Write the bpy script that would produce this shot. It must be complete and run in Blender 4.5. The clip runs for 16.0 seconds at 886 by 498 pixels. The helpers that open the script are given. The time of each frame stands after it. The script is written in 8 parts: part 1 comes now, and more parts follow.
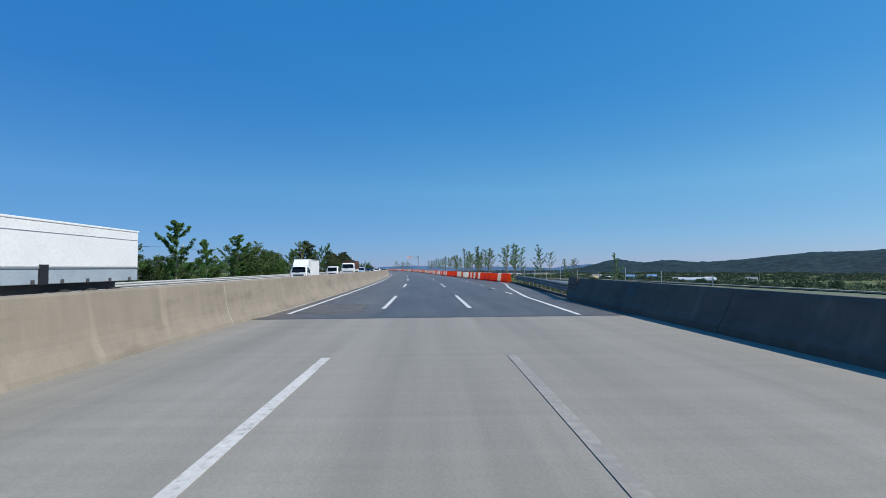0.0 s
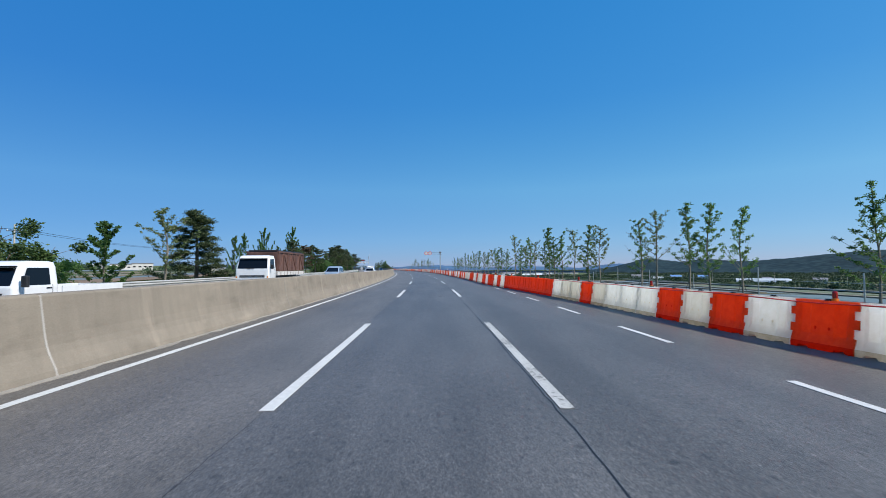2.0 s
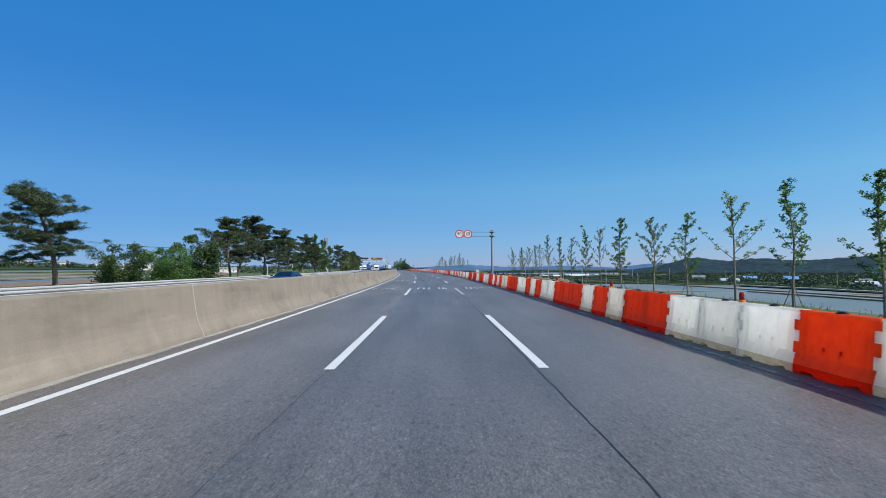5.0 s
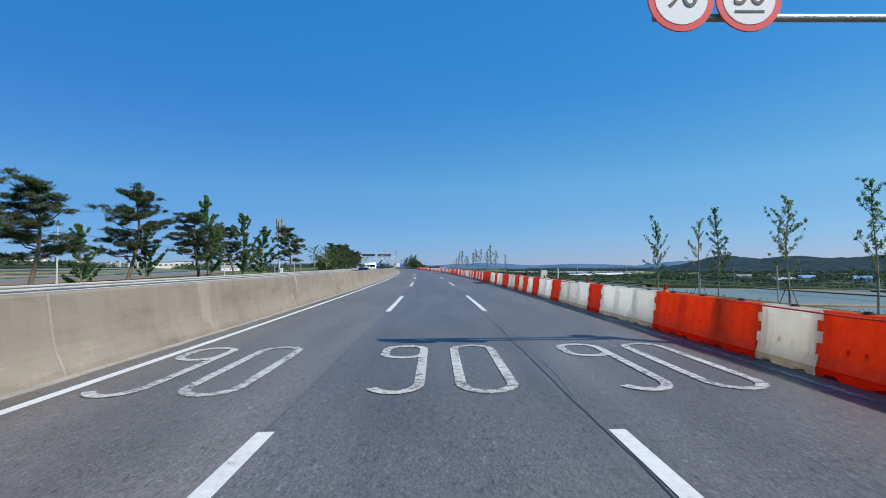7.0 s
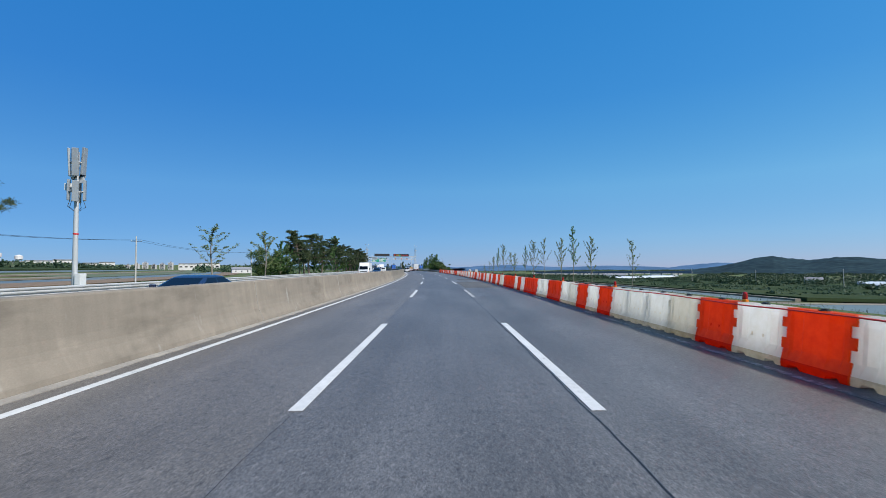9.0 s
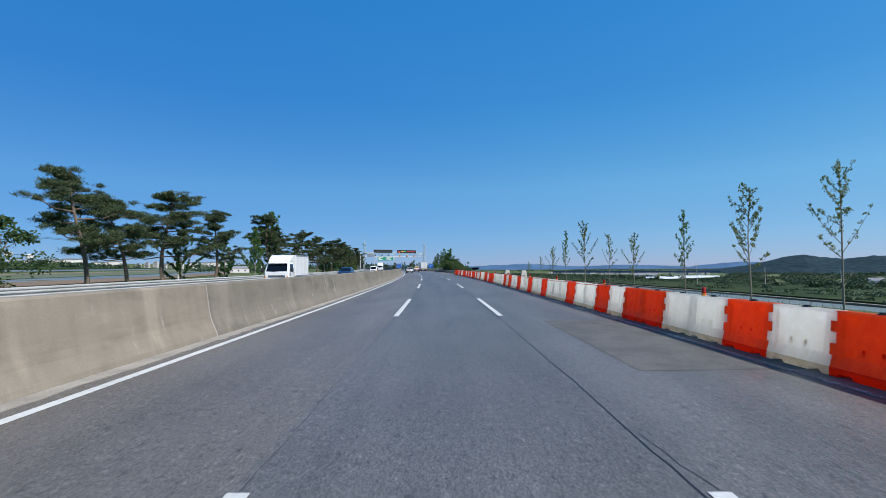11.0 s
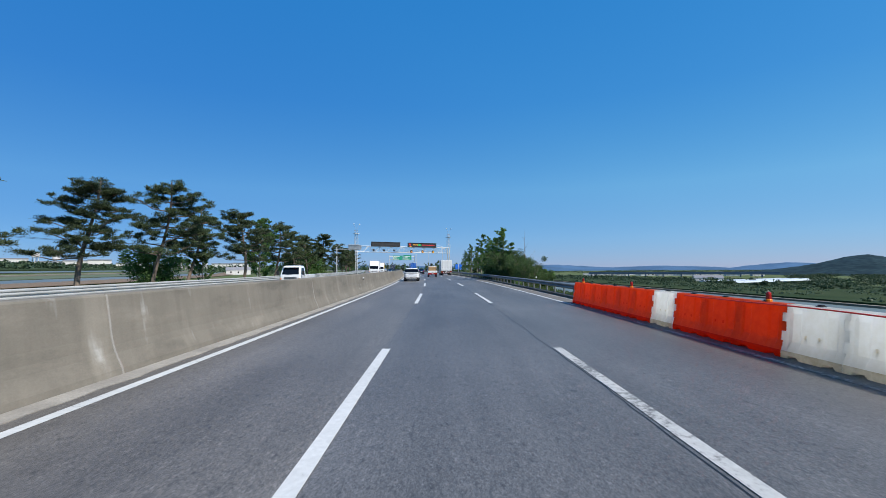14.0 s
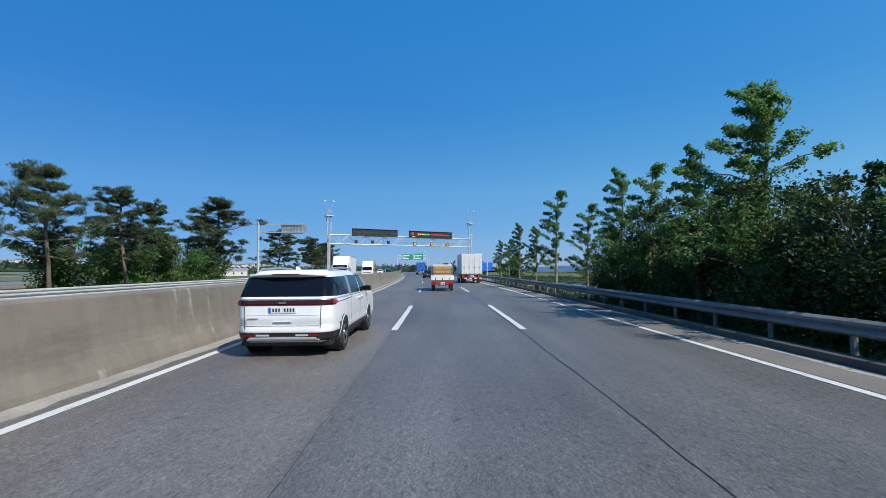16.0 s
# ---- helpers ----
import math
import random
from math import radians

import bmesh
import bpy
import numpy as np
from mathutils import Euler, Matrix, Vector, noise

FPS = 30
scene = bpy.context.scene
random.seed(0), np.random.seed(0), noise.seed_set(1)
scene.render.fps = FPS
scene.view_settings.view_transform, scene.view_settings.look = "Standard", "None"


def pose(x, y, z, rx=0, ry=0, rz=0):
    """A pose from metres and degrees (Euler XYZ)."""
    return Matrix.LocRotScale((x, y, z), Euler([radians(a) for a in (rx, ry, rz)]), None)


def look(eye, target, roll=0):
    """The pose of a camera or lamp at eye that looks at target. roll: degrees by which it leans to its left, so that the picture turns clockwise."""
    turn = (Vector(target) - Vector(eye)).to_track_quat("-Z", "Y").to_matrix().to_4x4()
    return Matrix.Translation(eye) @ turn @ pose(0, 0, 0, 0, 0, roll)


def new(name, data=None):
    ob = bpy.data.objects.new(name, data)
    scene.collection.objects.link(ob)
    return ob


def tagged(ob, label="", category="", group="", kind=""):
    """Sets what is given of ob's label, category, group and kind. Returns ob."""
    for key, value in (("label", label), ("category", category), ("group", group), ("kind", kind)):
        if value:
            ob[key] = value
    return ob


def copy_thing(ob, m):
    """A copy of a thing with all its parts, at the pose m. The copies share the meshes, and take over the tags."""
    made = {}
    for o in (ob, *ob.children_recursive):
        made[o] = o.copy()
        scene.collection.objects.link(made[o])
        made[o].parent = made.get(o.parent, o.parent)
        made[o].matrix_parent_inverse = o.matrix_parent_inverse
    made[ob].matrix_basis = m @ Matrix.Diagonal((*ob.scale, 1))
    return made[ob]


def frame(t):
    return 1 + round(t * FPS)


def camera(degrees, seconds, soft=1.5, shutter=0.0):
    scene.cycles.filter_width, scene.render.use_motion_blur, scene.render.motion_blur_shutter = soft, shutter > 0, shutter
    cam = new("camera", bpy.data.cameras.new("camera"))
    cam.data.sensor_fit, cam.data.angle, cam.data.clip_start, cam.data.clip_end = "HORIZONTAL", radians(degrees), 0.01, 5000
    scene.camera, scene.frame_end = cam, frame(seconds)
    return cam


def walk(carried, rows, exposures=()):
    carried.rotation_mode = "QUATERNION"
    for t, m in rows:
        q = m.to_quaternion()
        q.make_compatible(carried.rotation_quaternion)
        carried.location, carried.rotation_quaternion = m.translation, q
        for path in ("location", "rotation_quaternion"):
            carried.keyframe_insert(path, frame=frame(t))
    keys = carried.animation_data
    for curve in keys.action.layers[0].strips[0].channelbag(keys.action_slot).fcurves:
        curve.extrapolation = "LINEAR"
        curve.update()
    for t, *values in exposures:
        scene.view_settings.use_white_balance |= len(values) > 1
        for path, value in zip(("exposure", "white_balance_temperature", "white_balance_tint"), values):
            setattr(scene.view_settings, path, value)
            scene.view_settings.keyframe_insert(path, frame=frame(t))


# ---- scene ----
# The carriageway is laid out by s (metres along the road) and u (metres to the right of the lane's middle line).
BEND_S = [-50 + 95 * i for i in range(10)]
BEND_K = [0.785, 0.785, 0.764, 0.719, 0.728, 0.815, 0.791, 0.791, 0.791, 0.791]  # left-hand curvature, 1/1000 m
STEP = 2.0
GRID_S = np.arange(-400.0, 2401.0, STEP)
_k = np.interp(GRID_S, BEND_S, BEND_K) / 1000 * np.where((GRID_S > 900) | (GRID_S < -150), 0.0, 1.0)
GRID_A = np.concatenate([[0.0], np.cumsum((_k[1:] + _k[:-1]) / 2 * STEP)])
_zero = int(np.argmin(np.abs(GRID_S)))
GRID_A -= GRID_A[_zero]
GRID_X = np.concatenate([[0.0], np.cumsum(-(np.sin(GRID_A[1:]) + np.sin(GRID_A[:-1])) / 2 * STEP)])
GRID_Y = np.concatenate([[0.0], np.cumsum((np.cos(GRID_A[1:]) + np.cos(GRID_A[:-1])) / 2 * STEP)])
GRID_X -= GRID_X[_zero]
GRID_Y -= GRID_Y[_zero]


def heading(s):
    return float(np.interp(s, GRID_S, GRID_A))


def at(s, u, z=0.0):
    """The place at s along the road, u across it, z up."""
    a = heading(s)
    return Vector((float(np.interp(s, GRID_S, GRID_X)) + u * math.cos(a), float(np.interp(s, GRID_S, GRID_Y)) + u * math.sin(a), z))


def stand(s, u, z=0.0, turn=0.0):
    """A pose on the road: local y runs along it, local x to the right."""
    return Matrix.Translation(at(s, u, z)) @ Matrix.Rotation(heading(s) + radians(turn), 4, "Z")


# ---- camera ----
cam = camera(88.72, 16.0, soft=0.8, shutter=0.03)
EYE, LEAN = 1.653, -0.00803
# seconds, s, u, yaw and pitch against the road in hundredths of a radian
DRIVE = [
    (0.0, 9.18, 0.379, -2.347, 4.079),
    (0.5, 22.47, 0.448, -2.418, 3.998),
    (1.0, 35.75, 0.508, -2.220, 3.228),
    (1.5, 48.96, 0.530, -1.684, 3.703),
    (2.0, 62.35, 0.509, -1.191, 4.020),
    (2.5, 75.53, 0.490, -0.915, 4.184),
    (3.0, 88.66, 0.482, -0.706, 4.593),
    (3.5, 101.67, 0.415, -0.027, 4.448),
    (4.0, 114.64, 0.381, -0.588, 4.458),
    (4.5, 127.51, 0.344, -0.723, 4.317),
    (5.0, 140.23, 0.305, -0.833, 4.025),
    (5.5, 152.87, 0.268, -0.923, 3.701),
    (6.0, 165.55, 0.242, -1.001, 3.465),
    (6.5, 178.37, 0.232, -1.073, 3.438),
    (7.0, 191.25, 0.238, -1.139, 3.619),
    (7.5, 204.19, 0.272, -1.054, 3.545),
    (8.0, 217.11, 0.334, -0.678, 3.636),
    (8.5, 229.82, 0.322, -0.002, 3.636),
    (9.0, 242.39, 0.268, 0.625, 4.066),
    (9.5, 255.00, 0.206, 0.651, 4.138),
    (10.0, 267.54, 0.138, 0.488, 4.094),
    (10.5, 280.02, 0.074, 0.226, 3.996),
    (11.0, 292.46, 0.025, -0.044, 3.906),
    (11.5, 304.86, 0.001, -0.232, 3.888),
    (12.0, 317.26, 0.003, -0.338, 3.940),
    (12.5, 329.63, -0.061, 0.070, 4.081),
    (13.0, 341.95, -0.101, 0.520, 4.313),
    (13.5, 354.25, -0.205, 0.411, 4.270),
    (14.0, 366.48, -0.312, 0.284, 4.171),
    (14.5, 378.62, -0.365, 0.205, 4.225),
    (15.0, 390.74, -0.361, 0.337, 4.276),
    (15.5, 402.89, -0.313, 0.155, 4.553),
    (16.0, 415.31, -0.205, 0.006, 4.372),
]


def eye_pose(s, u, yaw, pitch):
    turn = Matrix.Rotation(heading(s) + yaw / 100, 4, "Z") @ Matrix.Rotation(pitch / 100, 4, "X") @ Matrix.Rotation(math.pi / 2, 4, "X") @ Matrix.Rotation(LEAN, 4, "Z")
    return Matrix.Translation(at(s, u, EYE)) @ turn


walk(cam, [(t, eye_pose(s, u, yaw, pitch)) for t, s, u, yaw, pitch in DRIVE], exposures=((0.0, 0.25), (0.5, 0.26), (1.2, 0.33), (3.0, 0.36), (16.0, 0.36)))

# ---- sky, sun, exposure ----
SUN_TO = Vector((5.0, -2.2, 5.9)).normalized()
world = bpy.data.worlds.new("sky")
scene.world = world
world.use_nodes = True
_sky = world.node_tree.nodes.new("ShaderNodeTexSky")
_sky.sky_type, _sky.sun_disc = "NISHITA", False
_sky.sun_elevation = math.asin(SUN_TO.z)
_sky.sun_rotation = math.atan2(SUN_TO.x, SUN_TO.y)
_sky.altitude, _sky.air_density, _sky.dust_density, _sky.ozone_density = 300, 0.7, 0.0, 10.0
_links, _nodes = world.node_tree.links, world.node_tree.nodes
_scale = _nodes.new("ShaderNodeHueSaturation")
_scale.inputs["Value"].default_value = 0.153
_clear = _nodes.new("ShaderNodeGamma")                # a clear day: the blue deepens quickly above the horizon
_clear.inputs["Gamma"].default_value = 1.2
_warm, _blue = _nodes.new("ShaderNodeMix"), _nodes.new("ShaderNodeMix")
for _n, _kind, _c in ((_warm, "MULTIPLY", (4.7, 3.2, 1.75, 1)), (_blue, "ADD", (0.06, 1.22, 3.62, 1))):
    _n.data_type, _n.blend_type = "RGBA", _kind
    _n.inputs["Factor"].default_value = 1.0
    _n.inputs[7].default_value = _c
_links.new(_sky.outputs[0], _scale.inputs["Color"])
_links.new(_scale.outputs[0], _clear.inputs["Color"])
_links.new(_clear.outputs[0], _warm.inputs[6])
_links.new(_warm.outputs[2], _blue.inputs[6])
# haze: greyer and dimmer low over the land, and brighter on the sun's side
_dir, _z, _dot = _nodes.new("ShaderNodeTexCoord"), _nodes.new("ShaderNodeSeparateXYZ"), _nodes.new("ShaderNodeVectorMath")
_dot.operation, _dot.inputs[1].default_value = "DOT_PRODUCT", SUN_TO
_links.new(_dir.outputs["Generated"], _z.inputs[0])
_links.new(_dir.outputs["Generated"], _dot.inputs[0])


def sky_ramp(fac, stops):
    r = _nodes.new("ShaderNodeValToRGB")
    while len(r.color_ramp.elements) < len(stops):
        r.color_ramp.elements.new(0.5)
    for e, (x, c) in zip(r.color_ramp.elements, stops):
        e.position, e.color = x, (*c, 1)
    _links.new(fac, r.inputs["Fac"])
    return r.outputs["Color"]


def sky_times(a, b):
    n = _nodes.new("ShaderNodeMix")
    n.data_type, n.blend_type, n.inputs["Factor"].default_value = "RGBA", "MULTIPLY", 1.0
    _links.new(a, n.inputs[6])
    _links.new(b, n.inputs[7])
    return n.outputs[2]


_half = _nodes.new("ShaderNodeMath")
_half.operation, _half.inputs[1].default_value, _half.inputs[2].default_value = "MULTIPLY_ADD", 0.5, 0.5
_links.new(_dot.outputs["Value"], _half.inputs[0])
_low = sky_ramp(_z.outputs[2], [(0.0, (0.77, 0.78, 0.86)), (0.06, (1.12, 1.04, 0.98)), (0.165, (1.52, 1.28, 1.06)), (0.34, (0.94, 1.04, 1.04)), (0.55, (0.74, 0.94, 1.0))])
_side = sky_ramp(_half.outputs[0], [(0.2, (0.56, 0.69, 0.84)), (0.466, (1.04, 0.985, 0.95)), (0.64, (1.18, 1.07, 0.99)), (1.0, (1.5, 1.25, 1.08))])
_links.new(sky_times(sky_times(_blue.outputs[2], _low), _side), _nodes["Background"].inputs[0])
_nodes["Background"].inputs[1].default_value = 0.117
sun = new("sun", bpy.data.lights.new("sun", "SUN"))
sun.data.energy, sun.data.angle, sun.data.color = 5.0, radians(0.53), (1.0, 0.95, 0.87)
sun.matrix_world = look((0, 0, 60), Vector((0, 0, 60)) - SUN_TO)


# ---- materials ----
def material(name, colour, rough=0.6, metal=0.0, spec=0.5):
    m = bpy.data.materials.new(name)
    m.use_nodes = True
    b = m.node_tree.nodes["Principled BSDF"]
    b.inputs["Base Color"].default_value = (*colour, 1)
    b.inputs["Roughness"].default_value = rough
    b.inputs["Metallic"].default_value = metal
    b.inputs["Specular IOR Level"].default_value = spec
    return m


def node(m, kind, **inputs):
    n = m.node_tree.nodes.new(kind)
    for k, v in inputs.items():
        n.inputs[k.replace("_", " ")].default_value = v
    return n


def link(m, a, b):
    m.node_tree.links.new(a, b)


def shader(m):
    return m.node_tree.nodes["Principled BSDF"]


def coords(m, kind="Object", scale=(1, 1, 1)):
    tc, mp = node(m, "ShaderNodeTexCoord"), node(m, "ShaderNodeMapping")
    mp.inputs["Scale"].default_value = scale
    link(m, tc.outputs[kind], mp.inputs["Vector"])
    return mp.outputs["Vector"]


def noise_of(m, vec, scale, detail=4.0, rough=0.55):
    n = node(m, "ShaderNodeTexNoise", Scale=scale, Detail=detail, Roughness=rough)
    link(m, vec, n.inputs["Vector"])
    return n.outputs["Fac"]


def ramp(m, fac, stops):
    r = node(m, "ShaderNodeValToRGB")
    el = r.color_ramp.elements
    while len(el) < len(stops):
        el.new(0.5)
    for e, (p, c) in zip(el, stops):
        e.position, e.color = p, (*c, 1) if len(c) == 3 else c
    link(m, fac, r.inputs["Fac"])
    return r.outputs["Color"]


def mix(m, fac, a, b, how="MIX"):
    n = m.node_tree.nodes.new("ShaderNodeMix")
    n.data_type, n.blend_type = "RGBA", how
    for i, v in ((0, fac), (6, a), (7, b)):
        if isinstance(v, bpy.types.NodeSocket):
            link(m, v, n.inputs[i])
        else:
            n.inputs[i].default_value = v if not isinstance(v, tuple) else (*v, 1)
    return n.outputs[2]


def bump(m, height, strength=0.3, distance=0.01):
    n = node(m, "ShaderNodeBump", Strength=strength, Distance=distance)
    link(m, height, n.inputs["Height"])
    link(m, n.outputs["Normal"], shader(m).inputs["Normal"])


def paint(m, colour):
    link(m, colour, shader(m).inputs["Base Color"])


def grey(v):
    return (v, v, v)


def two_scale(name, a, b, big=0.3, fine=25.0, rough=0.7, metal=0.0, relief=0.3, depth=0.004, spread=(0.35, 0.65), fine_mix=0.25, spec=0.5):
    """A surface that varies between two colours over metres and again as grain."""
    m = material(name, a, rough, metal, spec)
    v = coords(m)
    base = ramp(m, noise_of(m, v, big, 6.0, 0.6), [(spread[0], a), (spread[1], b)])
    grain = noise_of(m, v, fine, 5.0, 0.65)
    shade = ramp(m, grain, [(0.3, grey(0.55)), (0.7, grey(1.25))])
    paint(m, mix(m, fine_mix, base, mix(m, 1.0, base, shade, "MULTIPLY")))
    if relief:
        bump(m, grain, relief, depth)
    return m


def asphalt_material():
    """Three lanes of different age, wheel tracks, seams at the lane edges; x across and y along come from the UV map in metres."""
    m = material("asphalt", grey(0.1), 0.52, spec=0.5)
    uv = coords(m, "UV")
    sep = node(m, "ShaderNodeSeparateXYZ")
    link(m, uv, sep.inputs[0])
    across = node(m, "ShaderNodeMapRange")
    across.inputs["From Min"].default_value, across.inputs["From Max"].default_value = -6.0, 10.0
    edge_noise = noise_of(m, coords(m, "UV", (3.0, 1.2, 1)), 2.0, 4.0, 0.6)
    wob = node(m, "ShaderNodeMath")
    wob.operation = "MULTIPLY_ADD"
    wob.inputs[1].default_value = 0.10
    link(m, edge_noise, wob.inputs[0])
    link(m, sep.outputs[0], wob.inputs[2])
    link(m, wob.outputs[0], across.inputs["Value"])
    f = lambda u: (u + 6.0) / 16.0
    lanes = ramp(m, across.outputs[0], [
        (f(-5.4), (0.118, 0.108, 0.098)), (f(-1.52), (0.119, 0.111, 0.102)), (f(-1.44), (0.097, 0.095, 0.094)), (f(0.2), (0.092, 0.091, 0.091)),
        (f(1.90), (0.100, 0.098, 0.096)), (f(1.98), (0.101, 0.099, 0.096)), (f(4.9), (0.098, 0.096, 0.093)), (f(5.6), (0.104, 0.099, 0.092))])
    # worn and stained stretches, long in the direction of travel
    streak = noise_of(m, coords(m, "UV", (0.9, 0.05, 1)), 1.0, 6.0, 0.62)
    patchy = noise_of(m, coords(m, "UV", (0.5, 0.18, 1)), 1.0, 7.0, 0.6)
    base = mix(m, 1.0, lanes, ramp(m, streak, [(0.3, grey(0.78)), (0.72, grey(1.18))]), "MULTIPLY")
    base = mix(m, 1.0, base, ramp(m, patchy, [(0.3, grey(0.8)), (0.7, grey(1.2))]), "MULTIPLY")
    along = node(m, "ShaderNodeMapRange")
    along.inputs["From Min"].default_value, along.inputs["From Max"].default_value = 20.0, 140.0
    link(m, sep.outputs[1], along.inputs["Value"])
    base = mix(m, 1.0, base, ramp(m, along.outputs[0], [(0.0, grey(0.80)), (0.3, grey(0.84)), (0.8, grey(1.0))]), "MULTIPLY")
    # stones in the binder
    vor = node(m, "ShaderNodeTexVoronoi", Scale=80.0)
    link(m, coords(m), vor.inputs["Vector"])
    stones = ramp(m, vor.outputs["Color"], [(0.2, grey(0.42)), (0.85, grey(1.7))])
    grains = noise_of(m, coords(m), 38.0, 6.0, 0.72)
    base = mix(m, 0.55, base, mix(m, 1.0, base, stones, "MULTIPLY"))
    base = mix(m, 0.75, base, mix(m, 1.0, base, ramp(m, grains, [(0.33, grey(0.5)), (0.68, grey(1.45))]), "MULTIPLY"))
    clots = noise_of(m, coords(m, "UV", (1.0, 0.45, 1)), 15.0, 3.0, 0.6)
    base = mix(m, 1.0, base, ramp(m, clots, [(0.28, grey(0.48)), (0.42, grey(0.95)), (0.58, grey(1.0)), (0.72, grey(1.40))]), "MULTIPLY")
    pits = node(m, "ShaderNodeTexVoronoi", Scale=26.0)
    link(m, coords(m), pits.inputs["Vector"])
    sparse = noise_of(m, coords(m), 1.3, 3.0, 0.6)
    hollow = mix(m, sparse, ramp(m, pits.outputs["Distance"], [(0.10, grey(0.40)), (0.24, grey(1.0))]), grey(1.0))
    base = mix(m, 1.0, base, hollow, "MULTIPLY")
    drips = node(m, "ShaderNodeTexVoronoi", Scale=1.1)
    link(m, coords(m), drips.inputs["Vector"])
    base = mix(m, 1.0, base, ramp(m, drips.outputs["Distance"], [(0.03, grey(0.55)), (0.075, grey(1.0))]), "MULTIPLY")
    paint(m, base)
    bump(m, grains, 0.4, 0.008)
    return m


def deck_material():
    """Tined concrete of the bridge deck, greyed by traffic."""
    m = material("deck_concrete", grey(0.3), 0.75, spec=0.3)
    tracks = noise_of(m, coords(m, "UV", (0.75, 0.03, 1)), 1.0, 5.0, 0.6)
    base = ramp(m, tracks, [(0.3, (0.170, 0.163, 0.144)), (0.7, (0.249, 0.237, 0.209))])
    bars = noise_of(m, coords(m, "UV", (0.12, 3.5, 1)), 1.0, 4.0, 0.6)
    base = mix(m, 0.2, base, mix(m, 1.0, base, ramp(m, bars, [(0.35, grey(0.75)), (0.65, grey(1.2))]), "MULTIPLY"))
    fine = noise_of(m, coords(m), 30.0, 5.0, 0.7)
    base = mix(m, 0.4, base, mix(m, 1.0, base, ramp(m, fine, [(0.3, grey(0.6)), (0.7, grey(1.3))]), "MULTIPLY"))
    paint(m, base)
    bump(m, fine, 0.3, 0.006)
    return m


def barrier_material(name, a, b):
    """Cast concrete with rain streaks that run down the face."""
    m = material(name, a, 0.8, spec=0.3)
    v = coords(m)
    base = ramp(m, noise_of(m, v, 0.35, 7.0, 0.62), [(0.3, a), (0.7, b)])
    runs = noise_of(m, coords(m, "Object", (2.2, 2.2, 0.16)), 1.6, 5.0, 0.6)
    base = mix(m, 0.22, base, mix(m, 1.0, base, ramp(m, runs, [(0.36, grey(0.62)), (0.62, grey(1.14))]), "MULTIPLY"))
    smears = noise_of(m, coords(m, "Object", (0.5, 0.5, 1.6)), 0.9, 6.0, 0.62)
    base = mix(m, 1.0, base, ramp(m, smears, [(0.30, grey(0.72)), (0.46, grey(0.98)), (0.60, grey(1.02)), (0.70, grey(1.22))]), "MULTIPLY")
    lime = noise_of(m, coords(m, "Object", (0.9, 0.9, 0.10)), 1.1, 4.0, 0.55)
    base = mix(m, ramp(m, lime, [(0.60, grey(0.0)), (0.70, grey(0.40))]), base, tuple(1.5 * c for c in a))
    fine = noise_of(m, v, 40.0, 4.0, 0.7)
    base = mix(m, 0.35, base, mix(m, 1.0, base, ramp(m, fine, [(0.3, grey(0.7)), (0.7, grey(1.2))]), "MULTIPLY"))
    paint(m, base)
    bump(m, fine, 0.2, 0.004)
    return m


def lime_streaks(m):
    """Sparse white runs of lime down a wall, with uneven edges."""
    v = coords(m, scale=(1, 1, 0.09))
    runs = ramp(m, noise_of(m, v, 2.4, 4.0, 0.55), [(0.63, grey(0.0)), (0.73, grey(0.8))])
    patchy = ramp(m, noise_of(m, coords(m), 2.6, 6.0, 0.7), [(0.38, grey(0.0)), (0.60, grey(0.8))])
    base = shader(m).inputs["Base Color"].links[0].from_socket
    paint(m, mix(m, mix(m, 1.0, runs, patchy, "MULTIPLY"), base, (0.42, 0.41, 0.38)))
    return m


def plastic_material(name, colour, dark, through_light):
    """Rotation-moulded plastic that lets some light through, dusty towards its foot."""
    m = material(name, colour, 0.42, spec=0.4)
    info = node(m, "ShaderNodeObjectInfo")
    tone = ramp(m, info.outputs["Random"], [(0.0, (0.89, 0.865, 0.81)), (0.12, (0.90, 0.89, 0.865)), (0.3, grey(0.92)), (1.0, grey(1.03))])
    v = coords(m)
    dust = noise_of(m, v, 5.0, 6.0, 0.65)
    base = mix(m, 1.0, mix(m, 0.75, colour, ramp(m, dust, [(0.35, dark), (0.62, colour)])), tone, "MULTIPLY")
    paint(m, base)
    tr = node(m, "ShaderNodeBsdfTranslucent")
    link(m, base, tr.inputs["Color"])
    ms = node(m, "ShaderNodeMixShader", Fac=through_light)
    out = m.node_tree.nodes["Material Output"]
    link(m, shader(m).outputs[0], ms.inputs[1])
    link(m, tr.outputs[0], ms.inputs[2])
    link(m, ms.outputs[0], out.inputs["Surface"])
    return m


def leaf_material(name, a, b, through_light=0.35):
    m = material(name, a, 0.55, spec=0.3)
    info, geo = node(m, "ShaderNodeObjectInfo"), node(m, "ShaderNodeNewGeometry")
    base = ramp(m, geo.outputs["Random Per Island"], [(0.0, a), (1.0, b)])
    base = mix(m, 1.0, base, ramp(m, info.outputs["Random"], [(0.0, grey(0.8)), (1.0, grey(1.2))]), "MULTIPLY")
    paint(m, base)
    tr = node(m, "ShaderNodeBsdfTranslucent")
    link(m, base, tr.inputs["Color"])
    ms = node(m, "ShaderNodeMixShader", Fac=through_light)
    link(m, shader(m).outputs[0], ms.inputs[1])
    link(m, tr.outputs[0], ms.inputs[2])
    link(m, ms.outputs[0], m.node_tree.nodes["Material Output"].inputs["Surface"])
    return m


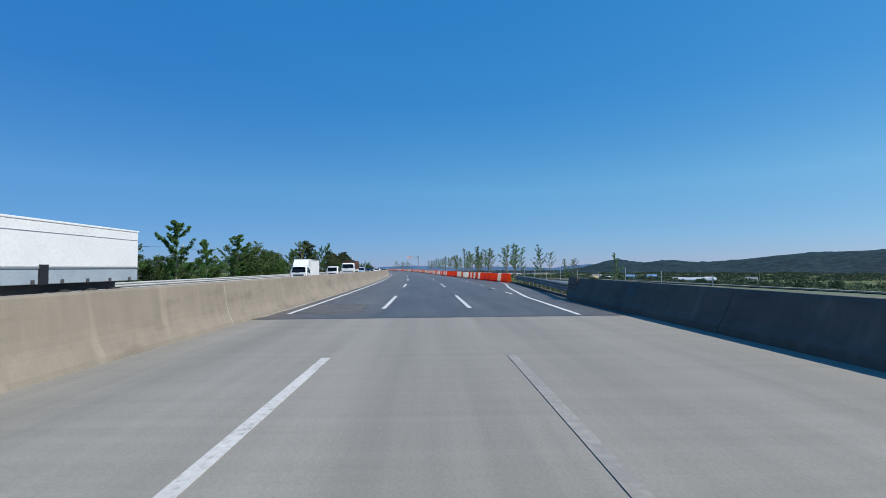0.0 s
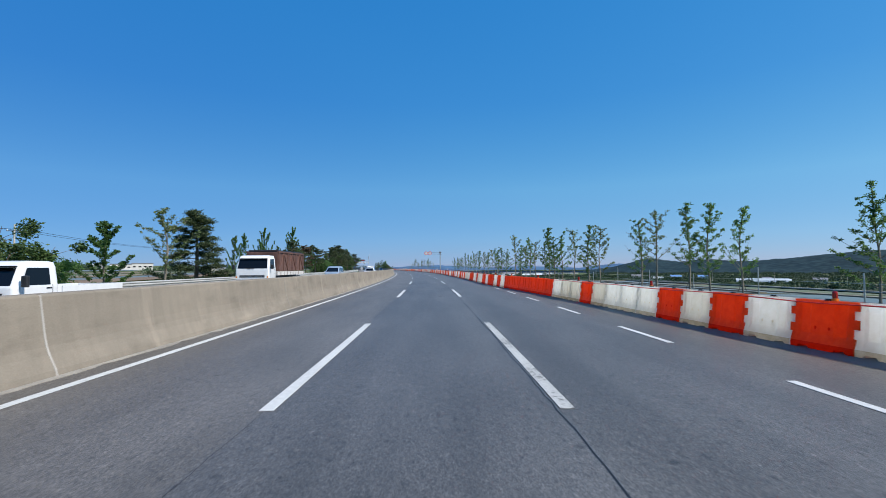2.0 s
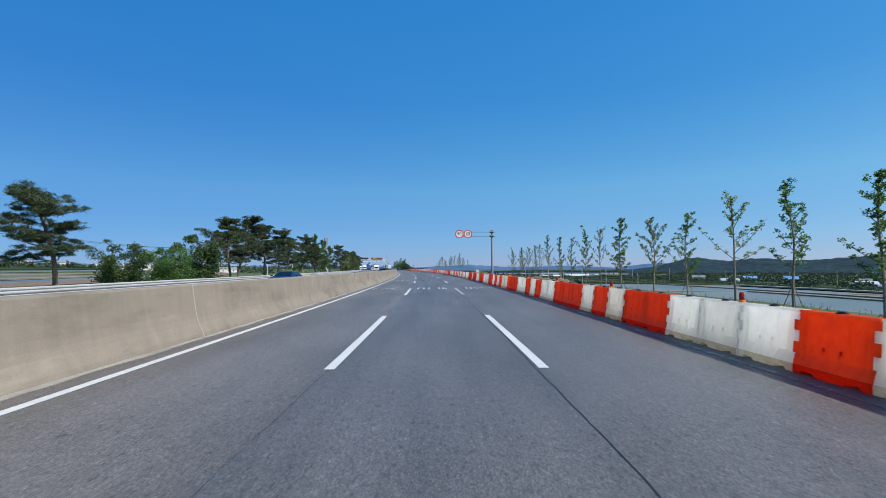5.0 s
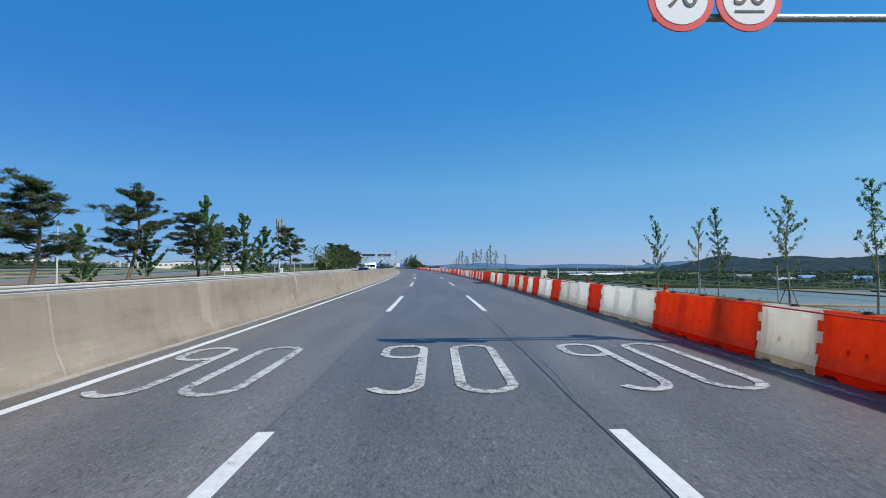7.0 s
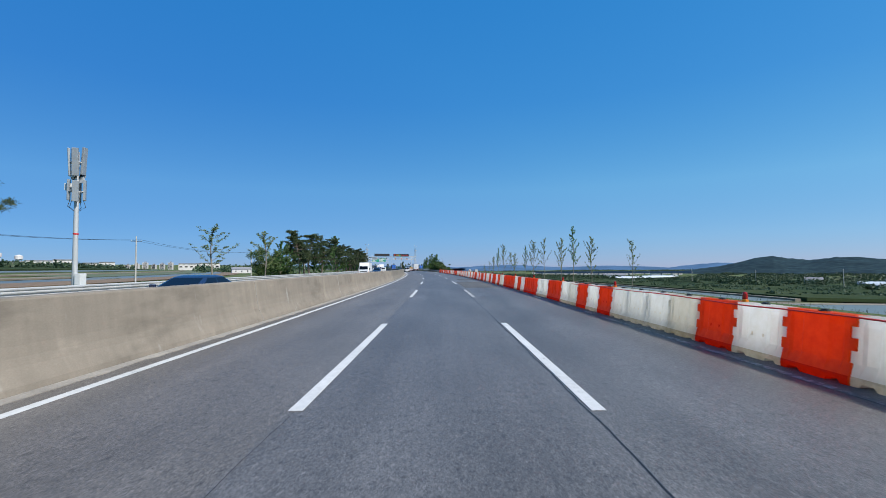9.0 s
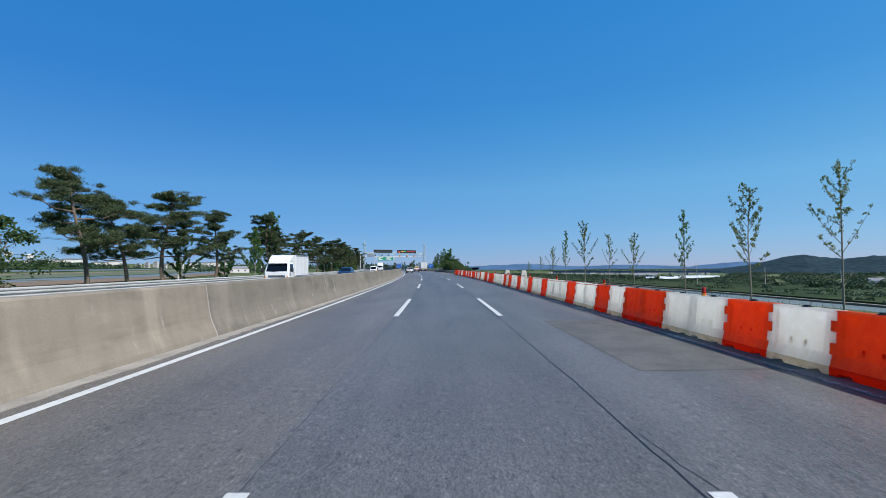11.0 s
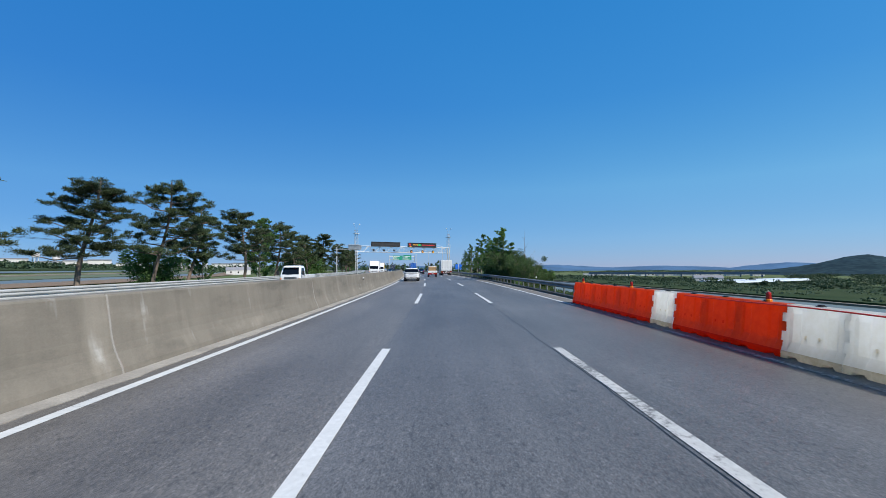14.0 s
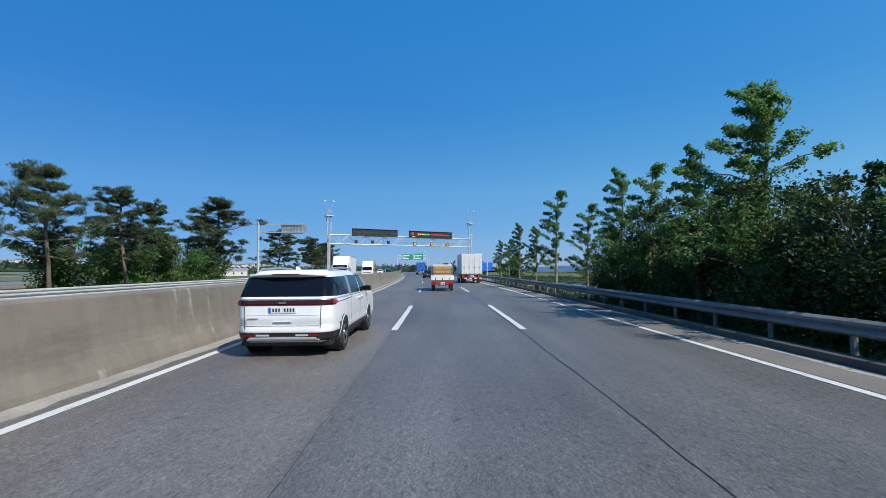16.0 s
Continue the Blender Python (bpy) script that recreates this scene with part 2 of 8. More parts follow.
def worn_paint(name, colour, rough=0.6, wear=0.42, under=(0.12, 0.12, 0.118)):
    """Road paint, scuffed through to the asphalt in places."""
    m = material(name, colour, rough, spec=0.3)
    worn = noise_of(m, coords(m), 9.0, 8.0, 0.75)
    big = noise_of(m, coords(m), 0.6, 3.0, 0.5)
    fac = mix(m, 0.35, worn, big)
    paint(m, ramp(m, fac, [(wear - 0.06, under), (wear + 0.02, tuple(c * 0.8 for c in colour)), (0.62, colour)]))
    return m


def water_material():
    m = material("paddy_water", (0.10, 0.12, 0.10), 0.34, spec=0.21)
    v = coords(m)
    paint(m, ramp(m, noise_of(m, v, 0.02, 5.0, 0.6), [(0.35, (0.095, 0.108, 0.090)), (0.65, (0.145, 0.145, 0.110))]))
    bump(m, noise_of(m, v, 1.2, 4.0, 0.6), 0.12, 0.05)
    return m


def land_material():
    m = material("land", (0.1, 0.11, 0.05), 0.9, spec=0.2)
    v = coords(m)
    base = ramp(m, noise_of(m, v, 0.035, 7.0, 0.6), [(0.32, (0.15, 0.125, 0.085)), (0.45, (0.085, 0.105, 0.035)), (0.62, (0.055, 0.085, 0.025)), (0.72, (0.12, 0.12, 0.05))])
    fine = noise_of(m, v, 3.0, 7.0, 0.7)
    base = mix(m, 0.7, base, mix(m, 1.0, base, ramp(m, fine, [(0.3, grey(0.5)), (0.7, grey(1.45))]), "MULTIPLY"))
    paint(m, base)
    bump(m, fine, 0.8, 0.15)
    return m


def wooded(name, a, b, scale):
    """Far woods: crowns as cells, the shade between them painted in as dark gaps."""
    m = material(name, a, 0.95, spec=0.1)
    v = coords(m)
    vor = node(m, "ShaderNodeTexVoronoi", Scale=scale)
    link(m, v, vor.inputs["Vector"])
    base = ramp(m, vor.outputs["Distance"], [(0.1, b), (0.75, a)])
    base = mix(m, 0.6, base, mix(m, 1.0, base, ramp(m, noise_of(m, v, scale * 0.2, 6.0, 0.6), [(0.3, grey(0.6)), (0.7, grey(1.4))]), "MULTIPLY"))
    paint(m, base)
    return m


def car_paint(name, colour, rough=0.25, metal=0.0):
    m = material(name, colour, rough, metal)
    shader(m).inputs["Coat Weight"].default_value = 0.6
    shader(m).inputs["Coat Roughness"].default_value = 0.05
    v = coords(m)
    paint(m, mix(m, 1.0, colour, ramp(m, noise_of(m, v, 3.0, 5.0, 0.6), [(0.3, grey(0.93)), (0.7, grey(1.03))]), "MULTIPLY"))
    return m


ASPHALT, DECK = asphalt_material(), deck_material()
OLD_ASPHALT = two_scale("old_asphalt", (0.126, 0.122, 0.118), (0.158, 0.150, 0.142), 0.2, 30, 0.8)
OLD_PATCH = two_scale("ragged_asphalt", (0.070, 0.070, 0.067), (0.099, 0.096, 0.091), 1.2, 24, 0.8, fine_mix=0.7, spread=(0.42, 0.58))
WARM_SHOULDER = two_scale("worn_shoulder_asphalt", (0.118, 0.108, 0.096), (0.150, 0.137, 0.120), 0.5, 24, 0.85, fine_mix=0.6)
STAIN_OIL = two_scale("oily_asphalt", (0.040, 0.041, 0.042), (0.072, 0.074, 0.074), 3.0, 26, 0.6, fine_mix=0.7, spread=(0.42, 0.58))
PATCH = two_scale("new_asphalt", (0.026, 0.029, 0.031), (0.038, 0.041, 0.042), 0.6, 28, 0.9, fine_mix=0.6, spec=0.15)
MARK = worn_paint("road_paint", (0.54, 0.545, 0.535), wear=0.38)
MARK_WORN = worn_paint("old_road_paint", (0.446, 0.446, 0.428), wear=0.46)
MARK_NUMERAL = worn_paint("scuffed_numeral_paint", (0.46, 0.46, 0.44), wear=0.485)
MARK_DECK = worn_paint("deck_paint", (0.521, 0.514, 0.490), wear=0.45, under=(0.237, 0.225, 0.201))
MARK_DECK_FADED = worn_paint("faded_deck_paint", (0.315, 0.302, 0.272), wear=0.52, under=(0.213, 0.201, 0.182))
# wear plus the barriers' shadow, both taken into the paint's colour
MARK_WORN_SHADED = worn_paint("worn_shaded_road_paint", (0.411, 0.395, 0.363), wear=0.54)
BEIGE = barrier_material("median_concrete", (0.236, 0.203, 0.160), (0.200, 0.173, 0.138))
LIMED_BEIGE = lime_streaks(barrier_material("limed_median_concrete", (0.236, 0.203, 0.160), (0.200, 0.173, 0.138)))
OLD_BEIGE = lime_streaks(barrier_material("old_median_concrete", (0.190, 0.169, 0.136), (0.145, 0.130, 0.106)))
WALL_GREY = barrier_material("parapet_concrete", (0.105, 0.097, 0.085), (0.075, 0.070, 0.062))
END_GREY = barrier_material("end_block_concrete", (0.125, 0.118, 0.108), (0.095, 0.089, 0.080))
GUTTER = two_scale("gutter_concrete", (0.316, 0.292, 0.253), (0.229, 0.209, 0.182), 1.2, 30, 0.85, fine_mix=0.5)
SEAM = two_scale("joint_filler", (0.190, 0.174, 0.150), (0.356, 0.332, 0.300), 0.25, 12, 0.9)
RED = plastic_material("orange_red_plastic", (0.88, 0.176, 0.022), (0.76, 0.122, 0.016), 0.70)
WHITE_P = plastic_material("white_plastic", (0.84, 0.838, 0.815), (0.755, 0.74, 0.685), 0.82)
FOOT_DIRT = plastic_material("dusty_plastic_foot", (0.629, 0.578, 0.468), (0.425, 0.357, 0.246), 0.80)
STAIN_W = plastic_material("stained_white_plastic", (0.807, 0.748, 0.629), (0.731, 0.646, 0.493), 0.85)
STAIN_R = plastic_material("stained_red_plastic", (0.680, 0.064, 0.007), (0.552, 0.055, 0.010), 0.85)
STEEL = two_scale("galvanised_steel", (0.42, 0.43, 0.44), (0.52, 0.53, 0.53), 1.0, 18, 0.42, 0.75, 0.1)
DULL_RAIL = two_scale("dull_rail_steel", (0.15, 0.155, 0.16), (0.21, 0.215, 0.215), 0.9, 14, 0.62, 0.25, 0.1)
WHITE_RAIL = two_scale("pale_rail_steel", (0.400, 0.400, 0.385), (0.470, 0.470, 0.455), 0.8, 12, 0.5, 0.2, 0.1)
DARK_STEEL = two_scale("dark_steel", (0.06, 0.06, 0.065), (0.09, 0.09, 0.09), 2.0, 20, 0.55, 0.3)
POLE_GREY = two_scale("pole_paint", (0.261, 0.284, 0.300), (0.316, 0.340, 0.348), 0.8, 14, 0.45, 0.4, 0.05)
GANTRY = two_scale("gantry_steel", (0.435, 0.450, 0.458), (0.498, 0.514, 0.514), 0.8, 14, 0.5, 0.3, 0.05)
LAND, WATER = land_material(), water_material()
MUD = two_scale("mud_bank", (0.150, 0.126, 0.095), (0.221, 0.190, 0.142), 0.1, 4, 0.9, relief=0.6, depth=0.1)
SOIL = two_scale("spoil_soil", (0.126, 0.087, 0.055), (0.190, 0.134, 0.087), 0.8, 6, 0.95, relief=0.8, depth=0.08, fine_mix=0.6)
GRASS = leaf_material("grass_blades", (0.032, 0.055, 0.013), (0.085, 0.105, 0.030), 0.3)
LEAF = leaf_material("young_leaf", (0.070, 0.150, 0.038), (0.150, 0.250, 0.078), 0.62)
LEAF_PALE = leaf_material("pale_leaf", (0.12, 0.17, 0.05), (0.20, 0.24, 0.09), 0.40)
LEAF_DARK = leaf_material("dark_leaf", (0.024, 0.054, 0.014), (0.080, 0.125, 0.036), 0.32)
FAR_LEAF = leaf_material("far_leaf", (0.032, 0.060, 0.030), (0.052, 0.082, 0.040), 0.25)
LEAF_THICKET = leaf_material("thicket_leaf", (0.034, 0.076, 0.020), (0.100, 0.155, 0.046), 0.42)
NEEDLE = leaf_material("pine_needle", (0.023, 0.045, 0.021), (0.093, 0.118, 0.050), 0.28)
DRY_NEEDLE = leaf_material("dry_needle", (0.060, 0.048, 0.028), (0.115, 0.075, 0.042), 0.25)
BARK = two_scale("bark", (0.10, 0.075, 0.055), (0.17, 0.13, 0.10), 2.0, 30, 0.9, relief=0.6, depth=0.01, fine_mix=0.6)
GREY_BARK = two_scale("grey_bark", (0.16, 0.14, 0.11), (0.24, 0.21, 0.17), 2.0, 30, 0.9, relief=0.5, depth=0.01, fine_mix=0.5)
# aerial haze is painted in: the woods' green is shifted to blue
HILL_HAZED = wooded("hazed_hill_woods", (0.009, 0.021, 0.028), (0.024, 0.045, 0.050), 0.05)
# haze of the long distance is mixed into this colour as pale blue
FAR_HILL_HAZED = wooded("far_hill_haze", (0.052, 0.105, 0.185), (0.062, 0.118, 0.20), 0.02)
SEEDLING = two_scale("seedling_paddy", (0.112, 0.125, 0.080), (0.085, 0.110, 0.055), 0.05, 1.0, 0.8, spec=0.25)
MARSH = two_scale("marsh_grass", (0.022, 0.039, 0.017), (0.046, 0.060, 0.027), 0.03, 1.5, 0.95, fine_mix=0.6)
shader(MARSH).inputs["Specular IOR Level"].default_value = 0.04
PAINT_WHITE = car_paint("white_car_paint", (0.680, 0.689, 0.697))
PAINT_BLUE = car_paint("blue_paint", (0.02, 0.10, 0.38))
PAINT_NAVY = car_paint("dark_blue_paint", (0.012, 0.02, 0.05))
PAINT_SILVER = car_paint("silver_blue_paint", (0.42, 0.47, 0.52), 0.3, 0.5)
PAINT_RED = car_paint("red_paint", (0.35, 0.03, 0.02))
PAINT_YELLOW = car_paint("yellow_paint", (0.70, 0.45, 0.06))
GLASS = material("tinted_glass", (0.004, 0.005, 0.008), 0.08, spec=0.28)
BLACK = two_scale("black_plastic", (0.012, 0.012, 0.013), (0.02, 0.02, 0.021), 3.0, 30, 0.5)
TYRE = two_scale("tyre_rubber", (0.014, 0.014, 0.014), (0.026, 0.025, 0.024), 4.0, 30, 0.8)
ALLOY = material("machined_alloy", (0.30, 0.31, 0.32), 0.35, 0.9)
CHROME = material("chrome_trim", (0.62, 0.64, 0.66), 0.15, 1.0)
SATIN = material("satin_grey_trim", (0.34, 0.36, 0.38), 0.4, 0.6)
LAMP_RED = material("red_lens", (0.30, 0.008, 0.006), 0.15)
LAMP_DARK = material("dark_red_lens", (0.036, 0.004, 0.005), 0.12)
LAMP_CLEAR = material("clear_lens", (0.7, 0.7, 0.7), 0.15)
LAMP_AMBER = material("amber_lens", (0.75, 0.22, 0.01), 0.3)
SIGN_WHITE = material("sign_white", (0.632, 0.632, 0.624), 0.5)
SIGN_RED = material("sign_red", (0.55, 0.012, 0.014), 0.5)
INK = material("sign_black", (0.012, 0.012, 0.014), 0.5)
SIGN_GREEN = two_scale("sign_green", (0.005, 0.20, 0.13), (0.006, 0.23, 0.15), 0.4, 5, 0.5, relief=0)
SIGN_BLUE = material("sign_blue", (0.01, 0.12, 0.55), 0.5)
PLATE = material("plate_white", (0.616, 0.632, 0.616), 0.4)
PLATE_BLUE = material("plate_blue", (0.02, 0.12, 0.50), 0.4)
TAPE = material("red_tape", (0.60, 0.03, 0.015), 0.5)
CARGO = two_scale("brown_cargo", (0.332, 0.205, 0.095), (0.435, 0.284, 0.142), 3.0, 20, 0.8)
RUST = two_scale("rusty_steel", (0.075, 0.035, 0.028), (0.13, 0.065, 0.05), 1.5, 15, 0.8, 0.1)
BOX_WHITE = two_scale("box_panel", (0.585, 0.593, 0.593), (0.632, 0.640, 0.640), 0.6, 15, 0.4, relief=0.05)
BOX_GREY = two_scale("box_skirt", (0.237, 0.284, 0.332), (0.284, 0.332, 0.371), 0.8, 15, 0.5, relief=0.05)
CONC_BLOCK = two_scale("block_concrete", (0.395, 0.379, 0.348), (0.458, 0.442, 0.411), 1.5, 25, 0.85, fine_mix=0.4)
FAR_WHITE = two_scale("far_white_wall", (0.490, 0.474, 0.458), (0.553, 0.537, 0.521), 0.05, 1, 0.8, relief=0)
FAR_ROOF = two_scale("far_roof", (0.158, 0.174, 0.205), (0.221, 0.205, 0.205), 0.05, 1, 0.8, relief=0)
FAR_STEEL = two_scale("far_bridge_paint", (0.045, 0.085, 0.15), (0.055, 0.10, 0.17), 0.05, 1, 0.7, relief=0)
FAR_BLUE = material("far_blue_roof", (0.12, 0.25, 0.45), 0.6)
FILM = material("greenhouse_film", (0.490, 0.521, 0.553), 0.35)


def glowing(name, colour, strength):
    m = material(name, (0.01, 0.01, 0.01), 0.4)
    shader(m).inputs["Emission Color"].default_value = (*colour, 1)
    shader(m).inputs["Emission Strength"].default_value = strength
    return m


LED_RED, LED_GREEN, LED_AMBER = glowing("red_led", (1, 0.03, 0.03), 0.6), glowing("green_led", (0.05, 1, 0.2), 0.8), glowing("amber_led", (1, 0.5, 0.03), 1.0)


# ---- mesh helpers ----
def finish(bm, name, mat, smooth=False):
    me = bpy.data.meshes.new(name)
    bm.to_mesh(me)
    bm.free()
    for m in mat if isinstance(mat, (list, tuple)) else (mat,):
        me.materials.append(m)
    if smooth:
        me.shade_smooth()
    return me


def part(name, bm, mat, parent=None, label="", smooth=False):
    """One mesh object under a thing or a part."""
    ob = new(name, finish(bm, name, mat, smooth))
    ob.parent = parent
    if label:
        tagged(ob, label)
    return ob


def thing(name, label, category, m=None, group="", kind=""):
    ob = tagged(new(name), label, category, group, kind)
    if m is not None:
        ob.matrix_world = m
    return ob


def add_box(bm, x0, x1, y0, y1, z0, z1, bevel=0.0, mat=0):
    r = bmesh.ops.create_cube(bm, size=1.0, matrix=Matrix.Translation(((x0 + x1) / 2, (y0 + y1) / 2, (z0 + z1) / 2)) @ Matrix.Diagonal((x1 - x0, y1 - y0, z1 - z0, 1)))
    faces = {f for v in r["verts"] for f in v.link_faces}
    for f in faces:
        f.material_index = mat
    if bevel:
        edges = list({e for v in r["verts"] for e in v.link_edges})
        done = bmesh.ops.bevel(bm, geom=edges, offset=bevel, segments=2, affect="EDGES", profile=0.5)
        for f in done["faces"]:
            f.material_index = mat
    return bm


def boxy(*a, **k):
    return add_box(bmesh.new(), *a, **k)


def add_tube(bm, points, radii, sides=8, mat=0, caps=True):
    """A tube through points, with a radius at each."""
    rings = []
    pts = [Vector(p) for p in points]
    for i, p in enumerate(pts):
        d = (pts[min(i + 1, len(pts) - 1)] - pts[max(i - 1, 0)]).normalized()
        a = d.orthogonal().normalized() if abs(d.z) > 0.9 else d.cross(Vector((0, 0, 1))).normalized()
        if abs(d.z) > 0.9:
            a = (Vector((1, 0, 0)) - d * d.x).normalized()
        b = d.cross(a)
        r = radii[i] if isinstance(radii, (list, tuple)) else radii
        rings.append([bm.verts.new(p + (a * math.cos(t) + b * math.sin(t)) * r) for t in (2 * math.pi * k / sides for k in range(sides))])
    for r0, r1 in zip(rings, rings[1:]):
        for k in range(sides):
            bm.faces.new((r0[k], r0[(k + 1) % sides], r1[(k + 1) % sides], r1[k])).material_index = mat
    if caps:
        bm.faces.new(rings[0][::-1]).material_index = mat
        bm.faces.new(rings[-1]).material_index = mat
    return bm


def tube(points, radii, sides=8):
    return add_tube(bmesh.new(), points, radii, sides)


def sweep(profile, s0, s1, step=2.0, closed=True, shift=None):
    """A profile of (u, z) carried along the road from s0 to s1; shift(s) moves it across."""
    bm = bmesh.new()
    n = max(1, round((s1 - s0) / step))
    uv = bm.loops.layers.uv.new("UVMap")
    rows = []
    for i in range(n + 1):
        s = s0 + (s1 - s0) * i / n
        d = shift(s) if shift else 0.0
        rows.append([(bm.verts.new(at(s, u + d, z)), u + d, s) for u, z in profile])
    m = len(profile)
    for a, b in zip(rows, rows[1:]):
        for k in range(m if closed else m - 1):
            q = (a[k], b[k], b[(k + 1) % m], a[(k + 1) % m])
            f = bm.faces.new([p[0] for p in q])
            for lp, p in zip(f.loops, q):
                lp[uv].uv = (p[1], p[2])
    if closed:
        bm.faces.new([p[0] for p in rows[0]])
        bm.faces.new([p[0] for p in rows[-1]][::-1])
    bmesh.ops.recalc_face_normals(bm, faces=bm.faces)
    return bm


def strip(u0, u1, s0, s1, z, step=2.0, thick=0.0):
    """A flat band on the road between two lines across it (numbers, or functions of s)."""
    bm = bmesh.new()
    uv = bm.loops.layers.uv.new("UVMap")
    n = max(1, round((s1 - s0) / step))
    f0 = u0 if callable(u0) else lambda s: u0
    f1 = u1 if callable(u1) else lambda s: u1
    rows = []
    for i in range(n + 1):
        s = s0 + (s1 - s0) * i / n
        rows.append([(bm.verts.new(at(s, u, z(u) if callable(z) else z)), u, s) for u in (f0(s), f1(s))])
    for a, b in zip(rows, rows[1:]):
        q = (a[0], a[1], b[1], b[0])
        f = bm.faces.new([p[0] for p in q])
        for lp, p in zip(f.loops, q):
            lp[uv].uv = (p[1], p[2])
    if thick:
        low = bmesh.ops.extrude_face_region(bm, geom=bm.faces[:])
        bmesh.ops.translate(bm, verts=[v for v in low["geom"] if isinstance(v, bmesh.types.BMVert)], vec=(0, 0, -thick))
        bmesh.ops.recalc_face_normals(bm, faces=bm.faces)
    return bm


def ease(x, xs, ys):
    return float(np.interp(x, xs, ys))


# ---- large structure ----
LAND_Z = -6.0


def road_edge(s):
    return ease(s, [25, 36, 46, 57, 66, 76, 90, 103], [7.9, 7.9, 8.4, 9.6, 9.6, 8.6, 7.6, 6.55])


def edge_line(s):
    return ease(s, [20, 34, 42, 46, 51, 54, 60, 66], [5.36, 5.75, 6.6, 7.1, 7.95, 8.35, 8.9, 9.05])


def land_rise(u):
    """The far plain lies tilted against the road's own grade: it climbs away on the far side and falls on the near one."""
    return 0.042 * min(max(0.0, -u - 60.0), 840.0) - 0.035 * min(max(0.0, u - 76.0), 570.0)


def land_height(u, s):
    """The height of the ground u across from the road: verges level with it, banks down to the fields."""
    if u > 0:
        e = road_edge(s)
        z = ease(u, [e, e + 0.8, 19, 24, 40, 60], [-0.10, -0.22, -0.5, -1.2, LAND_Z + 0.3, LAND_Z])
        steep = ease(u, [e, e + 0.8, 10, 13, 24, 60], [-0.10, -0.22, -0.5, -1.4, LAND_Z + 0.3, LAND_Z])
        k = ease(s, [384, 400], [0, 1])
        z = z * (1 - k) + steep * k
        if s < 25:
            z = ease(u, [-4, 6.5, 8, 40], [LAND_Z, LAND_Z, LAND_Z, LAND_Z])
    else:
        z = ease(-u, [18.6, 19.4, 24, 28, 42, 60], [-0.10, -0.2, -0.45, -1.3, LAND_Z + 0.3, LAND_Z])
        if s < 25:
            z = LAND_Z
    if abs(u) < 18 and s >= 25 and (u < 0 or u < road_edge(s)):
        z = -0.35
    return z + land_rise(u)


def build_ground():
    us = [-900, -500, -300, -180, -110, -60, -50, -42, -35, -28, -24, -21, -19.4, -18.6, -12, -5, 0, 5, 6.6, 7.4, 8.5, 9.6, 10.5, 12, 14, 16, 19, 21, 24, 29, 34, 40, 50, 60, 76, 112, 150, 200, 300, 500, 646, 912]
    ss = [-390, -200, -100, -40, 0, 20, 24.9, 25.1] + list(range(30, 640, 5)) + list(range(640, 1300, 40)) + [1400, 1600, 1800, 2100, 2390]
    bm = bmesh.new()
    rows = []
    for s in ss:
        row = []
        for u in us:
            bumpy = 0.0 if abs(u) < 8 else (noise.noise(Vector((s * 0.13, u * 0.21, 3.0))) * 0.12 if abs(u) < 30 else noise.noise(Vector((s * 0.01, u * 0.012, 7.0))) * 0.2)
            p = at(s, u if u > -900 else -900, land_height(u, s) + bumpy)
            row.append(bm.verts.new(p))
        # far land on both sides, carried out level
        left, right = row[0].co, row[-1].co
        row = [bm.verts.new((left.x - 3500, left.y - 300, left.z))] + row + [bm.verts.new((right.x + 3500, right.y - 300, right.z))]
        rows.append(row)
    first, last = rows[0], rows[-1]
    rows.insert(0, [bm.verts.new((v.co.x, v.co.y - 1500, v.co.z)) for v in first])
    rows.append([bm.verts.new((v.co.x * 1.2, v.co.y + 2600, v.co.z)) for v in last])
    for a, b in zip(rows, rows[1:]):
        for k in range(len(a) - 1):
            bm.faces.new((a[k], a[k + 1], b[k + 1], b[k]))
    bmesh.ops.recalc_face_normals(bm, faces=bm.faces)
    ob = part("ground", bm, LAND, smooth=True)
    tagged(ob, "rough grass and bare soil beside the motorway", "ground", kind="structure")


build_ground()

# carriageways
road = part("road", strip(-5.75, road_edge, 24.5, 1300, 0.0, 2.0, 0.3), ASPHALT)
tagged(road, "grey asphalt carriageway with three lanes of different age", "road", kind="structure")
opposite = part("road_opposite", strip(-18.7, -6.15, 24.5, 1300, 0.0, 4.0, 0.3), OLD_ASPHALT)
tagged(opposite, "pale asphalt carriageway of the oncoming traffic", "road", kind="structure")
deck = part("bridge_deck", strip(-19.0, 8.1, -140, 24.46, 0.0, 2.0, 0.9), DECK)
tagged(deck, "worn grey concrete bridge deck with tined surface", "bridge deck", kind="structure")
part("expansion_joint", strip(-5.5, 7.3, 24.2, 24.5, 0.004, 1.0), DARK_STEEL, deck, "dark steel expansion joint across the lanes")
_rag = lambda s, k: 0.30 * noise.noise(Vector((s * 1.3, k, 0))) + 0.22 * noise.noise(Vector((s * 4.1, k, 5)))
part("patch", strip(lambda s: ease(s, [25.4, 26.2, 29.6, 30.8], [-3.2, -4.7, -4.6, -3.4]) + _rag(s, 1), lambda s: ease(s, [25.4, 26.2, 29.6, 30.8], [-3.1, -2.2, -2.3, -3.3]) + _rag(s, 2), 25.4, 30.8, 0.004, 0.12), OLD_PATCH, road, "darker ragged patch of broken asphalt")
part("shoulder", strip(lambda s: ease(s, [60, 82, 86, 91, 104], [8.2, 6.42, 6.36, 5.95, 5.75]), lambda s: road_edge(s) - 0.02, 60, 103, 0.004, 1.0), OLD_ASPHALT, road, "paler worn strip of the shoulder")
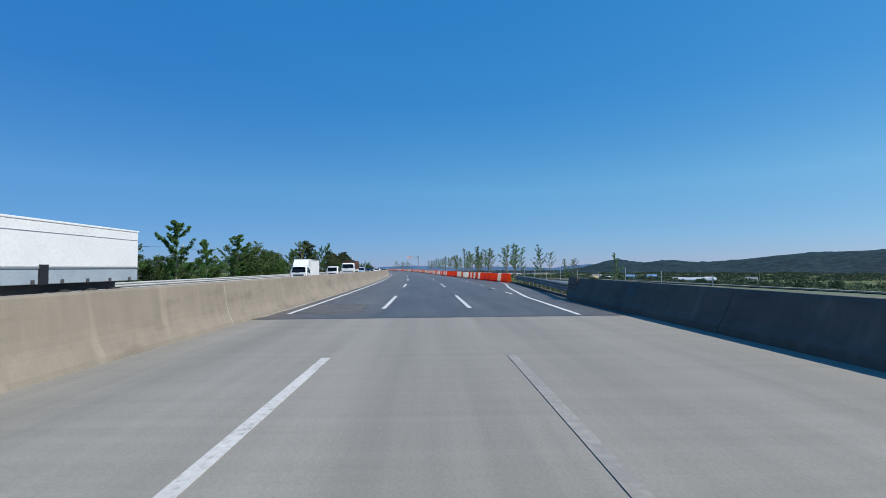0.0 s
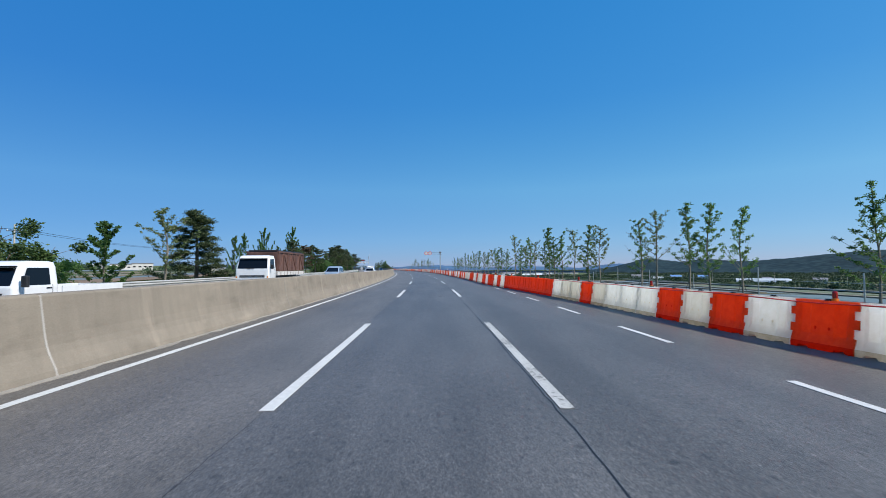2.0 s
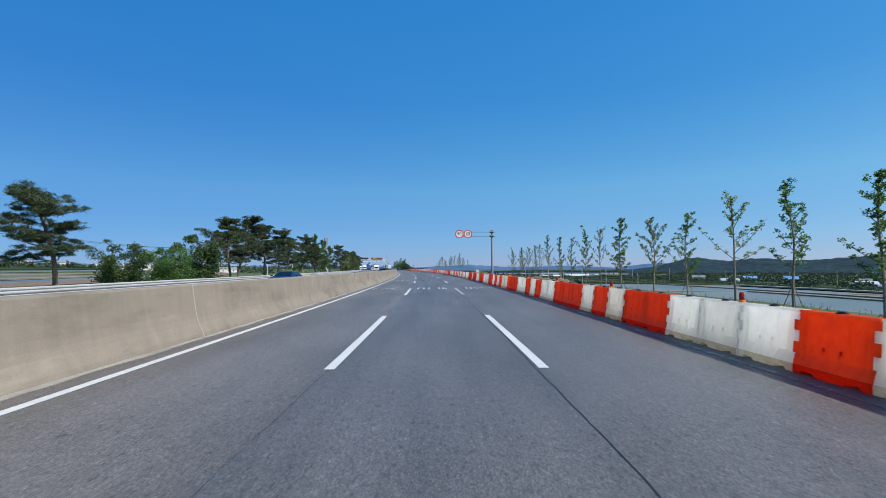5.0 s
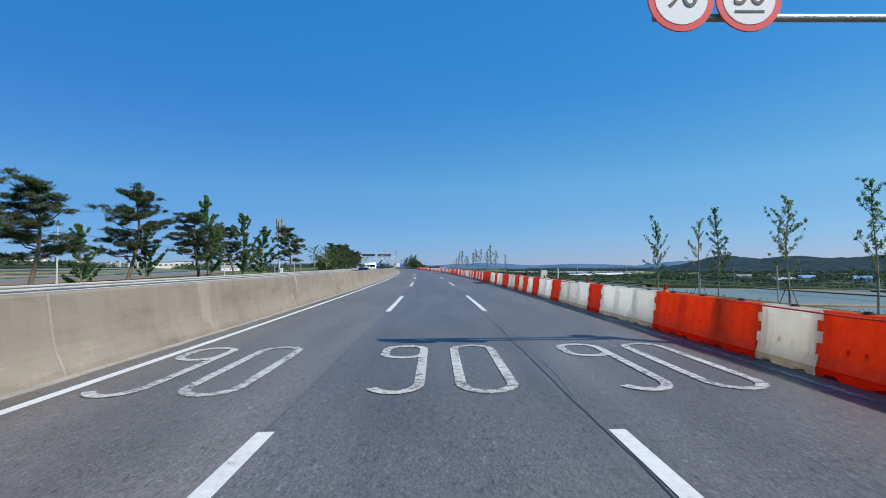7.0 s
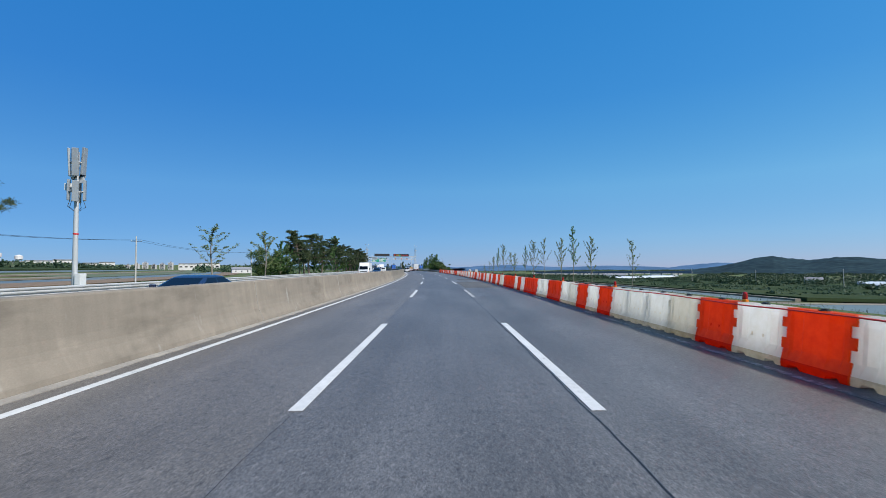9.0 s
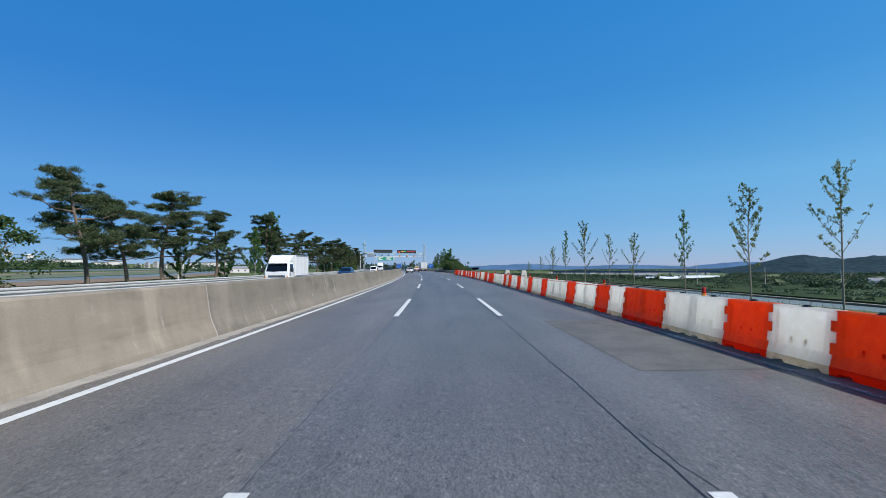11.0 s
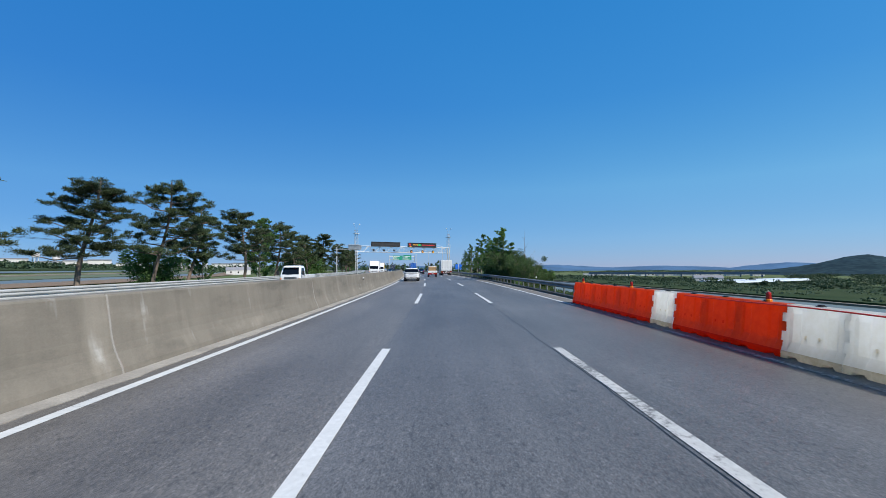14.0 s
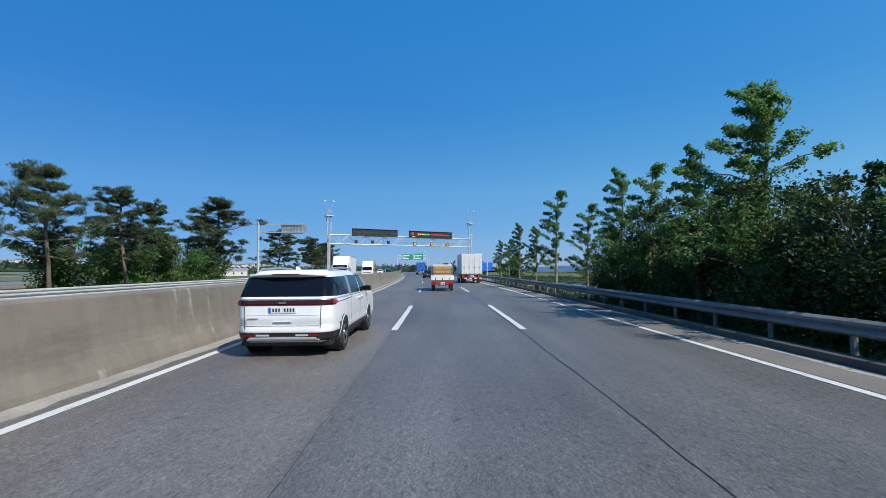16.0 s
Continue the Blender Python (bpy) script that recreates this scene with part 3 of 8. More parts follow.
for u0, u1, s0, s1 in ((4.25, 5.36, 231.1, 235.8), (2.3, 5.1, 279.0, 294.0), (3.1, 6.2, 299.6, 306.2), (4.95, 5.35, 42.5, 43.3)):
    part("patch", strip(u0, u1, s0, s1, 0.004, 1.0), PATCH if s0 < 240 else OLD_PATCH, road, "dark rectangle of newer asphalt")
for s0, u0, r in ((225.3, 4.78, 0.55), (206.0, 0.4, 0.13), (222.9, 0.5, 0.12), (88.0, 0.9, 0.10)):
    part("stain", strip(lambda s, s0=s0, u0=u0, r=r: u0 - r * math.sqrt(max(0.0, 1 - ((s - s0) / (1.4 * r)) ** 2)) * (0.8 + 0.5 * noise.noise(Vector((s * 3, u0, 0)))),
                        lambda s, s0=s0, u0=u0, r=r: u0 + r * math.sqrt(max(0.0, 1 - ((s - s0) / (1.4 * r)) ** 2)) * (0.8 + 0.5 * noise.noise(Vector((s * 3, u0, 9)))), s0 - 1.4 * r, s0 + 1.4 * r, 0.0035, r / 6), STAIN_OIL, road, "dark oily stain on the asphalt")
# short cracks running beside the seam
for k in range(0, 26, 2):
    s0 = 36 + 16.1 * k + 5 * noise.noise(Vector((k, 2.0, 0)))
    crack = lambda s, k=k, s0=s0: 1.93 + 0.10 * math.sin((s - s0) * 0.9) * (1 if k % 3 else -1) + 0.05 * noise.noise(Vector((s * 2.3, k, 1)))
    part("crack", strip(lambda s, c=crack: c(s) - 0.004, lambda s, c=crack: c(s) + 0.004, s0, s0 + 3.4, 0.003, 0.25), INK, road)
# a ragged seam wandering across the outer lane behind the bridge
_seam = lambda s: ease(s, [24.6, 27, 33, 46, 62], [4.15, 4.28, 4.52, 4.70, 5.25]) + 0.05 * noise.noise(Vector((s * 0.9, 7, 0))) + 0.03 * noise.noise(Vector((s * 3.7, 7, 0)))
part("crack", strip(lambda s: _seam(s) - 0.010 - 0.006 * noise.noise(Vector((s * 2.0, 1, 0))), lambda s: _seam(s) + 0.010 + 0.006 * noise.noise(Vector((s * 2.0, 2, 0))), 24.6, 62, 0.003, 0.2), INK, road)
# long tar seam along the lane joints
for u, w in ((1.885, 0.009), (-1.50, 0.003)):
    wander = lambda s, u=u: u + 0.035 * noise.noise(Vector((s * 0.5, u, 0.0))) + 0.025 * noise.noise(Vector((s * 3.1, u, 4.0)))
    part("tar_seam", strip(lambda s, w=w: wander(s) - w, lambda s, w=w: wander(s) + w, 25, 620, 0.003, 0.3), INK, road)

# lane marks, each dash a piece of its own
UL, UR, US = -1.482, 2.015, -4.776
marks = tagged(new("lane_marking"), "white painted lane lines on the asphalt", "road marking", kind="structure")
for i in range(0, 45):
    for u, ph in ((UL, 27.70), (UR, 27.65)):
        s = 20.0 * i + ph
        part("dash", strip(u - 0.085, u + 0.085, s, s + 8.15, 0.009, 2.0, 0.005), MARK_WORN if u > 0 and i % 5 == 2 else MARK, marks)
for k in range(4):
    part("dash", strip(-1.65, -1.48, 9.5 - 20 * k, 17.65 - 20 * k, 0.009, 2.0, 0.005), MARK_DECK, marks)
    part("dash", strip(1.79, 1.96, 9.5 - 20 * k, 17.65 - 20 * k, 0.009, 2.0, 0.005), MARK_DECK_FADED, marks)
part("solid_line", strip(US - 0.08, US + 0.08, 26, 900, 0.008, 4.0, 0.004), MARK, marks)
part("solid_line", strip(lambda s: edge_line(s) - 0.09, lambda s: edge_line(s) + 0.09, 24.6, 66, 0.008, 1.0, 0.004), MARK, marks)
# line and dash beside the barriers: worn paint, also darkened for their shadow
part("solid_line", strip(5.37, 5.50, 104.5, 386, 0.008, 4.0, 0.004), MARK_WORN_SHADED, marks)
part("dash", strip(5.58, 5.71, 101.2, 102.7, 0.008, 4.0, 0.004), MARK_WORN, marks)
part("solid_line", strip(lambda s: ease(s, [386, 425, 520], [5.37, 5.2, 5.2]), lambda s: ease(s, [386, 425, 520], [5.50, 5.36, 5.36]), 386, 900, 0.008, 4.0, 0.004), MARK, marks)
for s in (36.4, 42.6, 49.0, 55.1, 60.6, 66.1, 72.0, 78.05, 84.1, 89.8, 95.5):
    part("dash", strip(5.44, 5.58, s, s + 2.65, 0.008, 1.4, 0.004), MARK, marks)


def figure(points, width):
    """A stroke of even width along points, as one outlined band."""
    bm = bmesh.new()
    pts = [Vector((x, y, 0)) for x, y in points]
    rows = []
    for i, p in enumerate(pts):
        d = (pts[min(i + 1, len(pts) - 1)] - pts[max(i - 1, 0)])
        n = Vector((-d.y, d.x, 0)).normalized() * width / 2
        rows.append((bm.verts.new(p + n), bm.verts.new(p - n)))
    for a, b in zip(rows, rows[1:]):
        bm.faces.new((a[0], a[1], b[1], b[0]))
    return bm


def arc(cx, cy, rx, ry, a0, a1, n=9):
    return [(cx + rx * math.cos(radians(a0 + (a1 - a0) * k / n)), cy + ry * math.sin(radians(a0 + (a1 - a0) * k / n))) for k in range(n + 1)]


def nought(cx, w, h):
    top, low = arc(cx, h - 0.42, w / 2, 0.42, 0, 180, 12), arc(cx, 0.42, w / 2, 0.42, 180, 360, 12)
    return top + low + top[:1]


def nine(cx, w, h):
    loop = arc(cx, h - 0.36, w / 2, 0.36, 0, 180, 12) + arc(cx, h * 0.66 + 0.36, w / 2, 0.36, 180, 340, 12)
    tail = [(cx + w / 2, h - 0.38), (cx + w / 2, 0.50)] + arc(cx + 0.02, 0.44, w / 2 - 0.02, 0.44, 0, -150, 12)
    return loop, tail


def road_number(u, s, label):
    root = thing("road_numeral", label, "road marking", stand(s, u, 0.008), "painted limits on the lanes", "structure")
    for k, pts in enumerate((*nine(-0.38, 0.72, 3.4), nought(0.92, 0.72, 3.4))):
        bm = figure(pts, 0.155)
        bmesh.ops.translate(bm, verts=bm.verts, vec=(0, 0, 0.003 * (k % 2)))
        top = bmesh.ops.extrude_face_region(bm, geom=bm.faces[:])
        bmesh.ops.translate(bm, verts=[v for v in top["geom"] if isinstance(v, bmesh.types.BMVert)], vec=(0, 0, 0.004))
        bmesh.ops.recalc_face_normals(bm, faces=bm.faces)
        part("stroke", bm, MARK_NUMERAL, root)


for u in (-3.75, 0.0, 3.42):
    road_number(u, 197.2, "worn white painted number 90 on the lane")
# worn lettering across the lanes further back, only strokes of it left
worn = tagged(new("road_lettering"), "worn white painted strokes across the lanes", "road marking", kind="structure")
STROKES = (
    ((-4.6, 177.3), (-3.9, 177.35)), ((-4.25, 177.3), (-4.3, 174.6)), ((-3.45, 177.3), (-2.35, 177.45)), ((-2.75, 177.35), (-3.3, 176.2), (-3.6, 174.6)), ((-2.95, 176.8), (-2.9, 175.6), (-2.6, 174.6)),
    ((-0.88, 174.6), (-0.9, 176.6), (-0.84, 177.2), (-0.64, 177.48), (-0.46, 177.2), (-0.42, 176.4), (-0.48, 174.6)), ((-0.05, 177.55), (-0.05, 174.4)), ((0.76, 177.55), (0.72, 174.4)), ((1.16, 177.55), (1.0, 174.4)), ((1.05, 176.85), (1.22, 176.7), (1.28, 174.4)),
    ((2.75, 177.5), (3.12, 177.5)), ((2.98, 177.48), (2.8, 174.4)), ((3.2, 177.5), (3.42, 177.5)), ((3.36, 177.48), (3.15, 174.4)), ((3.6, 177.55), (3.65, 174.4)), ((3.66, 176.8), (4.0, 176.72)), ((4.0, 177.6), (4.4, 177.6)), ((4.15, 177.58), (4.2, 175.0)))
for k, pts in enumerate(STROKES):
    bm = figure(pts, 0.14)
    for v in bm.verts:
        v.co = at(v.co.y, v.co.x, 0.009 + 0.002 * (k % 3))
    part("stroke", bm, MARK_WORN, worn)

# median barrier: cast lengths with sealed joints
median = tagged(new("wall_median"), "beige cast concrete median barrier with rain streaks", "median barrier", kind="structure")
FACE = [(-5.42, 0.0), (-5.45, 0.12), (-5.505, 0.24), (-5.56, 0.36), (-5.60, 0.48), (-5.635, 0.64), (-5.725, 1.26), (-5.74, 1.29), (-5.77, 1.30), (-6.03, 1.30), (-6.06, 1.29), (-6.075, 1.26), (-6.165, 0.64), (-6.20, 0.48), (-6.295, 0.24), (-6.38, 0.0)]
LENGTH = 11.7
for i in range(64):
    s = -24.0 + LENGTH * i
    part("segment", sweep([(u, z - 0.02) for u, z in FACE], s + 0.012, s + LENGTH - 0.012, 3.9), BEIGE if s < 205 else LIMED_BEIGE if s < 300 else OLD_BEIGE, median)
    bm = sweep([(u + (0.006 if u > -5.9 else -0.006), min(z, 1.29) - 0.02) for u, z in FACE], s - 0.02, s + 0.02, 0.04)
    part("joint", bm, SEAM, median)
part("gutter", strip(-5.42, lambda s: ease(s, [25, 200, 320], [-5.30, -5.26, -5.09]) + 0.07 * noise.noise(Vector((s * 0.7, 0, 0))) + 0.09 * noise.noise(Vector((s * 2.9, 4, 0))), 25, 640, 0.012, 0.35, 0.012), GUTTER, median, "pale broken concrete gutter strip")

part("shoulder", strip(lambda s: ease(s, [386, 425, 520], [5.56, 5.42, 5.42]), 6.44, 386.5, 640, 0.003, 2.0), WARM_SHOULDER, road, "brownish worn strip of the shoulder")
part("gutter", strip(lambda s: 6.22 + 0.12 * noise.noise(Vector((s * 0.6, 3, 0))), 6.44, 386.5, 640, 0.006, 1.0, 0.006), GUTTER, road, "pale strip of blown sand along the kerb")
# bridge parapet
parapet = tagged(new("wall_parapet"), "grey concrete bridge parapet with a rounded top", "parapet", kind="structure")
PAR = [(7.30, 0.0), (7.33, 0.20), (7.48, 0.42), (7.74, 1.04), (7.79, 1.10), (7.98, 1.10), (8.03, 1.04), (8.06, 0.0)]
for i in range(12):
    s = -38.0 + 5.8 * i
    if s + 5.8 < 33:
        part("segment", sweep([(u, z - 0.02) for u, z in PAR], s + 0.01, s + 5.79, 2.9), WALL_GREY, parapet)
end_block = part("end_block", boxy(-0.10, 0.10, -0.62, 0.62, -0.05, 1.12, 0.02), END_GREY, parapet, "pale end of the parapet where the rail is bolted on")
end_block.matrix_world = stand(31.7, 7.56, 0.0, 0) @ Matrix.Rotation(radians(8), 4, "Y")
for _k in range(10):
    bolt = part("bolt", tube([(-0.135, 0, 0), (-0.10, 0, 0)], 0.028, 8), DARK_STEEL, end_block)
    bolt.matrix_basis = Matrix.Translation((0, -0.45 + 0.22 * (_k // 2), 0.60 + 0.14 * (_k % 2)))
part("drain_hatch", boxy(-0.02, 0.02, -0.35, 0.35, 0, 0.5), BLACK, parapet, "dark recessed hatch").matrix_world = stand(25.2, 7.54, 0.5) @ Matrix.Rotation(radians(22), 4, "Y")
left_parapet = tagged(new("wall_parapet"), "grey concrete parapet beyond the oncoming lanes", "parapet", kind="structure")
for i in range(6):
    s = -10.0 + 7.0 * i
    part("segment", sweep([(-19.2, -0.02), (-19.25, 0.95), (-19.55, 0.95), (-19.6, -0.02)], s + 0.01, s + 6.99, 3.5), WALL_GREY, left_parapet)


# ---- guard rails ----
def wave(u, z, out):
    """The folded section of a beam whose ridges stand out towards the road."""
    front = [(0.0, 0.0), (0.08, 0.05), (0.08, 0.10), (0.02, 0.155), (0.08, 0.21), (0.08, 0.26), (0.0, 0.31)]
    return [(u + out * x, z + y) for x, y in front] + [(u + out * (x - 0.008), z + y) for x, y in front[::-1]]


def triple_wave(u, z, out):
    """A deeper beam with three ridges."""
    front = [(0.0, 0.0), (0.08, 0.05), (0.08, 0.09), (0.02, 0.145), (0.08, 0.20), (0.08, 0.25), (0.02, 0.305), (0.08, 0.36), (0.08, 0.41), (0.0, 0.46)]
    return [(u + out * x, z + y) for x, y in front] + [(u + out * (x - 0.008), z + y) for x, y in front[::-1]]


def tall_wave(u, z, out):
    """Two folded beams, one over the other, as one section."""
    low, high = wave(u, z, out), wave(u, z + 0.35, out)
    return low[:7] + high[:7] + high[7:] + low[7:]


def guard_rail(label, s0, s1, line, z, out, beam, post, spacing, group, fold=wave):
    for i in range(int((s1 - s0) / 4.0)):
        s = s0 + 4.0 * i
        root = thing("guard_rail", label, "guard rail", stand(s, line(s), 0.0), group)
        inv = root.matrix_world.inverted()
        bm = sweep(fold(0.0, z, out), s, s + 4.02, 4.02, True, line)
        bm.transform(inv)
        part("beam", bm, beam, root)
        for k in range(max(1, round(4.0 / spacing))):
            pm = inv @ stand(s + 0.3 + k * spacing, line(s + 0.3 + k * spacing), -0.4)
            bm = tube([(-out * 0.09, 0, 0), (-out * 0.09, 0, z + 0.70)], 0.057, 8)
            add_box(bm, min(0.0, -out * 0.09), max(0.0, -out * 0.09), -0.05, 0.05, z + 0.44, z + 0.68)
            bm.transform(pm)
            part("post", bm, post, root)


guard_rail("pale steel guard rail of two beams on posts", 33.0, 640.0, lambda s: -19.5, 0.20, 1, WHITE_RAIL, STEEL, 2.0, "guard rail of the oncoming side", tall_wave)
guard_rail("dull grey steel guard rail on posts", 387.0, 640.0, lambda s: 6.95, 0.42, -1, DULL_RAIL, DULL_RAIL, 2.0, "roadside guard rail")
guard_rail("dull grey steel guard rail on posts", 32.4, 57.0, lambda s: ease(s, [32.4, 34, 44, 57], [7.60, 7.78, 9.0, 10.1]), 0.32, -1, DULL_RAIL, DULL_RAIL, 2.0, "guard rail before the barriers", triple_wave)
kerb = part("kerb", sweep([(6.45, -0.1), (6.45, 0.14), (6.50, 0.16), (6.66, 0.16), (6.68, -0.1)], 386.5, 640, 4.0), WALL_GREY)
tagged(kerb, "low dark concrete kerb under the guard rail", "kerb", kind="structure")
kerb = part("kerb", sweep([(-0.1, -0.1), (-0.1, 0.12), (0.1, 0.12), (0.12, -0.1)], 33, 57, 2.0, True, lambda s: ease(s, [33, 44, 57], [7.8, 8.75, 9.6])), WALL_GREY)
tagged(kerb, "low dark concrete kerb under the guard rail", "kerb", kind="structure")


# ---- water-filled plastic barriers ----
def barrier_mesh(name, mat, foot, length):
    """One hollow plastic unit: flared foot, fluted faces, toothed ends that mesh with the next unit."""
    bm = bmesh.new()
    half = [(0.0, 0.245), (0.10, 0.245), (0.13, 0.235), (0.30, 0.185), (0.301, 0.185), (0.47, 0.165), (0.471, 0.165), (0.64, 0.148), (0.641, 0.148), (0.80, 0.135), (0.801, 0.135), (0.92, 0.125), (0.95, 0.095)]
    tooth = [0, 0, 0, 0, 1, 1, -1, -1, 1, 1, -1, -1, 0]
    ys = [-0.5, -0.40, -0.36, -0.22, -0.18, -0.06, 0.06, 0.18, 0.22, 0.36, 0.40, 0.5]
    inset = [0, 0, 1, 1, 0, 0, 0, 0, 1, 1, 0, 0]
    lift = [0, 0, 1, 1, 0, 0, 0, 0, 1, 1, 0, 0]
    cols = {}
    for side in (-1, 1):
        for j, (z, w) in enumerate(half):
            for i, y in enumerate(ys):
                yy = y * length
                if i in (0, len(ys) - 1):
                    yy += tooth[j] * 0.052
                zz = 0.055 if (j == 0 and lift[i]) else z
                x = side * (w - (0.022 * inset[i] if 2 < j < 11 else 0.0))
                cols[side, j, i] = bm.verts.new((x, yy, zz))
    nj, ni = len(half), len(ys)
    for side in (-1, 1):
        for j in range(nj - 1):
            for i in range(ni - 1):
                q = [cols[side, j, i], cols[side, j, i + 1], cols[side, j + 1, i + 1], cols[side, j + 1, i]]
                bm.faces.new(q if side > 0 else q[::-1]).material_index = 1 if j < 2 else 0
    for i in range(ni - 1):
        bm.faces.new((cols[1, nj - 1, i], cols[1, nj - 1, i + 1], cols[-1, nj - 1, i + 1], cols[-1, nj - 1, i]))
        bm.faces.new((cols[-1, 0, i], cols[-1, 0, i + 1], cols[1, 0, i + 1], cols[1, 0, i])).material_index = 1
    for j in range(nj - 1):
        for i, flip in ((0, 1), (ni - 1, 0)):
            q = [cols[1, j, i], cols[-1, j, i], cols[-1, j + 1, i], cols[1, j + 1, i]]
            bm.faces.new(q if not flip else q[::-1])
    bmesh.ops.recalc_face_normals(bm, faces=bm.faces)
    return finish(bm, name, (mat, foot))


UNIT = 1.27
SHELL = {c: barrier_mesh("shell", m, f, UNIT) for c, m, f in (("R", RED, STAIN_R), ("W", WHITE_P, FOOT_DIRT))}
_bm = bmesh.new()
add_tube(_bm, [(0, 0, 0.945), (0, 0, 0.965)], 0.075, 10)
add_tube(_bm, [(0, 0, 0.965), (0, 0, 0.985)], 0.05, 10)
CAP = finish(_bm, "fill_cap", BLACK)
_bm = bmesh.new()
_rim = [_bm.verts.new((-0.168, 0.045 * math.cos(a * 0.6283), 0.40 + 0.055 * math.sin(a * 0.6283))) for a in range(10)]
_mid = _bm.verts.new((-0.176, 0, 0.40))
for _a in range(10):
    _bm.faces.new((_rim[_a], _rim[(_a + 1) % 10], _mid))
HOLES = {"W": finish(_bm.copy(), "port", STAIN_W), "R": finish(_bm, "port", STAIN_R)}
TAG = finish(boxy(-0.135, -0.125, -0.14, 0.14, 0.72, 0.80, 0.004), "reflector", two_scale("tan_reflector", (0.55, 0.38, 0.08), (0.62, 0.46, 0.14), 8, 40, 0.4))


def face_line(s):
    return ease(s, [57, 66, 72, 80, 88, 98, 105, 387, 400], [9.25, 8.35, 7.75, 7.35, 6.9, 6.2, 5.75, 5.75, 5.75])


def lay_units(s0, s1, colours):
    n = len(colours)
    for i, c in enumerate(colours):
        s = s0 + (s1 - s0) * (i + 0.5) / n
        lean = 2.0 * noise.noise(Vector((s * 3.1, 0, 0)))
        drift = math.degrees(math.atan2(face_line(s - 1) - face_line(s + 1), 2.0))
        root = new("water_barrier", SHELL[c])
        root.matrix_world = stand(s, face_line(s) + 0.25 + 0.03 * noise.noise(Vector((s * 1.7, 5, 0))), 0.0, lean + drift) @ Matrix.Diagonal((1, (s1 - s0) / n / UNIT, 1, 1))
        tagged(root, "orange-red plastic water barrier, faded and dusty" if c == "R" else "white plastic water barrier with a stained dusty foot", "barrier", "row of plastic barriers")
        cap = new("fill_cap", CAP)
        cap.parent = root
        if c == "W" or i % 3:
            for y in (-0.14, 0.14):
                p = new("port", HOLES[c])
                p.parent = root
                p.location = (0, y, 0)
        if c == "W" and 108 < s < 136 and i % 2:
            p = new("reflector", TAG)
            p.parent = root


for s0, s1, colours in (
        (57.0, 69.1, "RRWRRRRRR"), (69.1, 76.7, "WRWRWR"), (76.7, 87.0, "WWWWRWWW"), (87.0, 98.1, "RRRRRRRR"), (98.1, 104.5, "WRWRR"), (104.5, 111.8, "WRRWWW"),
        (111.8, 119.7, "RWWRRR"), (119.7, 125.33, "WWWW"), (125.33, 135.69, "RWRWRRWW"), (135.69, 184.36, "RWWRWRRWRWWWRRWRWRRRWWRWRWWRRRWWRWRWRR"),
        (184.36, 199.1, "WWWRRRWWRRRW"), (199.1, 211.43, "RRRWWWRWWW"), (211.43, 219.39, "RWWRWR"), (219.39, 238.9, "WRWWRRWWRWWRRRR"), (238.9, 248.63, "WRWRWRRW"),
        (248.63, 261.2, "RWRWWWWRWR"), (261.2, 311.9, "WWRRWWRRRWRWRRRRWWRWRRWRWWRWRRWRWWRRWRWW"), (311.9, 324.2, "RWWWRWWRWW"), (324.2, 336.5, "RWWRWRWWWW"), (336.5, 348.4, "WRRRWRRWWW"),
        (348.4, 360.85, "RWWRWRRRWR"), (360.85, 374.7, "RWRRWRRRRWW"), (374.7, 387.4, "RRRWRRRRRR")):
    lay_units(s0, s1, colours)


# tape strung along the tops, sagging between its fixings
def tape_run(s0, s1):
    bm = bmesh.new()
    n = int((s1 - s0) / 0.65)
    pts = []
    for i in range(n + 1):
        s = s0 + (s1 - s0) * i / n
        sag = 0.05 * (0.5 - 0.5 * math.cos(2 * math.pi * i / 8)) * (0.4 + abs(noise.noise(Vector((s * 0.3, 1, 0)))) * 2)
        pts.append(at(s, face_line(s) + 0.09, 0.93 - sag))
    add_tube(bm, pts, 0.014, 5)
    tagged(part("warning_tape", bm, TAPE), "red tape strung along the plastic barriers", "tape", "warning tape")


for a, b in ((69, 87), (104.6, 131), (184, 200), (209, 224), (238, 262), (308, 345), (348, 378)):
    tape_run(a, b)


def beacon(s):
    root = thing("warning_beacon", "small red warning lamp with an amber foot on the barrier", "beacon", stand(s, face_line(s) + 0.27, 0.95) @ Matrix.Scale(0.78, 4), "beacons on the barriers")
    part("foot", tube([(0, 0, 0), (0, 0, 0.05), (0, 0, 0.06)], [0.075, 0.075, 0.05], 10), LAMP_AMBER, root)
    bm = tube([(0, 0, 0.06), (0, 0, 0.20), (0, 0, 0.235), (0, 0, 0.245)], [0.06, 0.056, 0.04, 0.01], 10)
    part("lens", bm, LAMP_RED, root, "red lens")


for s in (58.0, 64.4, 70.9, 77.4, 83.8, 90.2, 96.5, 102.0, 107.9, 113.0, 118.6, 124.5, 129.4, 135.9, 142.3, 148.7, 155, 161.5, 168, 174.4, 180, 185.6, 191.0, 196.8, 202.6, 208.2, 214.3, 220.5, 227, 233, 239.4, 245, 251.1, 257.6, 264, 270.5, 277, 283.5, 290, 296.4, 302.8, 309, 315.5, 322, 330, 337.7, 344.1, 350.0, 356.6, 363, 369.5, 375.3, 381.6, 386.6):
    beacon(s)


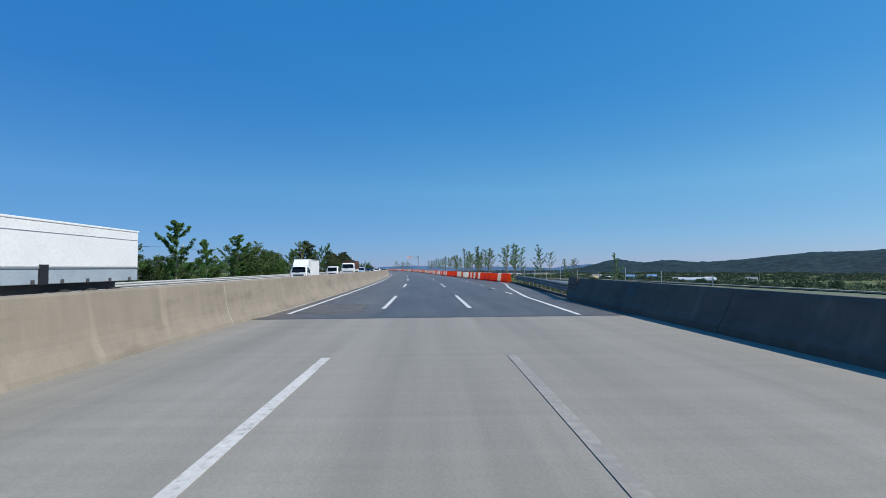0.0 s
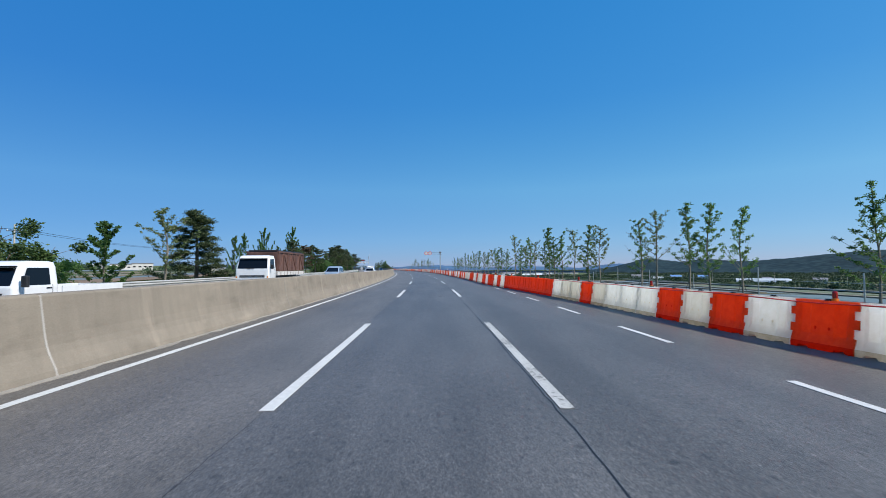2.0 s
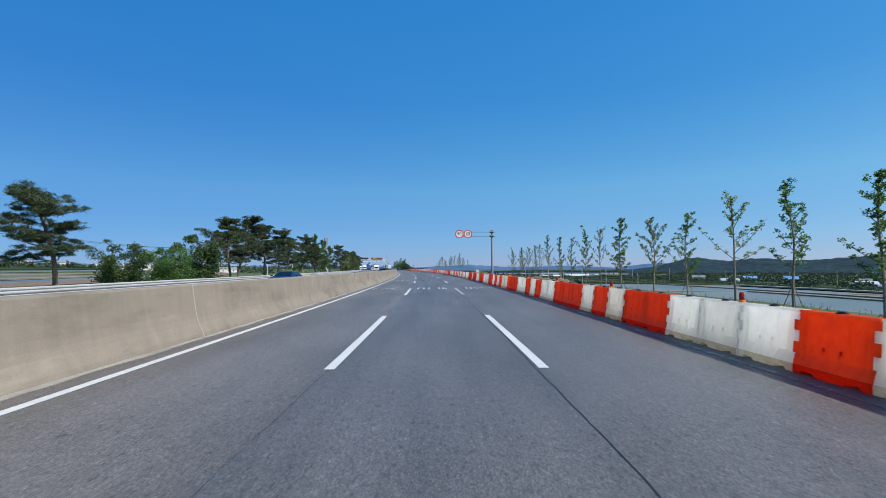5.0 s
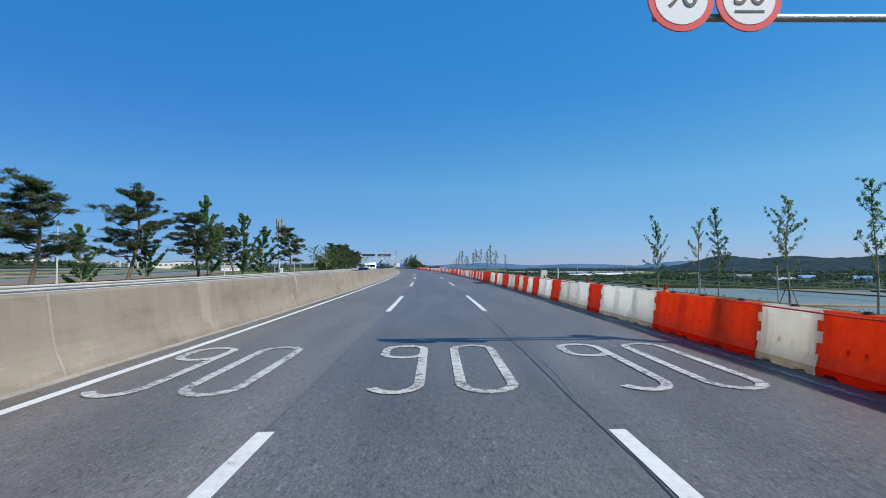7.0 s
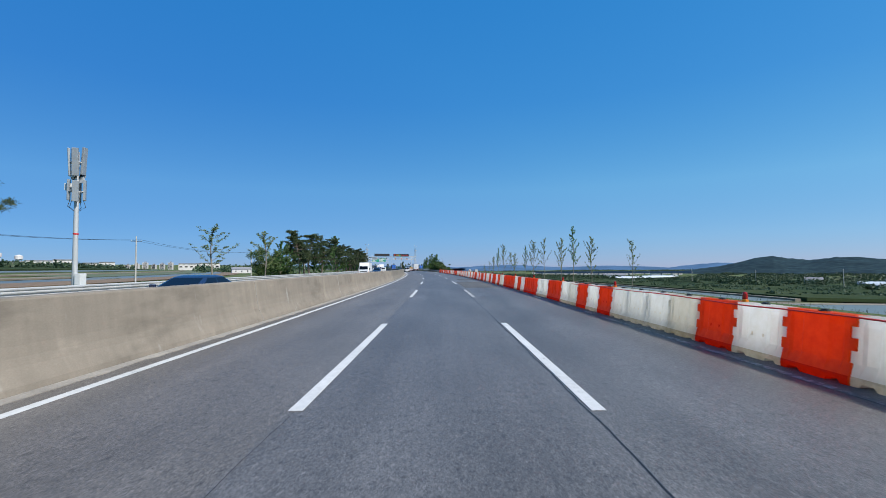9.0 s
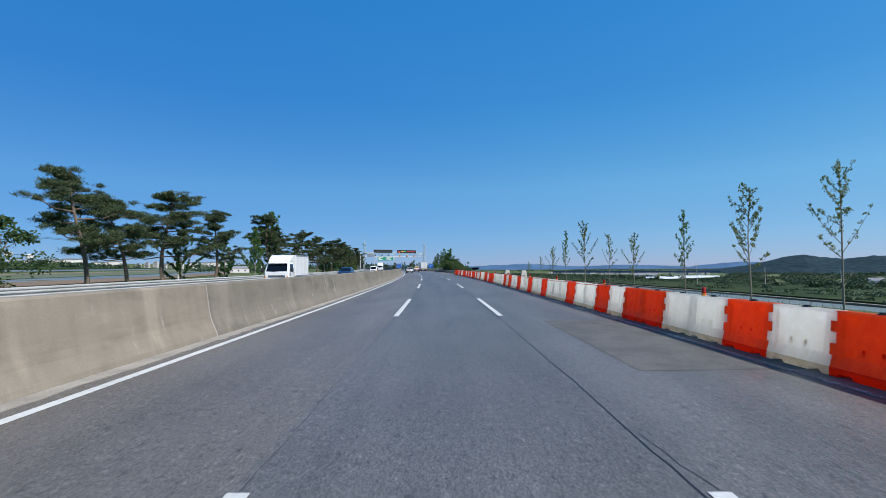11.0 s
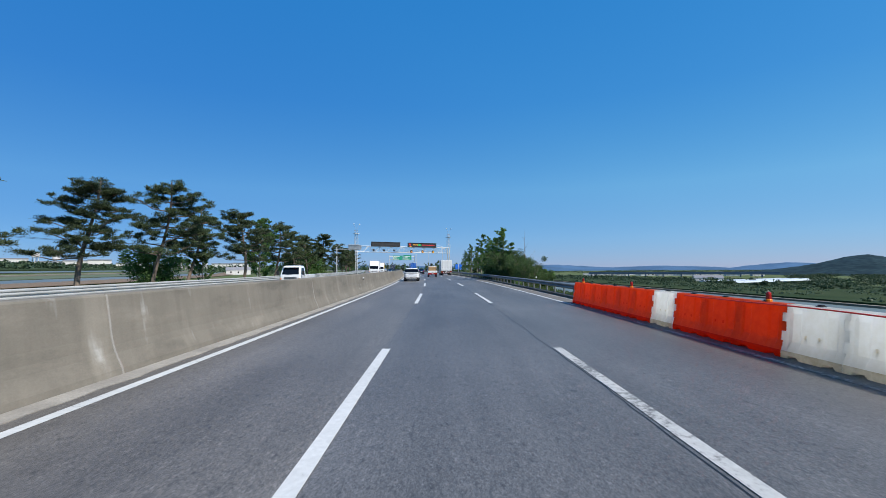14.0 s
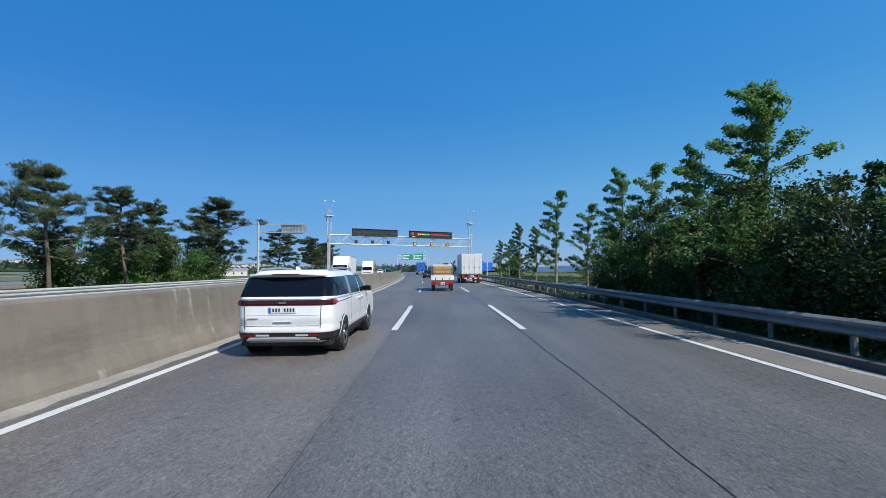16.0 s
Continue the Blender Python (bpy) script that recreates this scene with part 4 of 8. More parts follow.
# ---- trees ----
def quads(name, centres, mat, size, rnd, flat=0.3, aspect=0.55, lean=(0, 0, 0)):
    """Many small leaves as one mesh; each a bent diamond of four corners."""
    n = len(centres)
    c = np.asarray(centres)
    d = rnd.normal(size=(n, 3)) + np.asarray(lean)
    d[:, 2] *= flat
    d /= np.linalg.norm(d, axis=1)[:, None]
    e = rnd.normal(size=(n, 3))
    e -= (e * d).sum(1)[:, None] * d
    e /= np.linalg.norm(e, axis=1)[:, None]
    k = size * (0.6 + 0.8 * rnd.random(n))[:, None]
    v = np.stack([c, c + d * k * 0.5 + e * k * aspect * 0.5, c + d * k, c + d * k * 0.5 - e * k * aspect * 0.5], 1).reshape(-1, 3)
    me = bpy.data.meshes.new(name)
    me.from_pydata(v.tolist(), [], np.arange(4 * n).reshape(-1, 4).tolist())
    me.materials.append(mat)
    return me


def hang(name, me, parent):
    ob = new(name, me)
    ob.parent = parent
    return ob


def sapling(seed, height, mat, dense=1.0, wide=0.55, bare=0.28, leaf=0.17, lean=(0, 0, 0.2), limbs=13, tight=1.0):
    """A young tree: thin wavy stem, rising limbs, leaves in loose clumps with sky between them."""
    rnd = np.random.default_rng(seed)
    root = new("young_tree")
    bm = bmesh.new()
    ph = rnd.random(2) * 6
    stem = lambda t: Vector((0.13 * math.sin(2.2 * t * 3 + ph[0]) * t, 0.13 * math.sin(1.7 * t * 3 + ph[1]) * t, t * height))
    add_tube(bm, [stem(i / 9) for i in range(10)], [0.050 * height / 5 * (1 - 0.85 * i / 9) + 0.006 for i in range(10)], 7)
    spots = []
    for k in range(limbs):
        t = bare + (0.98 - bare) * (k + 0.8 * rnd.random()) / limbs
        a = k * 2.4 + rnd.normal() * 0.5
        reach = wide * (1.22 - t) * (0.45 + 0.9 * rnd.random())
        p0 = stem(t)
        p2 = p0 + Vector((math.cos(a) * reach, math.sin(a) * reach, reach * (0.55 + 0.8 * rnd.random())))
        p1 = (p0 + p2) / 2 + Vector((0, 0, -0.06 * reach))
        add_tube(bm, [p0, p1, p2], [0.018, 0.011, 0.004], 5)
        # leaves sit close along the limb, in clumps with sky between them
        many = 3 + int(reach / 0.16)
        for j in range(many):
            if rnd.random() < 0.16:
                continue
            w = 0.22 + 0.80 * (j + 0.5 * rnd.random()) / many
            c = np.array(p0.lerp(p2, w)) + rnd.normal(size=3) * 0.045
            r = (0.075 + 0.085 * rnd.random()) * tight * (1.15 - 0.45 * w)
            o = rnd.normal(size=(int(26 * dense), 3))
            o *= (r * rnd.random(len(o)) ** 0.4 / np.linalg.norm(o, axis=1))[:, None]
            spots.extend(c + o * np.array([1.15, 1.15, 0.95]))
    for j in range(int(16 * tight)):
        t = (bare if tight > 1.2 else 0.72) + (1.0 - (bare if tight > 1.2 else 0.72)) * (j + rnd.random()) / int(16 * tight)
        r = (0.06 + 0.07 * rnd.random()) * tight * (1.3 - 0.7 * t)
        o = rnd.normal(size=(int(26 * dense), 3))
        o *= (r * rnd.random(len(o)) ** 0.4 / np.linalg.norm(o, axis=1))[:, None]
        spots.extend(np.array(stem(min(t, 1.0))) + rnd.normal(size=3) * 0.03 + o)
    part("trunk", bm, GREY_BARK, root)
    spots = np.array(spots)
    top = spots[:, 2].max() + 0.05
    for v in root.children[0].data.vertices:
        v.co.z *= height / top
    spots[:, 2] *= height / top
    hang("crown", quads("crown", spots, mat, leaf, rnd, 0.7, 0.62, lean), root)
    return root


def pine(seed, height, spread, dry=0.0, level=1.0):
    """A red pine: slender leaning trunk bare below, long limbs with ragged level sprays of needles, sky between them."""
    rnd = np.random.default_rng(seed)
    root = new("pine_tree")
    bm = bmesh.new()
    lx, ly = rnd.normal(size=2) * 0.05 * height
    bow = 0.25 + 0.2 * rnd.random()
    stem = lambda t: Vector((lx * t + bow * math.sin(4.2 * t + seed), ly * t + bow * math.cos(3.6 * t + seed), t * height))
    add_tube(bm, [stem(i / 12) for i in range(13)], [0.135 * height / 8 * (1 - 0.78 * i / 12) + 0.008 for i in range(13)], 9)
    pads = []
    for k in range(24):
        t = 0.36 + 0.61 * (k // 3 + 0.55 * rnd.random()) / 8
        a = k * 2.25 + rnd.normal() * 0.55
        crown = math.sin(math.pi * min(1.0, 0.42 + 0.54 * (t - 0.36) / 0.61)) ** 0.8
        reach = spread * (0.30 + 0.85 * crown) * (0.45 + 0.62 * rnd.random())
        p0 = stem(t)
        rise = (-0.02 + 0.50 * rnd.random()) * level
        p3 = p0 + Vector((math.cos(a) * reach, math.sin(a) * reach, reach * rise))
        p1 = p0.lerp(p3, 0.45) + Vector((0, 0, -0.10 * reach))
        add_tube(bm, [p0, p1, p0.lerp(p3, 0.8), p3], [0.052, 0.036, 0.02, 0.008], 6)
        across = Vector((-math.sin(a), math.cos(a), 0))
        for j in range(9):
            w = 0.30 + 0.74 * (j + 0.6 * rnd.random()) / 9
            c = p0.lerp(p3, w) + across * reach * 0.26 * rnd.normal() * (0.4 + 0.8 * w) + Vector((0, 0, 0.07 + 0.10 * rnd.normal()))
            if j % 2:
                add_tube(bm, [p0.lerp(p3, w * 0.82) - Vector((0, 0, 0.03)), c], [0.014, 0.004], 4, caps=False)
            pads.append((c, (0.15 + 0.20 * rnd.random()) * spread / 2.2))
    for j in range(4):
        pads.append((stem(0.90 + 0.10 * j / 3) + Vector((rnd.normal() * 0.18, rnd.normal() * 0.18, 0)), (0.24 + 0.12 * rnd.random()) * spread / 2.2))
    tufts = []
    for c, r in pads:
        n = int(10 + 75 * r)
        o = rnd.normal(size=(n, 3))
        o /= np.linalg.norm(o, axis=1)[:, None]
        o *= (rnd.random(n) ** 0.38)[:, None]
        lump = 1.0 + 0.42 * np.sin(3.0 * np.arctan2(o[:, 1], o[:, 0]) + 6.0 * rnd.random())
        o[:, 2] = o[:, 2] * 0.45 + 0.12
        tufts.append(np.array(c) + o * r * np.stack([lump, lump, np.ones(n)], 1))
    part("trunk", bm, BARK, root)
    tufts = np.concatenate(tufts)
    top = tufts[:, 2].max() + 0.1
    for v in root.children[0].data.vertices:
        v.co.z *= height / top
    tufts[:, 2] *= height / top
    rep = np.repeat(tufts, 7, axis=0) + rnd.normal(size=(len(tufts) * 7, 3)) * 0.02
    hang("crown", quads("crown", rep, DRY_NEEDLE if dry else NEEDLE, 0.165, rnd, 0.8, 0.15, (0, 0, 0.9)), root)
    return root


def cone_tree(seed, height, spread):
    """A dense conifer clothed to the ground, its level boughs longest below, with a ragged outline."""
    rnd = np.random.default_rng(seed)
    root = new("conifer_tree")
    bm = bmesh.new()
    add_tube(bm, [(0, 0, -0.2), (0.05, 0, height * 0.5), (0, 0.04, height)], [0.17, 0.10, 0.015], 8)
    tufts = []
    for k in range(34):
        t = 0.06 + 0.92 * (k + 0.6 * rnd.random()) / 34
        a = k * 2.4 + rnd.normal() * 0.3
        reach = spread * (1.08 - t) ** 0.75 * (0.6 + 0.5 * rnd.random())
        p0 = Vector((0, 0, t * height))
        p2 = p0 + Vector((math.cos(a) * reach, math.sin(a) * reach, reach * 0.10))
        add_tube(bm, [p0, p0.lerp(p2, 0.5) - Vector((0, 0, 0.05)), p2], [0.04, 0.025, 0.006], 5)
        for w in (0.4, 0.62, 0.82, 1.0):
            r = (0.26 + 0.24 * rnd.random()) * spread / 2.4
            o = rnd.normal(size=(46, 3))
            o *= (r * rnd.random(46) ** 0.5 / np.linalg.norm(o, axis=1))[:, None]
            o[:, 2] *= 0.45
            tufts.extend(np.array(p0.lerp(p2, w)) + o + rnd.normal(size=3) * 0.08)
    part("trunk", bm, BARK, root)
    rep = np.repeat(np.array(tufts), 4, axis=0) + rnd.normal(size=(len(tufts) * 4, 3)) * 0.03
    hang("crown", quads("crown", rep, NEEDLE, 0.26, rnd, 0.75, 0.17, (0, 0, 0.4)), root)
    return root


def bush(seed, w, h, mat, count=2600, leaf=0.16, name="shrub", stems=7, upright=0.0):
    """A dense shrub or thicket tree of lumpy clumps on several stems, uneven at its outline."""
    rnd = np.random.default_rng(seed)
    root = new(name)
    bm = bmesh.new()
    lumps = []
    for k in range(stems):
        a = 2 * math.pi * (k + rnd.random() * 0.7) / stems
        r = w * (0.15 + 0.35 * rnd.random())
        tip = Vector((math.cos(a) * r, math.sin(a) * r, h * (0.62 + 0.33 * rnd.random())))
        base = Vector((math.cos(a) * 0.12, math.sin(a) * 0.12, -0.2))
        mid = base.lerp(tip, 0.5) + Vector((rnd.normal() * 0.1, rnd.normal() * 0.1, 0.1))
        add_tube(bm, [base, mid, tip], [0.05 * h / 4, 0.03 * h / 4, 0.008], 6)
        for j in range(6):
            t = 0.25 + 0.75 * j / 5
            p = base.lerp(tip, t) + Vector((rnd.normal() * w * 0.13, rnd.normal() * w * 0.13, 0))
            add_tube(bm, [base.lerp(tip, t * 0.85), p], [0.014, 0.004], 4, caps=False)
            lumps.append((np.array(p), (0.13 + 0.13 * rnd.random()) * w * (1.15 - 0.55 * t)))
    per = count // len(lumps)
    spots = []
    for c, r in lumps:
        o = rnd.normal(size=(per, 3))
        o /= np.linalg.norm(o, axis=1)[:, None]
        o *= (r * (0.15 + 0.95 * rnd.random(per) ** 0.6))[:, None]
        o[:, 2] *= 0.85
        spots.append(c + o)
    pts = np.concatenate(spots)
    pts[:, 2] = np.maximum(pts[:, 2], 0.02)
    part("trunk", bm, BARK, root)
    hang("crown", quads("crown", pts, mat, leaf, rnd, 0.8, 0.6, (0, 0, upright)), root)
    return root


def windswept(seed, height, reach, mat, limbs=26):
    """A taller roadside tree whose branches stream out to one side in tiers."""
    rnd = np.random.default_rng(seed)
    root = new("roadside_tree")
    bm = bmesh.new()
    stem = lambda t: Vector((0.25 * t * t, 0.1 * math.sin(4 * t), t * height))
    add_tube(bm, [stem(i / 9) for i in range(10)], [0.10 * (1 - 0.85 * i / 9) + 0.012 for i in range(10)], 8)
    spots = []
    for k in range(limbs):
        t = 0.22 + 0.78 * (k + rnd.random()) / limbs
        a = math.pi + rnd.normal() * 1.0 if rnd.random() < 0.72 else rnd.random() * 6.28
        r = reach * (1.25 - t) ** 0.8 * (0.5 + 0.6 * rnd.random())
        p0 = stem(t)
        p2 = p0 + Vector((math.cos(a) * r, math.sin(a) * r, r * (0.35 + 0.3 * rnd.random())))
        p3 = p2 + Vector((-0.35 * r, 0, 0.02 * r))
        add_tube(bm, [p0, p0.lerp(p2, 0.5) + Vector((0, 0, 0.1 * r)), p2, p3], [0.03, 0.02, 0.012, 0.004], 5)
        for j in range(9):
            w = (j + rnd.random()) / 9
            base = np.array(p0.lerp(p2, min(1, 1.4 * w))) if w < 0.7 else np.array(p2.lerp(p3, (w - 0.7) / 0.3))
            q = (0.11 + 0.10 * rnd.random()) * (1.1 if w < 0.8 else 0.7)
            o = rnd.normal(size=(64, 3))
            o *= (q * rnd.random(64) ** 0.45 / np.linalg.norm(o, axis=1))[:, None]
            spots.extend(base + rnd.normal(size=3) * 0.06 + o * np.array([1.2, 1.2, 0.75]))
    part("trunk", bm, GREY_BARK, root)
    hang("crown", quads("crown", np.array(spots), mat, 0.10, rnd, 0.7, 0.55, (-0.9, 0, -0.1)), root)
    return root


def plant(kind, s, u, size, turn, label, category, group, wide=1.0, z=None, first={}):
    """Put the ready-made tree, or a copy of it, in its place."""
    ground = land_height(u, s) - 0.03 if z is None else z
    m = stand(s, u, ground, turn) @ Matrix.Diagonal((size * wide, size * wide, size, 1))
    if kind not in first:
        first[kind] = True
        kind.matrix_world = m
        ob = kind
    else:
        ob = copy_thing(kind, pose(0, 0, 0))
        ob.matrix_basis = m
    return tagged(ob, label, category, group)


YOUNG = [sapling(11 + i, 5.0, (LEAF, LEAF_PALE, LEAF)[i % 3], (1.0, 0.85, 1.15, 0.95, 0.75, 1.05)[i], (1.15, 1.6, 1.0, 0.95, 1.5, 1.35)[i], (0.20, 0.26, 0.18, 0.28, 0.36, 0.22)[i], 0.075, limbs=(21, 18, 25, 19, 14, 23)[i], tight=0.85) for i in range(6)]
COLUMN = [sapling(31 + i, 6.0, LEAF, 2.4, (1.75, 2.1, 1.6)[i], (0.10, 0.16, 0.07)[i], 0.11, limbs=(24, 20, 26)[i], tight=(1.15, 1.18, 1.12)[i]) for i in range(3)]
PINES = [pine(51 + i, 7.6, (2.3, 2.0, 2.6, 1.8, 2.2)[i]) for i in range(5)]
FLAT_PINE = pine(57, 8.6, 3.7, level=0.45)
DRY_PINE = pine(61, 6.6, 1.7, 1.0)
CONIFER = cone_tree(66, 7.6, 2.7)
SHRUBS = [bush(71 + i, 3.4, 4.2, (LEAF_DARK, LEAF, LEAF_DARK)[i], 11000, 0.13) for i in range(3)]
LOW = [bush(81 + i, 2.2, 1.5, (LEAF, LEAF_DARK)[i], 1500, 0.14, stems=6) for i in range(2)]
THICK = [bush(91 + i, 3.4, 4.6, (LEAF_DARK, LEAF_THICKET, LEAF_DARK)[i], (15000, 12000, 14000)[i], 0.10, "thicket_tree", 9) for i in range(3)]
OPEN = [bush(96 + i, 4.4, 4.6, LEAF_THICKET, 7600, 0.10, "thicket_tree", 6) for i in range(2)]
WIND = [windswept(101, 7.3, 2.3, LEAF, 36), windswept(102, 6.6, 1.9, LEAF, 18), windswept(103, 6.6, 1.6, LEAF, 21)]

rng = random.Random(4)
# young trees along the verge, planted in one row
ROW = [61.6, 66.5, 71.5, 77.3, 81.7, 88.7, 91.0, 93.9, 97.5, 100.6, 104.3, 108.1, 112.5, 116.6, 119.6, 122.8, 124.4, 128.8, 131.0, 134.9, 138.6, 143.2]
ROW += [148.0, 152.4, 156.6, 161.2, 165.3, 170.0, 174.4, 179.0, 183.2, 187.5, 191.6, 196.2, 201.9, 205.0, 207.6, 211.8, 217.2, 219.6, 223.9]
ROW += [280.5, 290.7, 296.2, 302.6, 311.5, 316.5, 323.3, 329.8, 336.5, 342.8, 350.0, 355.5, 362.6, 370.2]
TALL = {61.6: 3.9, 66.5: 2.9, 71.5: 3.0, 77.3: 4.3, 81.7: 5.5, 88.7: 5.3, 93.9: 6.2, 97.5: 6.2, 122.8: 7.0, 143.2: 7.4, 201.9: 6.0, 205.0: 4.9, 207.6: 4.9, 211.8: 4.8, 217.2: 5.0, 219.6: 4.6, 91.0: 5.8, 280.5: 4.0, 290.7: 4.9, 296.2: 6.5, 302.6: 5.5, 311.5: 6.2, 316.5: 6.1, 323.3: 5.5, 329.8: 4.4, 336.5: 4.9, 342.8: 6.8, 350.0: 6.2, 355.5: 4.4, 362.6: 3.2, 370.2: 2.4}
for i, s in enumerate(ROW):
    h = TALL.get(s, 5.0 + 1.1 * rng.random())
    u = (23.5 if s < 63 else 20.3 if s < 86 else 18.6 if s < 101 else 16.8) + rng.uniform(-0.4, 0.4)
    which = YOUNG[(i * 7 + i // 3) % 6] if s < 250 else YOUNG[(1, 4, 1, 3)[i % 4]]
    label = "young roadside tree with small fresh green leaves" if s < 250 else "thin young tree with few pale leaves"
    plant(which, s, u, (h + 0.5) / 5.0, rng.uniform(0, 360), label, "tree", "young trees along the verge", (0.68 if s > 180 else 1.0 if h < 6 else 1.15) if s < 250 else 0.62)
    if s < 225 and i % 2:
        for k in range(3):
            a = 2.1 * k
            stake = tube([(math.cos(a) * 0.5, math.sin(a) * 0.5, -0.1), (math.cos(a) * 0.05, math.sin(a) * 0.05, 1.1)], 0.022, 6)
            ob = part("tree_stake", stake, GREY_BARK)
            ob.matrix_world = stand(s, u, land_height(u, s))
            tagged(ob, "slanting wooden stake propping a young tree", "stake", "tree stakes")

# the far side: pines, young columnar trees and shrubs behind the rail
LEFT = [(43.8, "S", 4.6), (47.0, "S", 3.4), (49.6, "S", 3.0), (54.5, "S", 3.2), (57.0, "S", 3.0), (51.6, "C", 6.2), (60.4, "C", 5.0), (64.5, "S", 3.6), (68.9, "C", 6.2), (71.5, "S", 4.6), (75.0, "Y", 5.6), (77.0, "S", 5.0), (80.5, "S", 4.8), (84.0, "S", 5.0), (87.5, "S", 4.3), (89.4, "S", 5.0), (92.0, "S", 3.2),
        (95.2, "C", 5.2), (103.4, "Y", 7.2), (108.6, "K", 7.4), (117.0, "C", 5.6), (122.5, "C", 6.4), (129.2, "C", 7.6), (136.6, "C", 5.4), (144.6, "P", 7.0), (146.6, "C", 9.4), (150.3, "P", 5.6), (154.8, "D", 6.4),
        (158.6, "C", 5.4), (169.3, "P", 7.2), (177.0, "S", 4.0), (181.0, "S", 4.4), (187.6, "S", 5.2), (192.0, "P", 7.8), (198.2, "P", 8.6), (204.6, "P", 8.2), (211.0, "P", 8.0), (218.5, "P", 7.2), (221.5, "C", 4.6),
        (226.0, "P", 8.2), (229.5, "C", 5.0), (235.9, "P", 7.3), (238.4, "C", 9.0), (245.2, "P", 7.0), (248.5, "C", 8.4), (254.3, "C", 7.2), (288.0, "B", 6.0), (303.0, "Y", 6.6), (308.0, "S", 4.6), (312.5, "C", 6.0), (316.0, "S", 4.8),
        (322.5, "P", 8.6), (327.0, "P", 7.6), (332.6, "P", 8.8), (334.0, "C", 5.6), (340.0, "P", 8.0), (343.5, "C", 5.8), (350.0, "C", 6.8), (355.9, "P", 9.4), (358.2, "C", 9.9), (364.6, "P", 8.2), (367.6, "C", 4.6), (376.8, "P", 8.8), (379.2, "C", 4.0), (386.1, "P", 8.4), (394.9, "P", 7.8),
        (402.2, "P", 8.8), (404.0, "S", 4.4), (408.1, "P", 7.3), (409.8, "C", 5.4), (418.2, "P", 8.6), (425.8, "C", 8.4), (432.6, "F", 8.7), (442.0, "P", 8.4), (444.0, "S", 4.4), (447.6, "P", 7.9), (449.8, "S", 5.0), (453.0, "S", 5.2),
        (453.6, "P", 7.9), (456.5, "S", 5.0), (461.0, "P", 9.0), (461.5, "S", 4.6), (464.0, "C", 6.8), (481.3, "P", 7.6), (502.0, "P", 8.0), (508.0, "P", 8.6), (514.0, "P", 8.0), (520.0, "P", 8.2)]
for i, (s, k, h) in enumerate(LEFT):
    u = -22.6 + rng.uniform(-0.8, 0.5)
    turn = rng.uniform(0, 360)
    if k == "P":
        plant(PINES[(i * 3 + i // 4) % 5], s, u, (h + 0.2) / 7.6, turn, "dark green pine with a bare leaning trunk", "tree", "pines behind the guard rail", 1.4 if 364 < s < 365 else 0.85 if s == 442.0 else 1.05 + 0.12 * (i % 3))
    elif k == "F":
        plant(FLAT_PINE, s, u, (h + 0.2) / 8.6, turn, "spreading pine with broad level tiers of needles", "tree", "pines behind the guard rail", 1.15)
    elif k == "K":
        plant(CONIFER, s, u, (h + 0.4) / 7.6, turn, "dense dark conifer clothed to the ground", "tree", "pines behind the guard rail", 1.4)
    elif k == "D":
        plant(DRY_PINE, s, u, (h + 0.4) / 6.6, turn, "half-dead pine with browned needles", "tree", "pines behind the guard rail")
    elif k == "C":
        plant(COLUMN[i % 3], s, u, (h + 0.4) / 6.0, turn, "narrow leafy young tree clothed to the ground", "tree", "young trees of the far side", 1.15 if s < 100 or s in (425.8, 254.3) else 0.5 if 115 < s < 160 else 0.85 if h < 6 else 0.75)
    elif k == "Y":
        plant(YOUNG[1], s, u, (h + 0.5) / 5.0, turn, "sparse pale green young tree", "tree", "young trees of the far side", 1.4)
    elif k == "B":
        plant(YOUNG[4], s, u, (h + 0.5) / 5.0, turn, "bent sparse young tree leaning in the wind", "tree", "young trees of the far side", 1.5)
    else:
        plant(SHRUBS[i % 3], s, u - 1.0, (h + 0.5) / 4.3, turn, "dense green shrub behind the guard rail", "shrub", "shrubs of the far side", 1.15)
plant(PINES[2], 259.4, -20.3, 8.0 / 7.6, 140, "dark green pine with a bare leaning trunk", "tree", "pines behind the guard rail", 0.95)
for i in range(70):
    s = 40 + 7.1 * i + rng.uniform(-2, 2)
    if not 262 < s < 286:
        plant(LOW[i % 2], s, -21.3 + rng.uniform(-0.6, 0.4), rng.uniform(0.35, 0.75), rng.uniform(0, 360), "low weedy shrub at the foot of the rail", "shrub", "weeds of the far side")

# thicket close to the road where the barriers have ended
for i in range(15):
    s = 415.6 + 1.75 * i
    plant(OPEN[i // 2] if i in (0, 2) else THICK[i % 3], s, 9.5 + rng.uniform(-0.3, 1.0), rng.uniform(0.92, 1.08) * ease(s, [414, 418, 422, 428, 436, 442], [0.62, 0.78, 0.86, 1.0, 1.04, 0.72]), rng.uniform(0, 360), "dense dark green thicket tree beside the rail", "tree", "thicket beside the road", 1.1)
for i in range(7):
    s = 420.0 + 3.2 * i
    plant(SHRUBS[i % 3], s, 12.6 + rng.uniform(-0.5, 1.2), rng.uniform(0.88, 1.04) * ease(s, [419, 427], [0.62, 1.0]), rng.uniform(0, 360), "dense green shrub in the thicket", "shrub", "thicket beside the road")
for i in range(22):
    plant(LOW[i % 2], 413.5 + 3.1 * i + rng.uniform(-1, 1), 8.7 + rng.uniform(-0.3, 0.5), rng.uniform(0.4, 0.7), rng.uniform(0, 360), "low leafy scrub under the thicket", "shrub", "scrub under the thicket")
